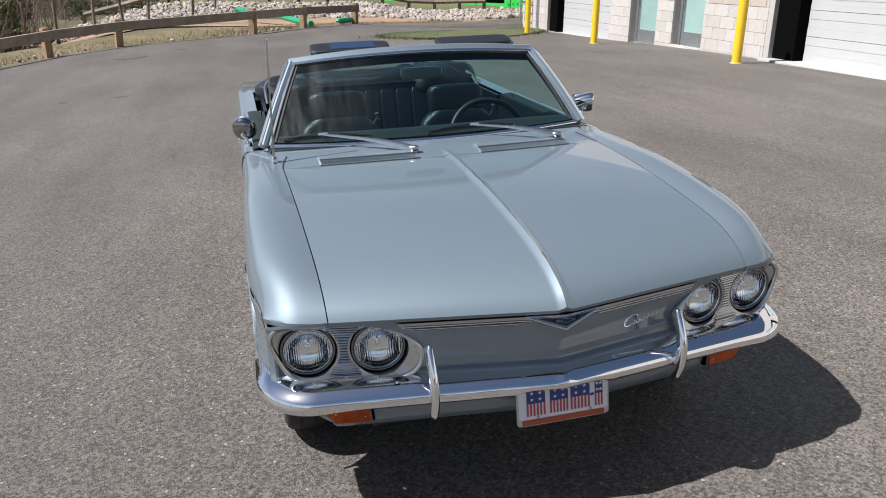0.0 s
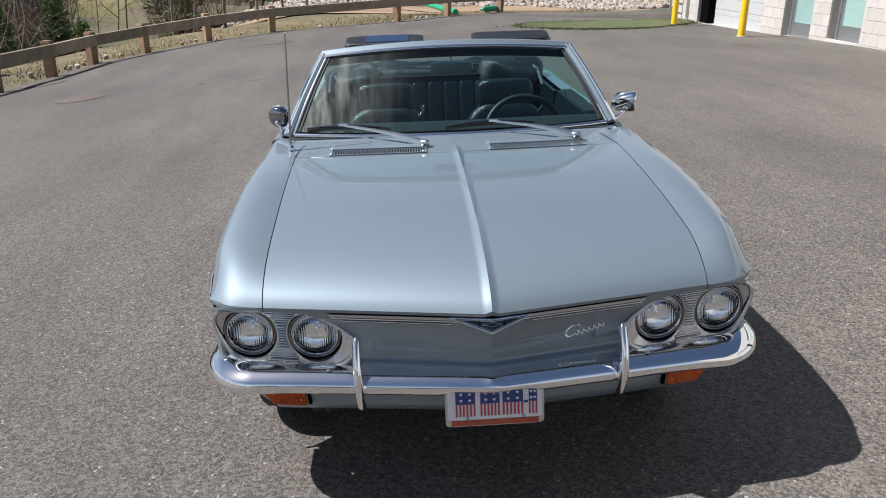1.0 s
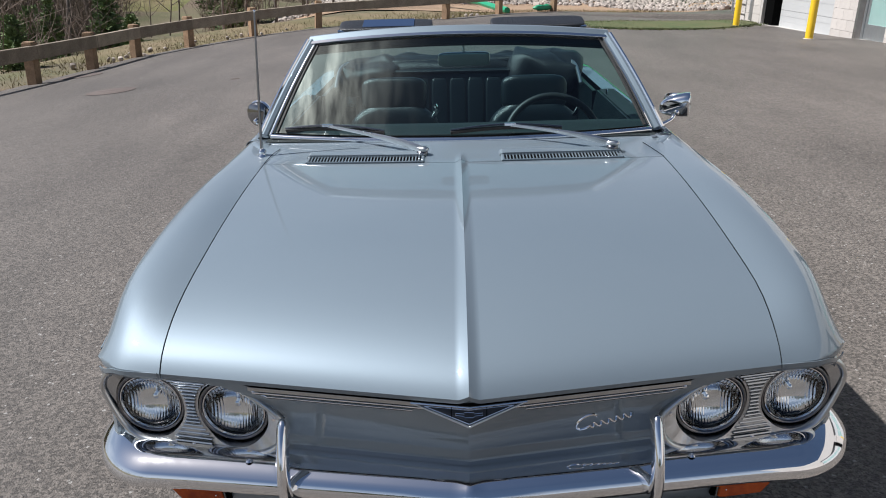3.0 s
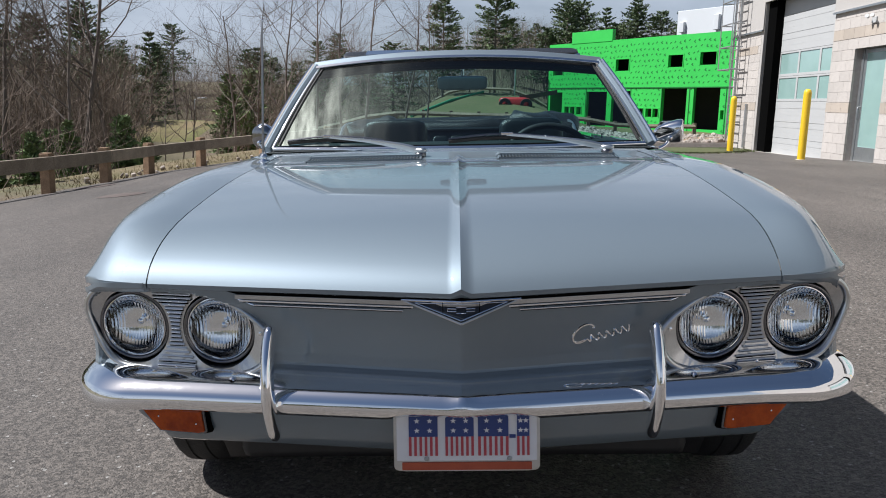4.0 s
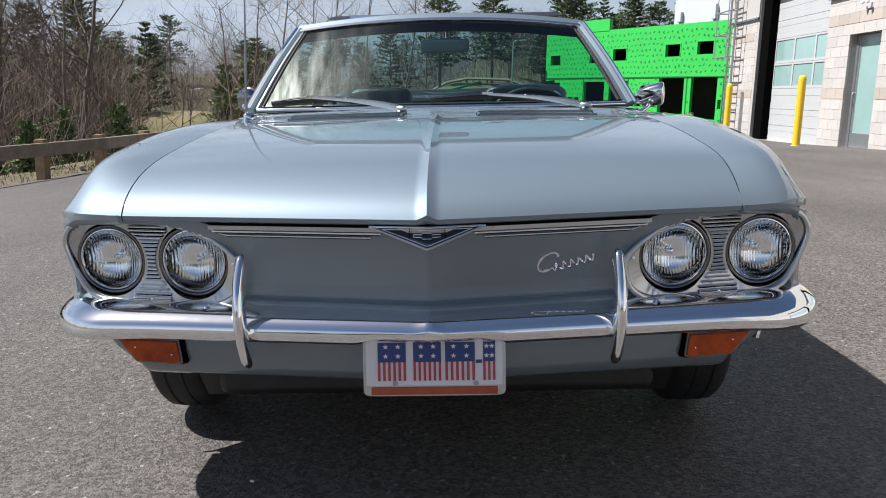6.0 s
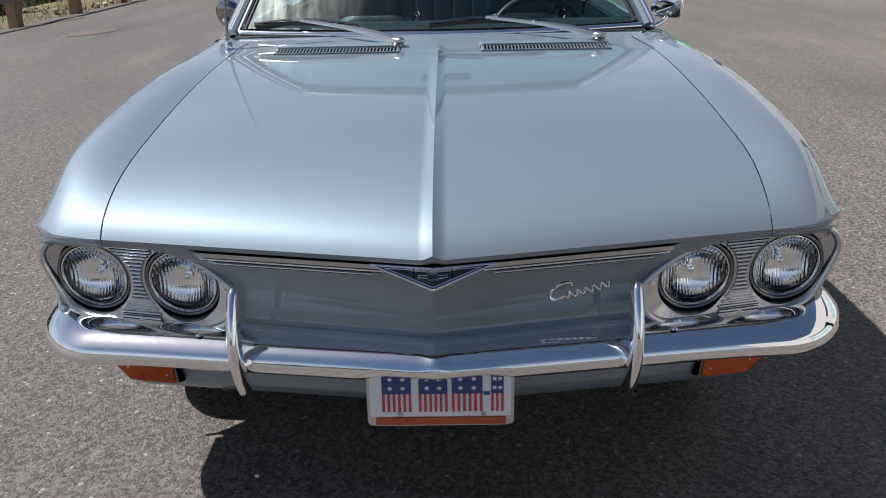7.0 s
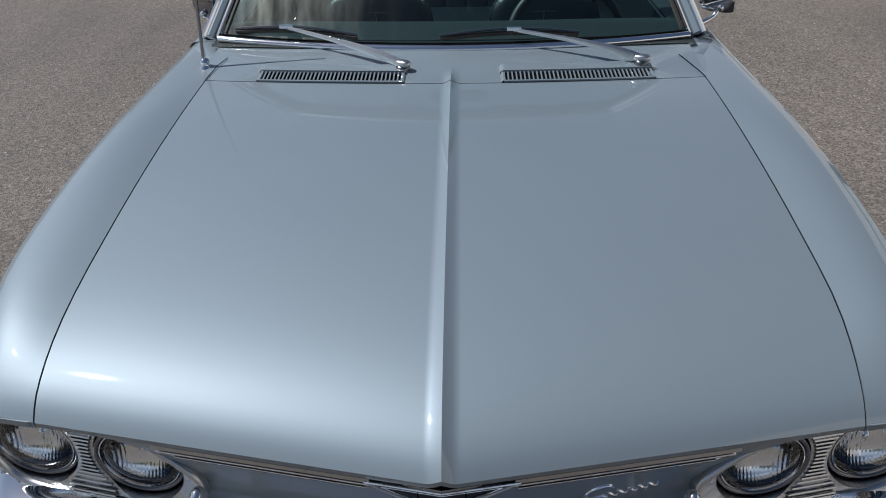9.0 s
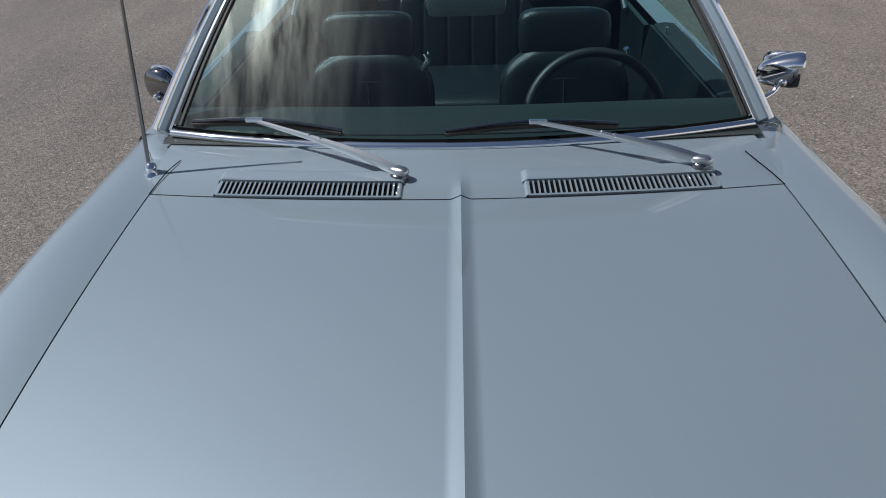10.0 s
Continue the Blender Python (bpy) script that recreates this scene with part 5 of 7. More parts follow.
def bump_section(a):
    low = 0.430 + 0.010 * (1 - ease(0.10, 0.17, a)) - 0.010 * ease(0.6, 0.88, a)
    top = 0.471 + 0.006 * max(0.0, 1 - a / 0.03) - 0.004 * ease(0.6, 0.9, a)
    deep = 0.075 + 0.012 * ease(0.5, 0.7, a)
    mid = 1 - ease(0.40, 0.44, a)
    up = 0.030
    if mid > 0:
        # between the guards the shelf runs back to meet the panel's flared foot
        deep = lerp(deep, lip(a) + 0.0405 - bump_y(a), mid)
        up = lerp(up, 0.4985 - top, mid)
    return [(-deep, top + up), (-lerp(0.050, deep * 0.70, mid), top + up * lerp(0.9, 0.74, mid)), (-lerp(0.024, 0.015, mid), top + up * lerp(0.5, 0.38, mid)), (-0.007, top + 0.002), (0.0, top - 0.006), (0.004, (low + top) / 2), (0.001, low + 0.008), (-0.006, low), (-0.03, low - 0.004),
            (-0.03, low + 0.004), (-0.012, low + 0.012), (-0.012, top - 0.010), (-0.03, top - 0.004), (-deep, top + up - 0.008)]


bump = Shape()
fr = bump_frames()
nsec = 14
for x, y, nn in fr:
    far_x = x + (0.010 * ease(0.42, 0.85, x))
    for fo, z in bump_section(abs(x)):
        bump.v.append((far_x + nn.x * fo, y + nn.y * fo, z))
for i in range(len(fr) - 1):
    for k in range(nsec):
        k2 = (k + 1) % nsec
        bump.f.append((i * nsec + k, i * nsec + k2, (i + 1) * nsec + k2, (i + 1) * nsec + k))
bump.f.append(tuple(range(nsec)))
bump.f.append(tuple((len(fr) - 1) * nsec + k for k in range(nsec)))
bm_ob = part("front_bumper", bump, CHROME, car, "polished chrome front bumper with two upright guards", angle=50)
for sx in (-1, 1):
    pts = curve([(sx * 0.402, 0.062, 0.372), (sx * 0.403, 0.040, 0.41), (sx * 0.404, 0.022, 0.455), (sx * 0.405, 0.020, 0.50), (sx * 0.406, 0.036, 0.55), (sx * 0.406, 0.066, 0.598), (sx * 0.406, 0.082, 0.608)], 18)
    gd = Shape()
    sec = [(0.014 * math.cos(t), 0.022 * math.sin(t)) for t in [2 * math.pi * k / 14 for k in range(14)]]
    frs = []
    for i, p in enumerate(pts):
        d = (pts[min(i + 1, len(pts) - 1)] - pts[max(i - 1, 0)]).normalized()
        e = 0.45 if i in (0, len(pts) - 1) else (0.8 if i in (1, len(pts) - 2) else 1.0)
        frs.append((p, Vector((1, 0, 0)) * e, Vector((1, 0, 0)).cross(d) * e))
    part("bumper_guard", gd.sweep(sec, frs), CHROME, bm_ob, "chrome upright guard", angle=60)
    part("bumper_bolt", Shape().lathe([(0.0002, 0.006), (0.006, 0.0045), (0.009, 0.0)], 14, pose(sx * 0.50, bump_y(0.50) + 0.040, 0.493, -12)), CHROME, bm_ob)


# ---- valance, lamps and plate below the bumper ----
VAL = [(0.455, 0.090), (0.42, 0.080), (0.38, 0.079), (0.35, 0.086), (0.322, 0.099), (0.309, 0.120), (0.308, 0.150)]


def val_pt(u, k):
    a = abs(u)
    x = 0.83 * a if a < 0.9 else 0.747 + 0.10 * math.sin((a - 0.9) / 0.1 * math.pi / 2)
    z, dy = VAL[k]
    y = -0.010 + 0.135 * x + dy + (0.24 * (1 - math.cos((a - 0.9) / 0.1 * math.pi / 2)) if a > 0.9 else 0)
    x -= 0.12 * ease(0.80, 1.0, a) * ease(0.43, 0.31, z)
    z += 0.018 * ease(0.8, 1.0, a) * ease(0.36, 0.31, z)
    return (math.copysign(x, u), y, z)


VAL_U = [i / 30 for i in range(-27, 28)]
VAL_U = [-1, -0.985, -0.97, -0.95, -0.93, -0.915] + VAL_U + [0.915, 0.93, 0.95, 0.97, 0.985, 1]
part("valance", listed(val_pt, VAL_U, range(len(VAL))), PAINT, car, "silver-blue painted valance below the bumper", angle=50, solid=0.003)


def val_y(x, z):
    return -0.010 + 0.135 * abs(x) + along(list(reversed(VAL)), z)


# shade under the bumper, put in as a black strip before the valance
part("bumper_gap", Shape().grid(lambda u, v: (lerp(-0.62, 0.62, u), val_y(lerp(-0.62, 0.62, u), 0.42) - 0.003, lerp(0.440, 0.4235, v)), 40, 2), VOID, car, "black strip for the shade between bumper and valance")
for sx in (-1, 1):
    out = [(0.740, 0.416), (0.582, 0.412), (0.576, 0.353), (0.592, 0.349), (0.692, 0.353)]
    fr_o = [(sx * x, z) for x, z in out]
    cx, cz = sum(x for x, z in out) / 5, sum(z for x, z in out) / 5
    inn = [(sx * lerp(cx, x, 0.91), lerp(cz, z, 0.84)) for x, z in out]
    sig = part("turn_signal", Shape().prism(fr_o, lambda x, z: (x, val_y(x, 0.4) - 0.016, z), lambda x, z: (x, val_y(x, 0.4) + 0.02, z)), RING, car, "amber turn signal in a chrome frame", smooth=False, bevel=0.004)
    part("amber_lens", Shape().prism(inn, lambda x, z: (x, val_y(x, 0.4) - 0.021, z), lambda x, z: (x, val_y(x, 0.4) - 0.012, z)), AMBER, sig, "amber plastic lens", smooth=False, bevel=0.003)
    part("signal_gasket", Shape().prism([(sx * (lerp(cx, x, 1.06) - 0.004), lerp(cz, z, 1.07)) for x, z in out], lambda x, z: (x, val_y(x, 0.4) - 0.006, z), lambda x, z: (x, val_y(x, 0.4) + 0.016, z)), VOID, sig, smooth=False)
    for px, pz in ((0.688, 0.391), (0.600, 0.376)):
        part("screw", Shape().lathe([(0.0002, 0.0015), (0.002, 0.001), (0.0025, -0.002)], 8, pose(sx * px, val_y(px, 0.4) - 0.0215, pz, 90)), CHROME, sig)

PL = pose(0.008, 0.036, 0.381, -8) @ Matrix.Diagonal((1, 1, 0.93, 1))
plate = part("front_plate", Shape().pillow(PL, 0.155, 0.004, 0.077, 0.12, 32, 12), SATIN, car, "white souvenir plate with blue and red blocks in a bright frame", angle=50)
part("plate_sheet", Shape().box(-0.148, 0.148, -0.0065, -0.003, -0.052, 0.072, PL), WHITE_P, plate, bevel=0.001)
part("plate_strip", Shape().box(-0.137, 0.137, -0.0068, -0.003, -0.0735, -0.0555, PL), ORANGE_P, plate, bevel=0.001)
part("plate_bar", Shape().box(-0.078, 0.080, -0.0078, -0.006, 0.060, 0.071, PL), BLACK, plate, smooth=False)
BLK = [(-0.122, -0.061), (-0.045, 0.015), (0.024, 0.088), (0.106, 0.132)]
for x0, x1 in BLK:
    part("plate_block", Shape().box(x0, x1, -0.0082, -0.006, 0.004, 0.050, PL), BLUE_P, plate, smooth=False)
    n = max(3, int((x1 - x0) / 0.0095))
    for i in range(n):
        w0 = (x1 - x0) / (2 * n - 1)
        part("plate_stripe", Shape().box(x0 + 2 * i * w0, x0 + (2 * i + 1) * w0, -0.0082, -0.006, -0.040, 0.004, PL), RED_P, plate, smooth=False)
    for i, (qx, qz) in enumerate(((0.28, 0.040), (0.72, 0.040), (0.28, 0.018), (0.72, 0.018))):
        c = Vector((lerp(x0, x1, qx), 0, qz))
        star = [(c.x + (0.0065 if k % 2 == 0 else 0.0027) * math.sin(k * math.pi / 5), c.z + (0.0065 if k % 2 == 0 else 0.0027) * math.cos(k * math.pi / 5)) for k in range(10)]
        part("plate_star", Shape().prism(star, lambda x, z: PL @ Vector((x, -0.0090, z)), lambda x, z: PL @ Vector((x, -0.0080, z))), WHITE_P, plate, smooth=False)
part("plate_block", Shape().box(0.090, 0.103, -0.0082, -0.006, 0.000, 0.008, PL), BLUE_P, plate, smooth=False)
for x in (-0.085, 0.09):
    for z in (-0.047, 0.066):
        part("plate_bolt", Shape().lathe([(0.0002, 0.004), (0.005, 0.003), (0.006, 0.0)], 10, PL @ pose(x, -0.006, z, 90)), STEEL, plate)

# ---- underside and wheels ----
part("underbody", Shape().box(-0.56, 0.56, 0.30, 4.4, 0.20, 0.40), BLACK, car, "dark underbody", bevel=0.03)
part("front_apron", Shape().grid(lambda u, v: (lerp(-0.60, 0.60, u), 0.26 + 0.10 * v, lerp(0.33, 0.19, v)), 8, 3), BLACK, car, solid=0.004)
for sx in (-1, 1):
    for a in AXLES:
        part("wheel_well", Shape().grid(lambda u, v: (sx * lerp(0.86, 0.58, v), a + 0.37 * math.cos(u * math.pi), 0.30 + 0.37 * math.sin(u * math.pi)), 16, 2), BLACK, car)
        m = pose(sx * 0.752, a, 0.305, 0, 90, 0)
        wh = thing("wheel", "", "")
        wh.parent = car
        prof = [(0.17, -0.075), (0.22, -0.083), (0.265, -0.083), (0.292, -0.074), (0.303, -0.06), (0.306, -0.03), (0.302, -0.028), (0.302, -0.022), (0.306, -0.02), (0.307, 0.0), (0.306, 0.02), (0.302, 0.022), (0.302, 0.028), (0.306, 0.03), (0.303, 0.06), (0.292, 0.074), (0.265, 0.083), (0.22, 0.083), (0.17, 0.075)]
        part("tyre", Shape().lathe(prof, 48, m), RUBBER, wh, "black rubber tyre", angle=50)
        part("rim", Shape().lathe([(0.172, -0.07), (0.16, -0.05), (0.155, 0.0), (0.16, 0.05), (0.172, 0.07)], 32, m), SATIN, wh)
        s = sx
        part("hubcap", Shape().lathe([(0.172, s * 0.070), (0.165, s * 0.080), (0.155, s * 0.076), (0.12, s * 0.050), (0.05, s * 0.045), (0.0002, s * 0.045)], 32, m), SATIN, wh, "wire wheel cover")
        part("hub_cap", Shape().lathe([(0.048, s * 0.045), (0.046, s * 0.110), (0.038, s * 0.122), (0.036, s * 0.150), (0.028, s * 0.158), (0.0002, s * 0.159)], 24, m), CHROME, wh, "protruding chrome hub", angle=40)
        for k in range(28):
            q = 2 * math.pi * k / 28
            part("spoke", Shape().tube([m @ Vector((0.044 * math.cos(q), 0.044 * math.sin(q), s * 0.110)), m @ Vector((0.160 * math.cos(q + 0.22), 0.160 * math.sin(q + 0.22), s * 0.078))], 0.0028, 5, cap=False), CHROME, wh)
        part("arch_trim", Shape().tube([(sx * (flank(a + 0.37 * math.cos(q), 0.30 + 0.37 * math.sin(q)) + 0.004), a + 0.37 * math.cos(q), 0.30 + 0.37 * math.sin(q)) for q in [math.pi * k / 24 for k in range(25)]], 0.006, 6), CHROME, car, "thin chrome lip round the wheel arch")


# ---- windscreen ----
def screen_pt(u, v):
    """u from -1 to 1 across, v from 0 at the base to 1 at the header."""
    a = abs(u)
    x = u * lerp(0.778, 0.612, v)
    y = lerp(1.540 + 0.135 * a * a, 1.868 + 0.060 * a * a, v)
    z = lerp(0.903, 1.262 - 0.034 * a * a, v) + 0.012 * math.sin(v * math.pi)
    return Vector((x, y, z))


screen = part("windscreen", Shape().grid(lambda u, v: screen_pt(2 * u - 1, v), 32, 12), PANE, car, "curved clear windscreen with a faint green tint", angle=80, face=(0, -1, 1))
screen.visible_shadow = False


def bar(pts, section, outn):
    """Carries a section along pts, with its second axis near outn."""
    frs = []
    for i, p in enumerate(pts):
        d = (pts[min(i + 1, len(pts) - 1)] - pts[max(i - 1, 0)]).normalized()
        ea = (Vector(outn) - d * d.dot(Vector(outn))).normalized()
        frs.append((p, d.cross(ea), ea))
    return Shape().sweep(section, frs)


us = [i / 12 for i in range(-12, 13)]
out_n = Vector((0, -0.75, 0.66))
SEC = [(-0.022, -0.012), (0.022, -0.012), (0.024, 0.002), (0.014, 0.011), (-0.014, 0.011), (-0.024, 0.002)]
wf = part("windscreen_frame", bar([screen_pt(u * 1.02, 1.045) for u in us], SEC, out_n), PAINT, car, "silver windscreen frame with chrome edging", angle=50, bevel=0.002)
part("header_trim", bar([screen_pt(u * 1.0, 1.0) + out_n * 0.006 for u in us], [(-0.007, -0.008), (0.007, -0.008), (0.007, 0.006), (-0.007, 0.006)], out_n), CHROME, wf, "chrome header strip", bevel=0.002)
part("header_pad", bar([screen_pt(u * 0.98, 0.985) + Vector((0, 0.025, -0.008)) for u in us], [(-0.036, -0.014), (0.036, -0.014), (0.036, 0.01), (-0.036, 0.01)], out_n), VINYL, wf, "black padded header", bevel=0.006)
part("base_trim", bar([screen_pt(u * 0.965, 0.0) + Vector((0, -0.008, 0.001)) for u in us], [(-0.011, -0.006), (0.010, -0.006), (0.010, 0.002), (0.006, 0.006), (-0.006, 0.005), (-0.011, 0.0)], out_n), CHROME, wf, "bright strip along the glass", angle=60)
part("base_seal", bar([screen_pt(u * 0.95, 0.022) + Vector((0, -0.001, 0)) for u in us], [(-0.004, -0.004), (0.004, -0.004), (0.004, 0.002), (-0.004, 0.002)], out_n), VOID, wf, "black band along the glass")
for sx in (-1, 1):
    pil = [screen_pt(sx * 1.012, v / 10 * 1.05) for v in range(11)]
    on = Vector((sx * 0.55, -0.62, 0.45))
    pl = part("windscreen_pillar", bar(pil, [(-0.021, -0.022), (0.021, -0.022), (0.023, 0.0), (0.012, 0.012), (-0.012, 0.012), (-0.023, 0.0)], on), PAINT, car, "silver windscreen pillar with chrome strip", angle=50, bevel=0.002)
    part("pillar_trim", bar([p + on * 0.012 + Vector((sx * 0.006, 0, 0)) for p in pil], [(-0.007, -0.004), (0.007, -0.004), (0.005, 0.005), (-0.005, 0.005)], on), CHROME, pl, "chrome strip")
    part("pillar_edge", bar([screen_pt(sx * 0.968, v / 10) + Vector((0, -0.003, 0.003)) for v in range(11)], [(-0.006, -0.004), (0.006, -0.004), (0.006, 0.004), (-0.006, 0.004)], on), CHROME, pl)
    part("pillar_seal", bar([screen_pt(sx * 0.945, v / 10) for v in [0.4] + list(range(1, 11))], [(-0.007, -0.004), (0.007, -0.004), (0.007, 0.003), (-0.007, 0.003)], on), RUBBER, pl)
    part("pillar_lining", bar([p + Vector((-sx * 0.012, 0.035, -0.006)) for p in pil[1:]], [(-0.02, -0.018), (0.02, -0.018), (0.02, 0.014), (-0.02, 0.014)], on), VINYL, pl)

# painted feet where the pillars meet the cowl
for sx in (-1, 1):
    part("pillar_foot", Shape().pillow(pose(sx * 0.776, 1.650, 0.858, 0, 0, -sx * 28), 0.050, 0.13, 0.018, 0.8, 24, 12), PAINT, car, angle=60)

# wipers
for x_p, y_p, xe, ends in ((-0.141, 1.393, -0.515, (-0.690, -0.292)), (0.556, 1.428, 0.19, (-0.037, 0.39))):
    def on_glass(x, v, up):
        return screen_pt(x / lerp(0.778, 0.612, v), v) + Vector((0, -0.5, 0.7)) * up
    wip = part("wiper", Shape().lathe([(0.021, -0.016), (0.021, 0.000), (0.017, 0.006), (0.006, 0.009), (0.0002, 0.0095)], 20, pose(x_p, y_p, 0.892, 12)), RING, car, "chrome wiper arm with a black blade, parked on the glass", angle=60)
    tip = on_glass(xe, 0.075, 0.026)
    root = Vector((x_p, y_p, 0.901))
    way = [root.lerp(tip, t) + Vector((0, 0, 0.010 * math.sin(math.pi * t ** 0.7))) for t in [i / 16 for i in range(17)]]
    frs = []
    for i, p in enumerate(way):
        d = (way[min(i + 1, 16)] - way[max(i - 1, 0)]).normalized()
        side = d.cross(Vector((0, -0.4, 0.9))).normalized()
        w = along([(0, 0.0095), (3, 0.0095), (8, 0.0072), (9, 0.0054), (16, 0.0040)], i)
        frs.append((p, side * w, side.cross(d) * along([(0, 0.010), (3, 0.010), (8, 0.006), (16, 0.004)], i)))
    part("wiper_arm", Shape().sweep([(-1, -1), (1, -1), (1, 0.2), (0.7, 0.9), (-0.7, 0.9), (-1, 0.2)], frs), SATIN, wip, "satin chrome wiper arm", angle=35)
    part("arm_cap", Shape().pillow(Matrix.Translation(root) @ pose(0, 0, 0.002, 0, 0, math.degrees(math.atan2(tip.y - y_p, tip.x - x_p))), 0.026, 0.0155, 0.011, 0.8, 20, 10), SATIN, wip, "rounded arm cap", angle=60)
    for t in (0.52, 0.60):
        part("rivet", Shape().pillow(Matrix.Translation(root.lerp(tip, t) + Vector((0, -0.001, 0.016))), 0.004, 0.004, 0.002, 1.0, 8, 6), CHROME, wip)
    xs2 = [lerp(ends[0], ends[1], i / 14) for i in range(15)]
    vs2 = [0.055 + 0.030 * math.sin(math.pi * i / 14) for i in range(15)]
    part("blade_spring", Shape().tube([on_glass(x, v, 0.016 + 0.008 * math.sin(math.pi * i / 14)) for i, (x, v) in enumerate(zip(xs2, vs2))], 0.0042, 6), RING, wip)
    part("blade_rubber", bar([on_glass(x, v - 0.008, 0.009) for x, v in zip(xs2, vs2)], [(-0.004, -0.008), (0.004, -0.008), (0.003, 0.006), (-0.003, 0.006)], (0, -0.6, 0.75)), RUBBER, wip, "black rubber blade")
    part("blade_clip", Shape().box(-0.022, 0.022, -0.006, 0.006, -0.005, 0.006, Matrix.Translation(tip + Vector((0, -0.002, 0.002)))), CHROME, wip, bevel=0.002)

# aerial
ant = part("aerial", Shape().lathe([(0.022, 0.0), (0.022, 0.006), (0.013, 0.014), (0.012, 0.022), (0.015, 0.026), (0.012, 0.034), (0.006, 0.038), (0.005, 0.06), (0.0035, 0.064)], 18, pose(-0.748, 1.478, 0.858, -6, 0, 0)), CHROME, car, "thin chrome aerial on a round base", angle=50)
part("aerial_mast", Shape().tube([(-0.748, 1.474, 0.90), (-0.738, 1.485, 1.15), (-0.728, 1.496, 1.385)], [0.0050, 0.0042, 0.0030], 6), MAST, ant)
part("aerial_tip", Shape().pillow(pose(-0.7275, 1.4965, 1.39), 0.005, 0.005, 0.006, 1.0, 8, 6), CHROME, ant)
part("aerial_pad", Shape().lathe([(0.03, -0.006), (0.028, 0.004), (0.02, 0.006)], 18, pose(-0.748, 1.478, 0.856, -6, 0, 0)), RUBBER, ant)

# door mirrors
for sx, hx, hy, hz in ((-1, -0.868, 1.925, 0.938), (1, 0.934, 1.985, 0.928)):
    turn = -24 if sx < 0 else -18
    m = pose(hx, hy, hz, 8, 0, turn)
    wide = 0.055 if sx < 0 else 0.074
    tall = 0.054 if sx < 0 else 0.052
    if sx < 0:
        mir = part("door_mirror", Shape().pillow(m @ pose(0, 0.012, 0), wide, 0.026, tall, 0.95, 28, 14), BLACK_C, car, "round door mirror with a dark polished shell on a short stalk", angle=80)
        part("mirror_rim", Shape().lathe([(0.047, -0.006), (0.052, 0.0), (0.049, 0.008), (0.045, 0.006)], 28, m @ pose(0, 0.030, 0, -90) @ Matrix.Diagonal((wide / 0.048, tall / 0.048, 1, 1))), CHROME, mir)
        part("mirror_glass", Shape().lathe([(0.0002, 0.0), (0.047, 0.0)], 28, m @ pose(0, 0.036, 0, -90) @ Matrix.Diagonal((wide / 0.050, tall / 0.050, 1, 1))), MIRROR, mir)
    else:
        oval = [(math.copysign(abs(math.cos(q)) ** 0.7, math.cos(q)), math.copysign(abs(math.sin(q)) ** 0.7, math.sin(q))) for q in [2 * math.pi * k / 24 for k in range(24)]]
        steps = [(-0.078, 0.12, -0.010), (-0.074, 0.40, -0.009), (-0.060, 0.60, -0.006), (-0.035, 0.78, -0.003), (0.0, 0.92, 0.002), (0.035, 1.0, 0.006), (0.055, 1.0, 0.008), (0.064, 0.94, 0.009), (0.067, 0.82, 0.009), (0.062, 0.72, 0.009)]
        mir = part("door_mirror", Shape().sweep(oval, [(m @ Vector((0.88 * dx, 0.012, dz)), m.to_3x3() @ Vector((0, 0.042 * k, 0)), m.to_3x3() @ Vector((0, 0, 0.050 * k))) for dx, k, dz in steps]), CHROME, car, "chrome wedge-shaped door mirror on a short stalk", angle=50)
        part("mirror_glass", Shape().pillow(m @ pose(0.004, 0.052, 0.003), 0.058, 0.003, 0.042, 0.5, 28, 8), MIRROR, mir)
    part("mirror_stalk", Shape().tube(curve([(hx, hy, hz - 0.02), (hx - sx * 0.02, hy - 0.015, hz - 0.055), (sx * 0.84, hy - 0.03, 0.842)], 8), [0.012, 0.011, 0.010, 0.010, 0.010, 0.011, 0.013, 0.018, 0.026], 10), CHROME, mir)
    part("mirror_ball", Shape().pillow(Matrix.Translation((hx, hy - 0.022, hz - 0.022)), 0.013, 0.013, 0.013, 1.0, 12, 8), CHROME, mir)

# ---- cabin ----
part("floor_pan", Shape().box(-0.72, 0.72, 1.3, 3.7, 0.25, 0.29), VINYL, car, "black carpet floor")
part("firewall", Shape().box(-0.74, 0.74, 1.36, 1.40, 0.27, 0.84), BLACK, car)


def dash_pt(u, v):
    x = lerp(-0.765, 0.765, u)
    prof = [(1.592, 0.899), (1.68, 0.908), (1.76, 0.920), (1.815, 0.917), (1.845, 0.897), (1.838, 0.855), (1.815, 0.80), (1.80, 0.68)]
    k = v * (len(prof) - 1)
    i = min(int(k), len(prof) - 2)
    y, z = (lerp(prof[i][j], prof[i + 1][j], k - i) for j in (0, 1))
    return (x, y + 0.03 * (2 * u - 1) ** 2 + (-0.055 * (1 - v) * (1 - (2 * u - 1) ** 2)), z - 0.012 * (2 * u - 1) ** 4)


dash = part("dashboard", Shape().grid(dash_pt, 24, 21), DASH, car, "dark padded dashboard", angle=50)
part("dash_seam", Shape().tube([dash_pt(u / 20, 0.10)[:2] + (dash_pt(u / 20, 0.10)[2] + 0.002,) for u in range(3, 18)], 0.003, 6), RUBBER, dash)

WM = pose(0.412, 2.02, 0.776, 65, 0, 0)
sw = part("steering_wheel", Shape().tube([WM @ Vector((0.208 * math.cos(t), 0.208 * math.sin(t), 0)) for t in [2 * math.pi * k / 48 for k in range(50)]], 0.0155, 10, cap=False), BLACK, car, "thin-rimmed black steering wheel", angle=80)
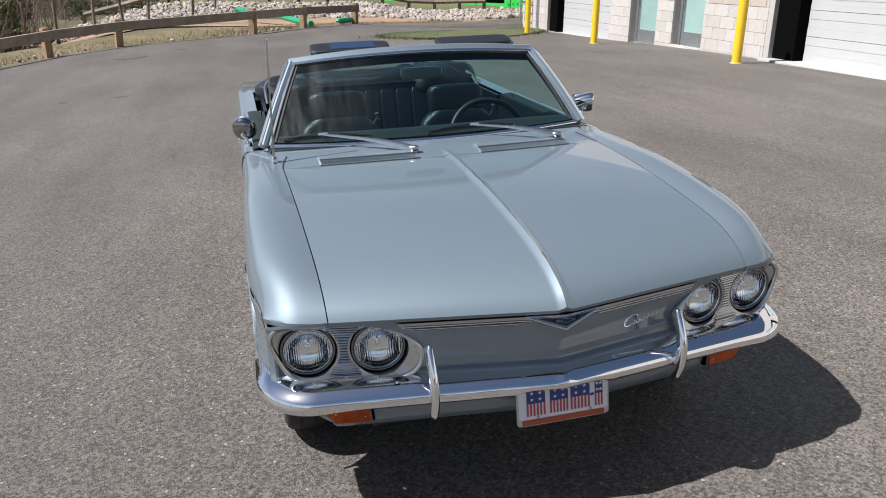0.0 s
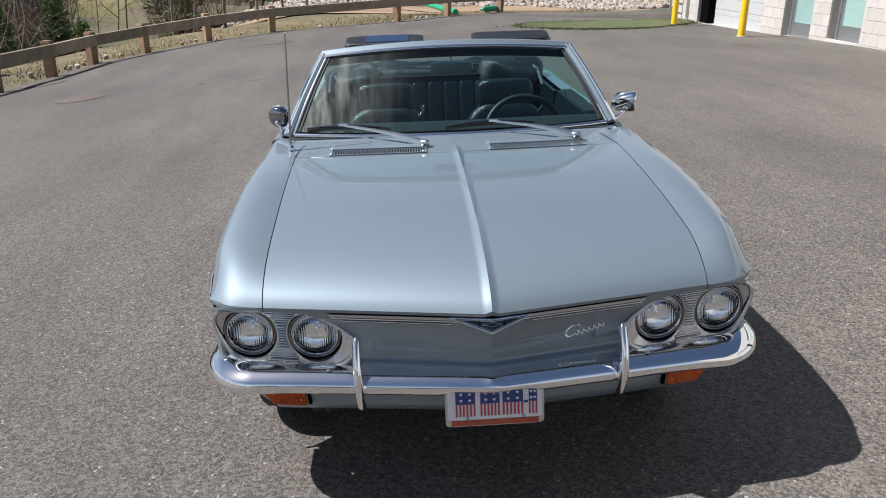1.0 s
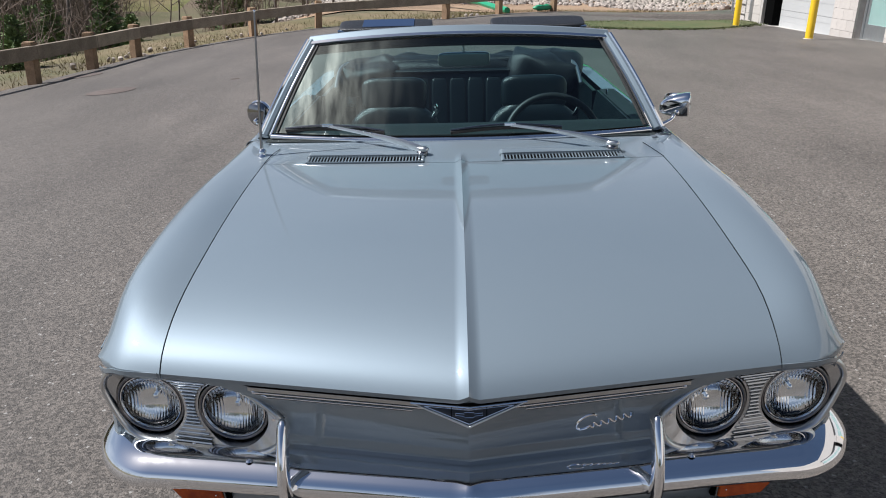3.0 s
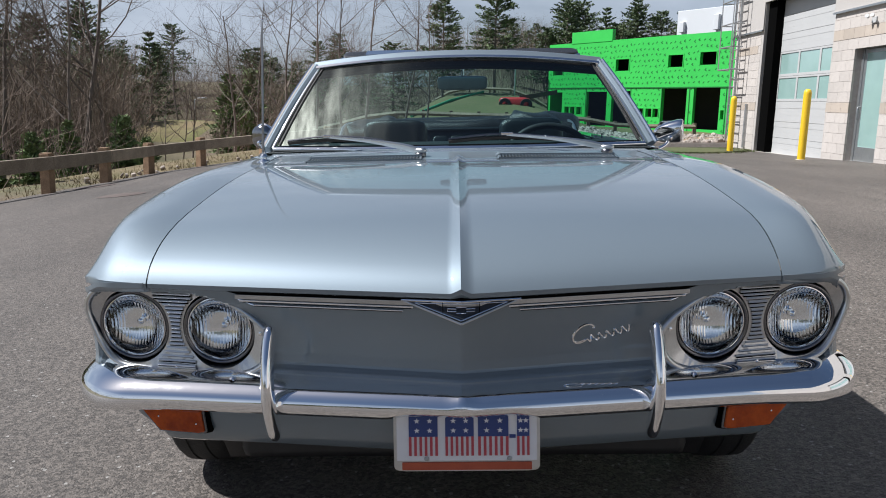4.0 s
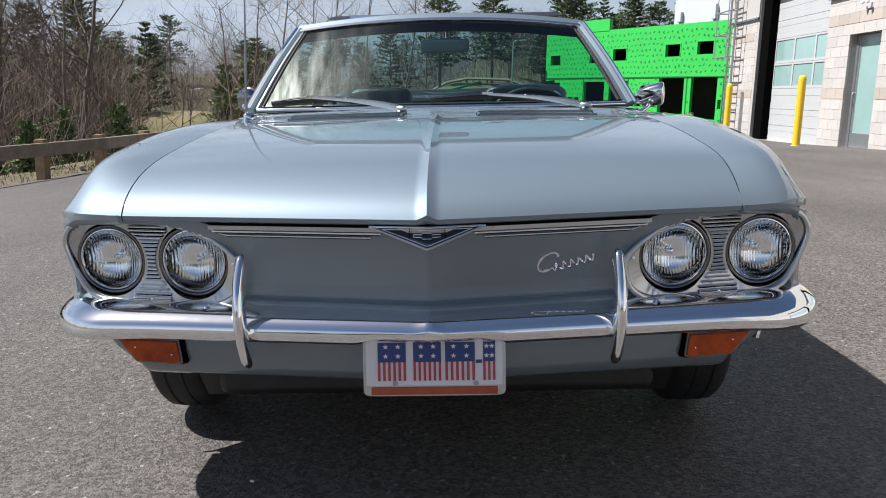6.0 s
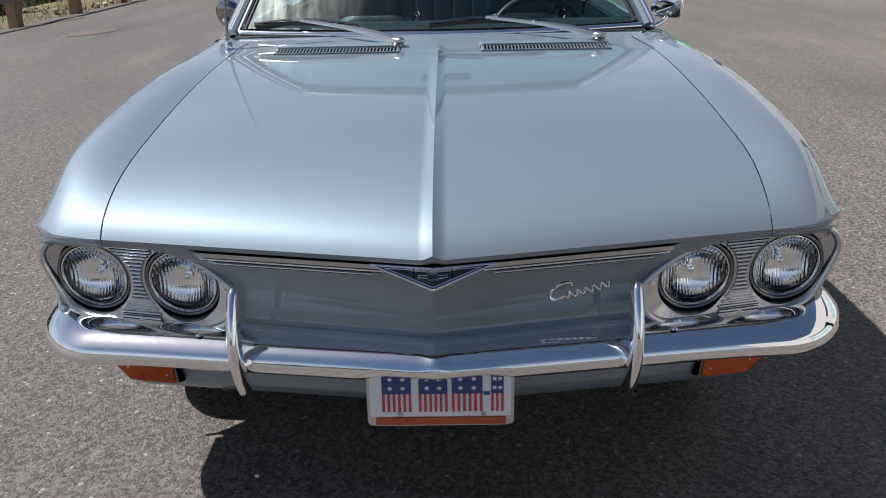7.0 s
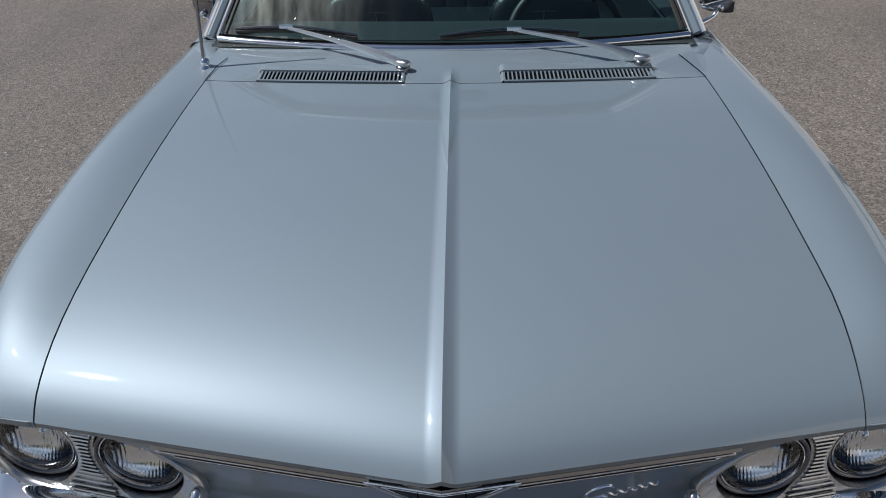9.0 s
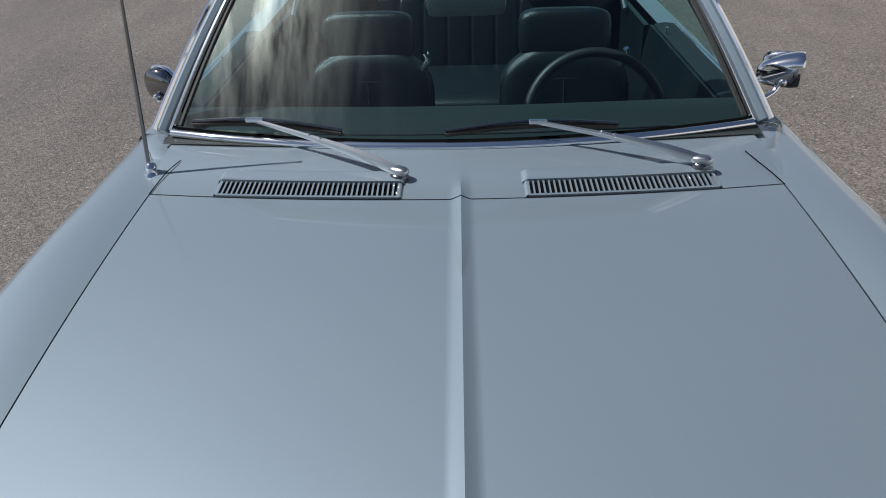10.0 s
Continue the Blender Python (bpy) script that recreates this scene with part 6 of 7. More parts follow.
for t in (0.25, math.pi - 0.25, -math.pi / 2):
    part("wheel_spoke", Shape().tube([WM @ Vector((0.03 * math.cos(t), 0.03 * math.sin(t), -0.04)), WM @ Vector((0.20 * math.cos(t), 0.20 * math.sin(t), 0))], 0.009, 8, flat=0.5), SATIN, sw)
part("wheel_hub", Shape().lathe([(0.05, -0.06), (0.048, -0.03), (0.03, -0.02), (0.0002, -0.018)], 20, WM), BLACK, sw)
part("steering_column", Shape().tube([WM @ Vector((0, 0, -0.05)), WM @ Vector((0, 0, -0.36))], 0.03, 12), BLACK, sw)
part("horn_ring", Shape().tube([WM @ Vector((0.11 * math.cos(t), 0.11 * math.sin(t), -0.02)) for t in [math.pi + math.pi * k / 20 for k in range(21)]], 0.004, 6), CHROME, sw)

imr = part("rear_view_mirror", Shape().pillow(pose(0.022, 1.905, 1.158, 6, 0, 4), 0.108, 0.013, 0.029, 0.35, 28, 12), SATIN, car, "rear-view mirror hung from the windscreen header", angle=60)
part("mirror_face", Shape().pillow(pose(0.022, 1.916, 1.158, 6, 0, 4), 0.103, 0.003, 0.026, 0.35, 28, 8), MIRROR, imr)
part("mirror_stem", Shape().tube([(0.022, 1.905, 1.18), (0.02, 1.885, 1.215), (0.018, 1.885, 1.265)], [0.006, 0.006, 0.008], 8), CHROME, imr)
part("stem_plate", Shape().pillow(pose(0.016, 1.880, 1.248, 40), 0.036, 0.006, 0.022, 0.7, 16, 8), VINYL, imr)
for sx, xc in ((-1, -0.305), (1, 0.335)):
    vis = part("sun_visor", Shape().pillow(pose(xc, 2.035, 1.284, -76, 0, 0), 0.198, 0.013, 0.062, 0.3, 32, 12), VINYL2, car, "black sun visor swung up over the header", angle=60)
    if sx < 0:
        part("visor_mirror", Shape().box(-0.108, 0.108, -0.0165, -0.012, -0.046, 0.046, pose(xc + 0.012, 2.035, 1.284, -76, 0, 0)), mat("vanity_mirror", (0.62, 0.68, 0.82), 0.08, 1.0), vis, "vanity mirror")
    part("visor_rod", Shape().tube([(xc - 0.2, 1.985, 1.272), (xc + 0.2, 1.985, 1.272)], 0.006, 8), CHROME, vis)


def bucket_seat(xc, y, name="bucket_seat"):
    s = part(name, Shape().pillow(pose(xc, y - 0.30, 0.47, 8), 0.25, 0.27, 0.085, 0.42), VINYL, car, "black vinyl bucket seat with a high headrest", angle=80)

    def back(u, v):
        """Back cushion: full at the waist, drawn in at rounded shoulders."""
        q = 2 * math.pi * u
        half = 0.232 * (1 - 0.30 * ease(0.62, 1.0, v) ** 2) * math.sqrt(max(0.0, 1 - max(0.0, (v - 0.80) / 0.2) ** 2.4)) ** 0.8
        th = 0.075 * math.sqrt(max(0.0, 1 - max(0.0, (v - 0.84) / 0.16) ** 2))
        c, d = math.cos(q), math.sin(q)
        x = half * math.copysign(abs(c) ** 0.45, c)
        return pose(xc, y, 0.635, -12) @ Vector((x, th * math.copysign(abs(d) ** 0.6, d) - 0.012 * (abs(x) / 0.2) ** 2, lerp(-0.265, 0.245, v)))
    part("seat_back", Shape().grid(back, 40, 28, loop=True), VINYL, s, angle=80)
    part("back_panel", Shape().pillow(pose(xc, y - 0.060, 0.615, -12), 0.125, 0.020, 0.165, 0.30, 32, 16), VINYL2, s, angle=80)
    part("headrest", Shape().pillow(pose(xc, y + 0.048, 0.902, -9), 0.165, 0.060, 0.088, 0.42, 36, 18), VINYL, s, "broad padded headrest", angle=80)
    pm = pose(xc, y - 0.079, 0.615, -12)
    ringp = [pm @ Vector((0.122 * math.copysign(abs(math.cos(t)) ** 0.35, math.cos(t)), 0, 0.150 * math.copysign(abs(math.sin(t)) ** 0.35, math.sin(t)))) for t in [2 * math.pi * k / 40 for k in range(42)]]
    part("seat_piping", Shape().tube(ringp, 0.0035, 6, cap=False), RUBBER, s)
    part("seat_seam", Shape().tube([pm @ Vector((-0.005, -0.003, -0.15)), pm @ Vector((-0.005, -0.003, 0.145))], 0.0018, 6), SATIN, s)
    for k in (-1, 1):
        edge = [Vector(back(0.0 if k > 0 else 0.5, v)) + Vector((0, -0.030, 0)) for v in (0.05, 0.3, 0.55, 0.7, 0.8, 0.88, 0.94)]
        part("edge_piping", Shape().tube(edge, 0.0035, 6), VINYL2, s)
    part("seat_lever", Shape().tube(curve([(xc + 0.195, y - 0.03, 0.80), (xc + 0.215, y - 0.05, 0.84), (xc + 0.205, y - 0.06, 0.87)], 6), 0.011, 8), CHROME, s, "chrome seat lever")


bucket_seat(-0.325, 2.54)
bucket_seat(0.380, 2.54)
rs = part("rear_seat", Shape().pillow(pose(0, 3.12, 0.48, 6), 0.60, 0.24, 0.10, 0.35), VINYL, car, "black vinyl rear bench seat with stitched panels", angle=80)
part("bench_back", Shape().pillow(pose(0, 3.36, 0.70, -16), 0.62, 0.075, 0.22, 0.3, 40, 18), VINYL, rs, angle=80)
for i in range(-5, 6):
    part("bench_rib", Shape().pillow(pose(i * 0.108, 3.296, 0.715, -16), 0.050, 0.016, 0.17, 0.35, 20, 10), VINYL, rs, angle=80)
part("bench_bar", Shape().box(-0.56, 0.56, 3.33, 3.35, 0.905, 0.915), VINYL2, rs)
# folded soft roof heaped behind the rear bench
top = part("folded_roof", Shape().pillow(pose(0, 3.62, 0.86, 0), 0.72, 0.24, 0.105, 0.45, 64, 24, wob=0.035, seed=3), VINYL2, car, "folded black vinyl roof heaped behind the rear seat", angle=80)
part("roof_fold", Shape().pillow(pose(0.54, 3.46, 0.90, 6, 10, -12), 0.22, 0.20, 0.10, 0.5, 40, 20, wob=0.04, seed=8), VINYL2, top, angle=80)
part("roof_fold", Shape().pillow(pose(-0.55, 3.46, 0.885, 6, -8, 12), 0.20, 0.18, 0.085, 0.5, 40, 20, wob=0.04, seed=12), VINYL2, top, angle=80)
part("roof_fold", Shape().pillow(pose(0.02, 3.55, 0.942, 0, 0, 0), 0.58, 0.12, 0.036, 0.5, 48, 16, wob=0.03, seed=15), VINYL2, top, angle=80)
for sx in (-1, 1):
    part("roof_bow", Shape().tube(curve([(sx * 0.70, 3.10, 0.86), (sx * 0.70, 3.28, 0.93), (sx * 0.68, 3.40, 0.955), (sx * 0.66, 3.5, 0.95)], 10), 0.011, 8), SATIN, top, "bright roof hinge")
    part("quarter_lining", Shape().grid(lambda u, v: (sx * 0.735, lerp(2.8, 3.6, u), lerp(0.87, 0.35, v)), 4, 4), VINYL, car, solid=0.02)
part("parcel_shelf", Shape().box(-0.77, 0.77, 3.40, 3.64, 0.80, 0.845), VINYL2, car)

# ---- service building: its face stands at x = WALL and runs along y ----
WALL, COURSE = 9.4, 0.25
BASE_Z = -0.55
TOP = 6.6
# openings: first and last y, sill and head
GARAGE = [(18.79, 23.40, -0.27, 4.25), (4.9, 11.75, 0.03, 4.25), (-3.0, 3.6, 0.1, 4.25)]
DOORS = [(16.22, 17.62, -0.15, 2.62), (14.15, 15.45, -0.06, 2.62)]
shell = thing("wall_service_building", "pale concrete block service building with roller doors", "building", kind="structure")


def wall_boxes(y0, y1, z0, z1, holes):
    """Splits a wall face into boxes round its openings."""
    ys = sorted({y0, y1, *[q for h in holes for q in h[:2] if y0 < q < y1]})
    for a, b in zip(ys, ys[1:]):
        hs = sorted((h[2], h[3]) for h in holes if h[0] < (a + b) / 2 < h[1])
        z = z0
        for s, t in hs:
            if s > z:
                yield a, b, z, s
            z = t
        if z < z1:
            yield a, b, z, z1


core = Shape()
for a, b, c, d in wall_boxes(-12, 25.75, BASE_Z, TOP, GARAGE + DOORS):
    core.box(WALL + 0.03, WALL + 0.40, a, b, c, d)
part("wall_core", core, MORTAR, shell, smooth=False)
part("wall_end", Shape().box(WALL + 0.03, WALL + 16, 25.45, 25.75, BASE_Z, TOP), STUCCO, shell, smooth=False)
part("roof_slab", Shape().box(WALL, WALL + 16, -12, 25.75, TOP, TOP + 0.25), STUCCO, shell, smooth=False)
part("wall_back", Shape().box(WALL + 15.7, WALL + 16, -12, 25.45, BASE_Z, TOP), STUCCO, shell, smooth=False)
part("wall_south", Shape().box(WALL, WALL + 16, -12.3, -12, BASE_Z, TOP), STUCCO, shell, smooth=False)
up = Shape()
for a, b, c, d in wall_boxes(-12, 25.75, 3.42, TOP, [(g[0] - 0.0, g[1] + 0.0, g[2], g[3]) for g in GARAGE]):
    up.box(WALL - 0.06, WALL + 0.03, a, b, c, d)
part("upper_render", up, STUCCO, shell, "smooth pale render above the blocks", smooth=False, bevel=0.01)
part("ledge", Shape().box(WALL - 0.09, WALL - 0.055, 11.75, 18.79, 3.40, 3.45).box(WALL - 0.09, WALL - 0.055, 23.40, 25.75, 3.40, 3.45), ALU, shell, smooth=False)
for y0, y1, z0, z1 in GARAGE:
    part("pier_trim", Shape().box(WALL - 0.02, WALL + 0.35, y1 - 0.005, y1 + 0.16, z0 - 0.1, z1 + 0.2), STUCCO, shell, smooth=False, bevel=0.01)
    part("lintel", Shape().box(WALL - 0.02, WALL + 0.35, y0, y1, z1, z1 + 0.2), STUCCO, shell, smooth=False, bevel=0.01)
    part("threshold", Shape().box(WALL - 0.25, WALL + 0.45, y0, y1, z0 - 0.12, z0 + 0.012), KERB, shell, smooth=False, bevel=0.01)

# roller doors
for n, (y0, y1, z0, z1) in enumerate(GARAGE):
    dr = thing("door_%d" % (n + 1), "white sectional roller door with a band of windows and a black side seal", "garage door", kind="structure")
    X = WALL + 0.30
    part("side_seal", Shape().box(X - 0.22, X + 0.02, y1 - 0.62, y1, z0, z1), VOID, dr, "black side seal", smooth=False)
    yr = y1 - 0.64
    cuts = [z0, z0 + 0.48, z0 + 0.96, 1.29, 2.02, 2.74, 3.26, 3.78, z1]
    for k in range(8):
        za, zb = cuts[k], cuts[k + 1] - 0.007
        if k in (3, 4):
            m = int(round((yr - y0) / 1.28))
            for j in range(m):
                ya, yb = y0 + j * (yr - y0) / m, y0 + (j + 1) * (yr - y0) / m
                fr = Shape().box(X, X + 0.05, ya, yb, za, za + 0.07).box(X, X + 0.05, ya, yb, zb - 0.05, zb).box(X, X + 0.05, ya, ya + 0.05, za + 0.07, zb - 0.05).box(X, X + 0.05, yb - 0.05, yb, za + 0.07, zb - 0.05)
                sash = part("window_frame", fr, DOORWHITE, dr, smooth=False)
                part("pane", Shape().box(X + 0.02, X + 0.028, ya + 0.05, yb - 0.05, za + 0.07, zb - 0.05), FROST, sash, "pale green glass pane", smooth=False)
        else:
            sh = Shape()
            for j in range(3):
                sh.box(X + (0.0 if j % 2 == 0 else 0.005), X + 0.05, y0, yr, lerp(za, zb, j / 3) + 0.002, lerp(za, zb, (j + 1) / 3) - 0.002)
            sh.box(X + 0.007, X + 0.05, y0, yr, za, zb)
            part("panel", sh, DOORWHITE, dr, smooth=False)
    part("room_behind", Shape().box(X + 0.1, X + 0.12, y0, y1, z0, z1), DARK_IN, dr, smooth=False)

# glazed entrance doors
for n, (y0, y1, z0, z1) in enumerate(DOORS):
    dr = thing("door_%d" % (n + 4), "aluminium entrance door with a tall green-tinted pane", "door", kind="structure")
    X = WALL + 0.16
    fr = Shape().box(X, X + 0.1, y0, y0 + 0.09, z0, z1).box(X, X + 0.1, y1 - 0.09, y1, z0, z1).box(X, X + 0.1, y0 + 0.09, y1 - 0.09, z1 - 0.12, z1)
    part("door_frame", fr, ALU, dr, smooth=False, bevel=0.004)
    leaf = Shape().box(X + 0.02, X + 0.07, y0 + 0.1, y0 + 0.2, z0 + 0.02, z1 - 0.13).box(X + 0.02, X + 0.07, y1 - 0.2, y1 - 0.1, z0 + 0.02, z1 - 0.13).box(X + 0.02, X + 0.07, y0 + 0.2, y1 - 0.2, z0 + 0.02, z0 + 0.36).box(X + 0.02, X + 0.07, y0 + 0.2, y1 - 0.2, z1 - 0.22, z1 - 0.13)
    lf = part("door_leaf", leaf, ALU, dr, smooth=False, bevel=0.004)
    part("pane", Shape().box(X + 0.035, X + 0.045, y0 + 0.2, y1 - 0.2, z0 + 0.36, z1 - 0.22), FROST, lf, "green-tinted glass", smooth=False)
    part("door_handle", Shape().tube(curve([(X + 0.02, y1 - 0.15, 0.85), (X - 0.04, y1 - 0.15, 0.88), (X - 0.04, y1 - 0.15, 1.12), (X + 0.02, y1 - 0.15, 1.15)], 10), 0.014, 8), STEEL, lf, "steel pull handle")
    part("step", Shape().box(WALL - 0.05, WALL + 0.3, y0, y1, z0 - 0.12, z0 + 0.01), KERB, dr, smooth=False)
    part("room_behind", Shape().box(X + 0.2, X + 0.22, y0, y1, z0, z1), DARK_IN, dr, smooth=False)

# bollards
bol = None
for y in (21.9, 17.05, 11.3, 4.3):
    z = lot_z(8.12, y)
    if bol is None:
        bol = thing("bollard", "yellow plastic-sleeved steel bollard in front of the wall", "bollard", pose(8.12, y, z), group="bollards")
        part("sleeve", Shape().lathe([(0.088, -0.2), (0.088, 1.53), (0.085, 1.57), (0.072, 1.61), (0.045, 1.635), (0.0002, 1.645)], 24, Matrix.Identity(4)), YELLOW, bol, angle=60)
        part("collar", Shape().lathe([(0.0885, 0.0), (0.12, 0.0), (0.115, 0.012), (0.0885, 0.014)], 24, Matrix.Identity(4)), KERB, bol)
    else:
        copy_thing(bol, pose(8.12 + (0.25 if y < 15 else 0), y, z))

# roof ladder near the end of the wall
lad = thing("roof_ladder", "galvanised steel roof ladder fixed to the wall", "ladder")
for y in (24.80, 25.30):
    part("stile", Shape().box(WALL - 0.30, WALL - 0.24, y - 0.03, y + 0.03, 0.0, 6.6), STEEL, lad, smooth=False, bevel=0.004)
for y in (24.50, 25.60):
    part("guard_bar", Shape().tube([(WALL - 0.62, y, 2.3), (WALL - 0.62, y, 6.6)], 0.018, 6), STEEL, lad)
for i in range(21):
    part("rung", Shape().tube([(WALL - 0.27, 24.80, 0.25 + 0.3 * i), (WALL - 0.27, 25.30, 0.25 + 0.3 * i)], 0.018, 6), STEEL, lad)
for i in range(9):
    z = 2.3 + 0.72 * i
    if z > 6.6:
        break
    part("guard_band", Shape().tube([(WALL - 0.25, 24.47, z), (WALL - 0.62, 24.50, z), (WALL - 0.62, 25.60, z), (WALL - 0.25, 25.63, z)], 0.022, 6), STEEL, lad)
for z in (0.6, 2.0, 3.4, 4.8):
    for y in (24.80, 25.30):
        part("bracket", Shape().box(WALL - 0.27, WALL + 0.02, y - 0.02, y + 0.02, z - 0.03, z + 0.03), STEEL, lad, smooth=False)
dp = part("downpipe", Shape().box(WALL - 0.10, WALL - 0.0, 24.15, 24.25, -0.2, 1.2), STEEL, None, "short galvanised downpipe on the wall", smooth=False, bevel=0.01)
tagged(dp, category="downpipe")
sp_l = thing("wall_floodlight", "small white twin floodlight over the entrance doors", "floodlight")
part("bracket", Shape().box(WALL - 0.06, WALL + 0.03, 16.75, 16.95, 3.02, 3.16), DOORWHITE, sp_l, smooth=False, bevel=0.01)
for y in (16.74, 16.96):
    part("lamp_head", Shape().lathe([(0.0002, 0.0), (0.035, 0.0), (0.045, 0.08), (0.0002, 0.08)], 14, pose(WALL - 0.14, y, 3.16, 40, -70, 0)), DOORWHITE, sp_l, angle=50)

# ---- house-wrap building site beyond the road ----
site = thing("building_site", "two-storey building shell wrapped in bright green sheathing with open window holes", "building")
GL, GR = Vector((7.0, 60.0, 0)), Vector((19.6, 40.0, 0))
gdir = (GR - GL).normalized()
GM = Matrix.Translation(GL) @ Matrix.Rotation(math.atan2(gdir.y, gdir.x), 4, "Z")
glen = (GR - GL).length
# along the face: start, end, sill, head
HOLES = [(0.58, 1.70, 3.22, 3.94), (4.97, 6.14, 3.30, 4.08), (7.34, 8.60, 3.40, 4.18), (12.10, 13.30, 3.53, 4.28), (14.66, 15.88, 3.60, 4.36), (18.2, 19.4, 3.65, 4.4), (0.3, 1.75, -0.4, 1.95), (4.49, 6.60, -0.4, 2.0), (7.08, 8.92, -0.35, 2.05), (11.75, 13.80, -0.35, 2.2), (14.35, 16.36, -0.3, 2.25), (18.0, 20.0, -0.3, 2.3)] + [(a, b, 0.36, 0.90) for a, b in ((2.1, 2.6), (2.75, 3.25), (3.45, 3.95), (9.12, 9.55), (9.66, 10.18), (10.41, 10.94), (11.04, 11.52), (16.50, 16.75))]
for a, b, c, d in wall_boxes(0, glen, -0.6, 5.50, HOLES):
    part("sheathing", Shape().box(a, b, 0.0, 0.22, c, d, GM), GREEN_S, site, smooth=False)
part("parapet", Shape().box(2.6, 6.85, -0.03, 0.25, 5.45, 6.25, GM), GREEN_S, site, smooth=False)
part("side_wall", Shape().box(0, 0.22, 0.22, 9, -0.6, 5.4, GM), GREEN_S, site, smooth=False)
part("inner_dark", Shape().box(0.3, glen, 3.2, 3.3, -0.6, 5.2, GM), DARK_IN, site, smooth=False)
part("inner_floor", Shape().box(0.3, glen, 0.22, 3.2, 2.45, 2.75, GM), DARK_IN, site, smooth=False)
part("inner_roof", Shape().box(0.3, glen, 0.22, 9, 5.1, 5.3, GM), DARK_IN, site, smooth=False)
part("soffit_strip", Shape().box(0, glen, -0.05, 0.0, 2.24, 2.30, GM), TAPE, site, smooth=False)
marks = Shape()
rm = random.Random(9)
for i in range(60):
    for j in range(16):
        a, c = 0.25 + i * 0.39 + (0.2 if j % 2 else 0) + rm.uniform(-0.06, 0.06), -0.3 + j * 0.36 + rm.uniform(-0.05, 0.05)
        if c > 5.3 or a > glen - 0.2 or any(h[0] - 0.2 < a < h[1] + 0.2 and h[2] - 0.15 < c < h[3] + 0.15 for h in HOLES):
            continue
        marks.box(-0.075, 0.075, -0.012, 0.0, -0.022, 0.022, GM @ pose(a, 0, c, 0, -38 + rm.uniform(-14, 14), 0))
        if rm.random() < 0.5:
            marks.box(-0.05, 0.05, -0.012, 0.0, -0.05, 0.0, GM @ pose(a + 0.05, 0, c - 0.05, 0, 20, 0))
tagged(part("sheathing_mark", marks, TAPE, site, smooth=False), kind="stuff")
part("white_block", Shape().box(8.0, 20.5, 5.0, 11.0, 4.9, 7.7, GM).box(8.4, 8.8, 4.75, 5.0, 6.2, 6.9, GM).box(11.4, 11.8, 4.75, 5.0, 6.2, 7.2, GM), WHITE_W, site, "white-wrapped upper storey", smooth=False, bevel=0.03)
for h in HOLES:
    if h[2] > 3 or h[3] < 1:
        part("hole_trim", Shape().box(h[0] - 0.06, h[1] + 0.06, -0.03, 0.0, h[3], h[3] + 0.06, GM).box(h[0] - 0.06, h[0], -0.03, 0.0, h[2], h[3], GM).box(h[1], h[1] + 0.06, -0.03, 0.0, h[2], h[3], GM), GREEN_S, site, smooth=False)
for a in (0.0, 4.4, 8.9, 11.7, 14.0, 16.8):
    part("batten", Shape().box(a, a + 0.05, -0.03, 0.0, -0.5, 2.3, GM), TAPE, site, smooth=False)
# timber barrier along the top of the stones
sr = thing("site_rail", "plain timber barrier along the top of the stone bank", "barrier")
pts_r = [(-8.1 + 1.55 * i, 42.6 + 0.12 * max(0.0, -4.5 + 1.55 * i - 8.0)) for i in range(15)]
for x, y in pts_r:
    z = land_z(x, y)
    part("post", Shape().box(x - 0.09, x + 0.09, y - 0.09, y + 0.09, z - 0.4, z + 0.72), TIMBER, sr, smooth=False)
for (xa, ya), (xb, yb) in zip(pts_r, pts_r[1:]):
    za, zb = land_z(xa, ya), land_z(xb, yb)
    part("rail", Shape().tube([(xa, ya - 0.1, za + 0.52), (xb, yb - 0.1, zb + 0.52)], 0.12, 4, flat=1.0), TIMBER, sr, smooth=False)
# boom lift by the corner of the shell
lift = thing("boom_lift", "red boom lift parked on the slope beside the green shell", "boom lift")
zl = land_z(4.0, 55) - 0.30
part("body", Shape().pillow(pose(4.1, 55, zl + 0.35, 0, 0, -12), 1.1, 0.7, 0.42, 0.4, 24, 12), REDP, lift, "red engine housing", angle=60)
part("boom", Shape().sweep([(-0.16, -0.16), (0.16, -0.16), (0.16, 0.16), (-0.16, 0.16)], [((4.4, 55, zl + 0.7), (0, 1, 0), (0, 0, 1)), ((7.2, 56, zl + 1.2), (0, 1, 0), (0, 0, 1))]), RUST, lift, "brown boom arm", smooth=False)
for dx in (-0.75, 0.75):
    part("tyre", Shape().lathe([(0.2, -0.15), (0.42, -0.15), (0.45, 0.0), (0.42, 0.15), (0.2, 0.15)], 18, pose(4.1 + dx, 54.3, zl + 0.25, 90)), RUBBER, lift, "black tyre")
part("silt_fence", Shape().tube([(-3.0, 50, land_z(-3.0, 50) + 0.15), (-0.5, 55, land_z(-0.5, 55) + 0.15), (2.0, 60.5, land_z(2.0, 60.5) + 0.15)], 0.10, 6), GREEN_T, None, "green silt sock laid up the grass slope")
tagged(bpy.data.objects["silt_fence"], category="hose")
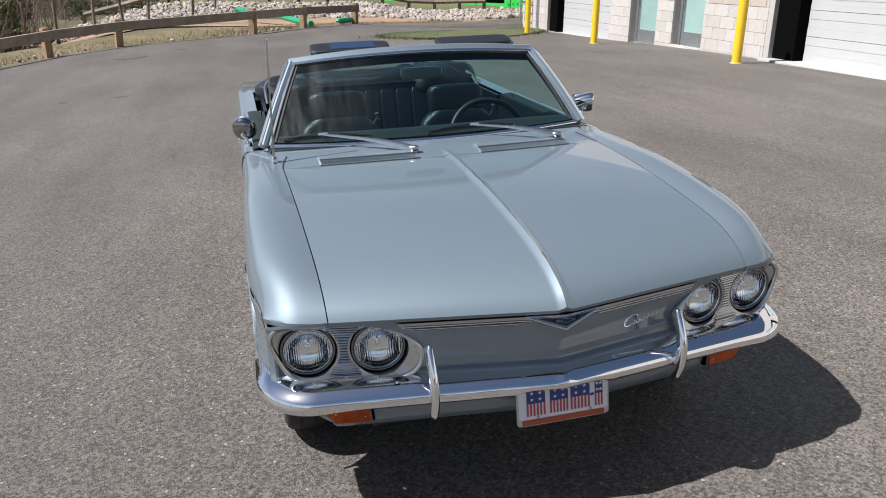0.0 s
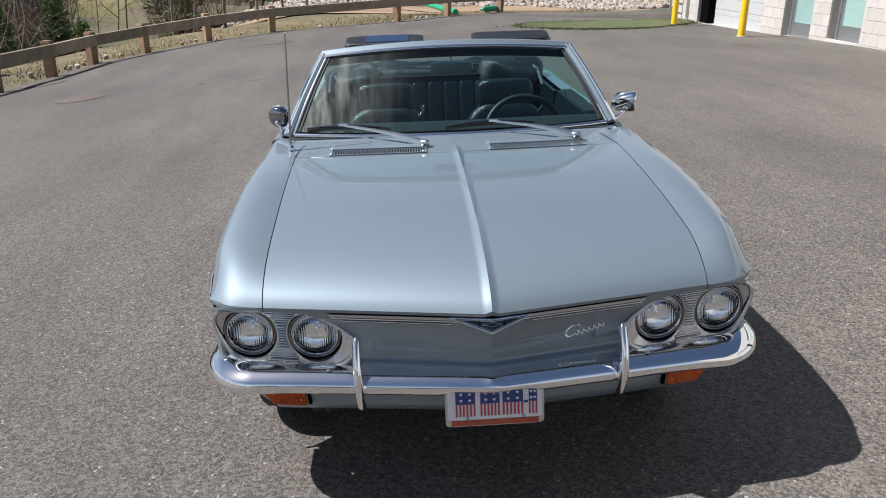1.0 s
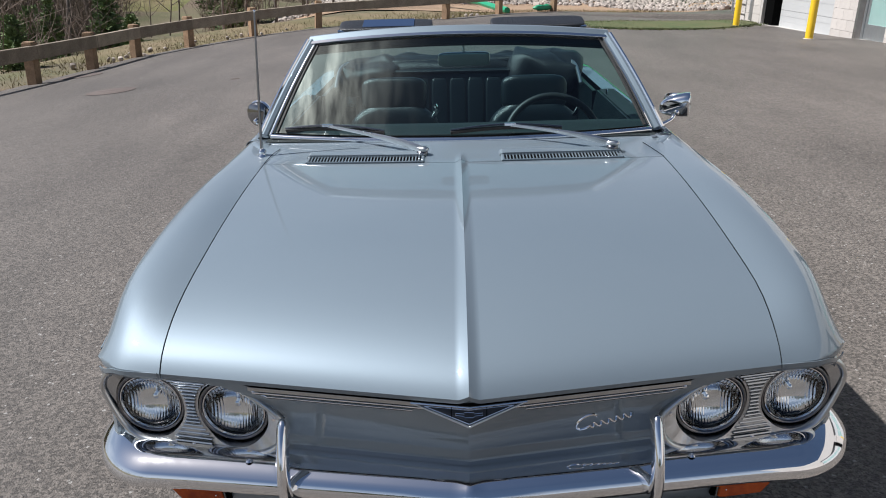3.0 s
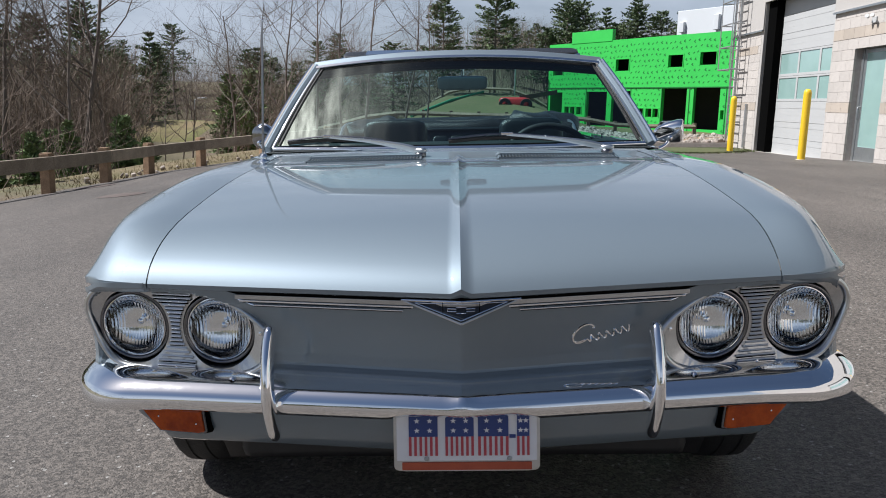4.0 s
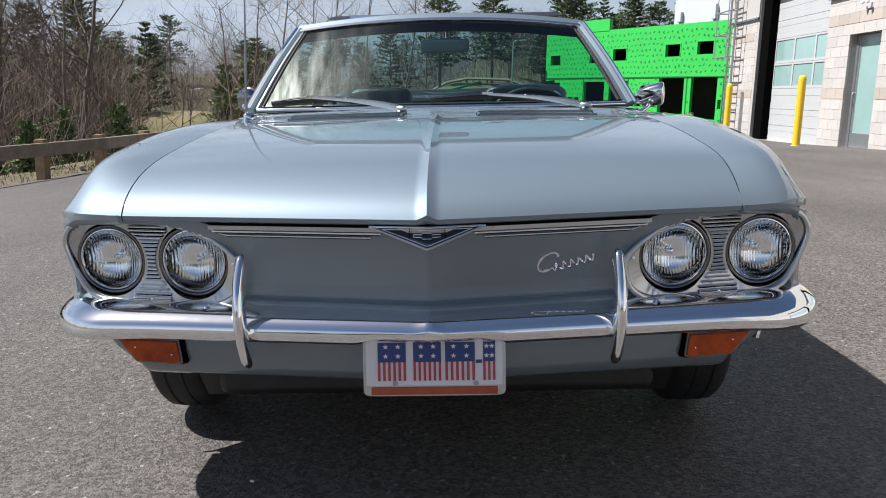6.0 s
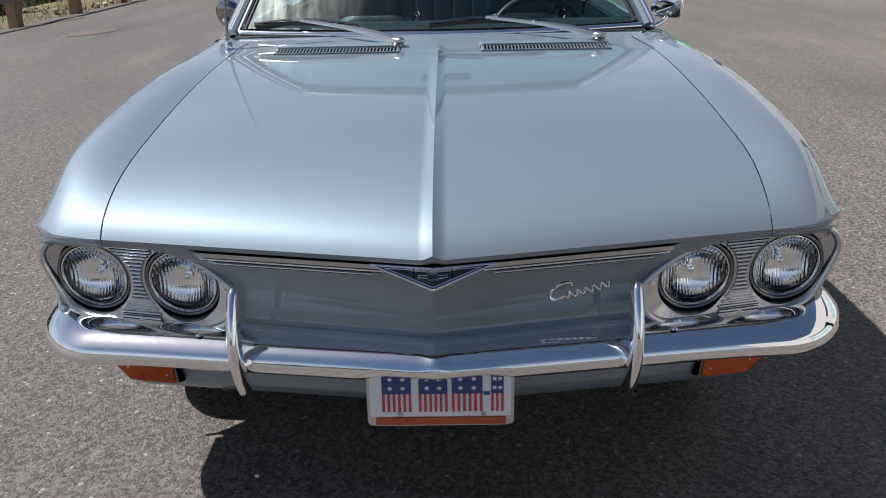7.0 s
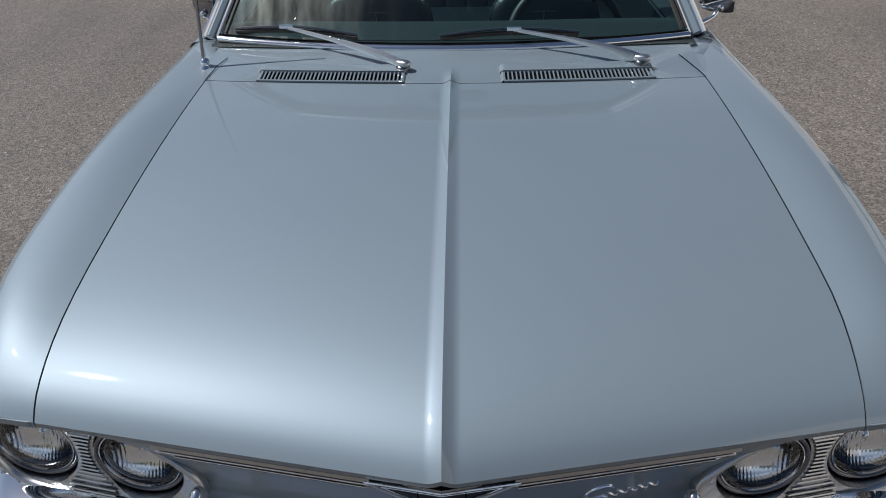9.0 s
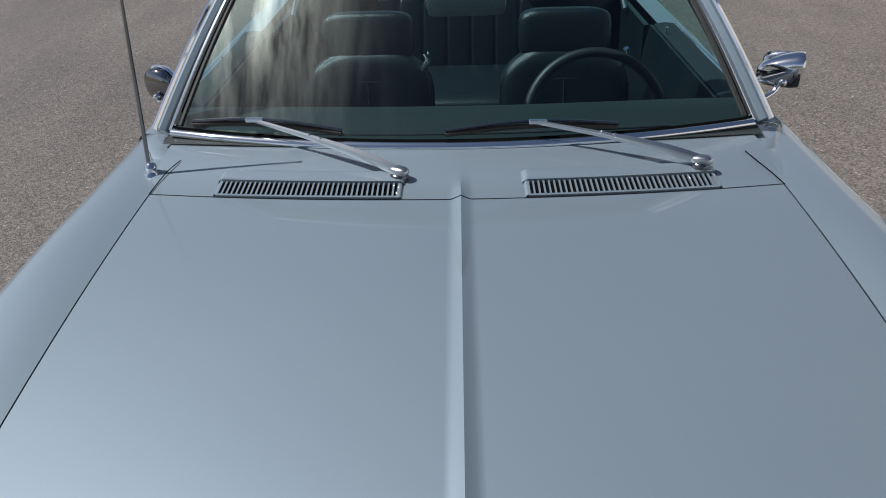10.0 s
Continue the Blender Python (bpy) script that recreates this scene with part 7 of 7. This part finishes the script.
# roadside lamps and the far guard rail
for x, y, z0, h in ((4.42, 60, 1.7, 3.3), (-20.6, 60, -2.0, 2.9)):
    lamp = thing("street_lamp", "grey metal street lamp on a thin pole", "street lamp", group="street lamps")
    part("pole", Shape().tube([(x, y, land_z(x, y) - 0.2), (x, y, z0 + h)], [0.07, 0.045], 8), STEEL, lamp)
    part("lamp_arm", Shape().tube(curve([(x, y, z0 + h - 0.05), (x + 0.25, y, z0 + h + 0.08), (x + 0.6, y, z0 + h + 0.1)], 6), 0.03, 6), STEEL, lamp)
    part("lamp_head", Shape().pillow(pose(x + 0.75, y, z0 + h + 0.09), 0.24, 0.10, 0.05, 0.6, 14, 8), STEEL, lamp)
far = thing("far_guard_rail", "pale timber guard rail along the road above the slope", "fence")
for i in range(15):
    x = -16 + i * 1.7
    y = 65 - 0.1 * x
    z = land_z(x, y)
    part("post", Shape().box(x - 0.07, x + 0.07, y - 0.07, y + 0.07, z - 0.2, z + 0.62), TIMBER, far, smooth=False)
fx = [(-16 + i * 1.7) for i in range(15)]
rl = Shape()
for a, b in zip(fx, fx[1:]):
    rl.tube([(a, 64.9 - 0.1 * a, land_z(a, 65 - 0.1 * a) + 0.45), (b, 64.9 - 0.1 * b, land_z(b, 65 - 0.1 * b) + 0.45)], 0.09, 4, flat=1.3)
part("rail", rl, TIMBER, far, smooth=False)
# green drain pipe and silt sock by the fence's end
gp = part("green_hose", Shape().tube(curve([(-0.6, 34.0, 0.0), (0.0, 33.0, -0.1), (0.9, 31.0, -0.12), (1.25, 30.0, -0.17), (1.6, 28.5, -0.2), (1.9, 27.4, -0.22)], 20), 0.11, 8), GREEN_T, None, "bright green silt sock lying on the bank")
tagged(gp, category="hose")
gp = part("green_sock", Shape().pillow(pose(3.3, 28.6, -0.17, 0, 0, 50), 0.6, 0.16, 0.10, 0.7, 20, 10, wob=0.05), GREEN_T, None, "bright green silt sock heaped at the roadside")
tagged(gp, category="hose")

# ---- blocks of the wall ----
full = Shape().box(-0.02, 0.04, -0.247, 0.247, -0.122, 0.122).mesh("block", BLOCK, False)
tan = Shape().box(-0.028, 0.04, -0.247, 0.247, -0.122, 0.122).mesh("block", BLOCK_TAN, False)
rest = Shape()
count = 0
for row in range(16):
    z = BASE_Z + 0.05 + (row + 0.5) * COURSE
    if z > 3.40:
        break
    start = -12 + (0.25 if row % 2 else 0.0)
    band = row in (6, 13)
    y = start
    while y < 25.7:
        ya, yb = y, min(y + 0.5, 25.75)
        for h in GARAGE + DOORS:
            e0, e1 = h[0], h[1] + (0.16 if h in GARAGE else 0)
            if h[2] - 0.05 < z < h[3]:
                if e0 <= ya and yb <= e1:
                    ya = yb
                elif ya < e0 < yb:
                    yb = e0
                elif ya < e1 < yb:
                    ya = e1
        if yb - ya > 0.03:
            if ya > 9.5 and count < 300 and yb - ya > 0.2:
                b = part("block", tan if band else full, BLOCK, shell)
                b.matrix_basis = pose(WALL, (ya + yb) / 2, z) @ Matrix.Diagonal((1, (yb - ya) / 0.5, 1, 1))
                count += 1
            else:
                rest.box(WALL - 0.02, WALL + 0.04, ya + 0.003, yb - 0.003, z - 0.122, z + 0.122)
        y += 0.5
tagged(part("block_rest", rest, BLOCK, shell, smooth=False), kind="stuff")
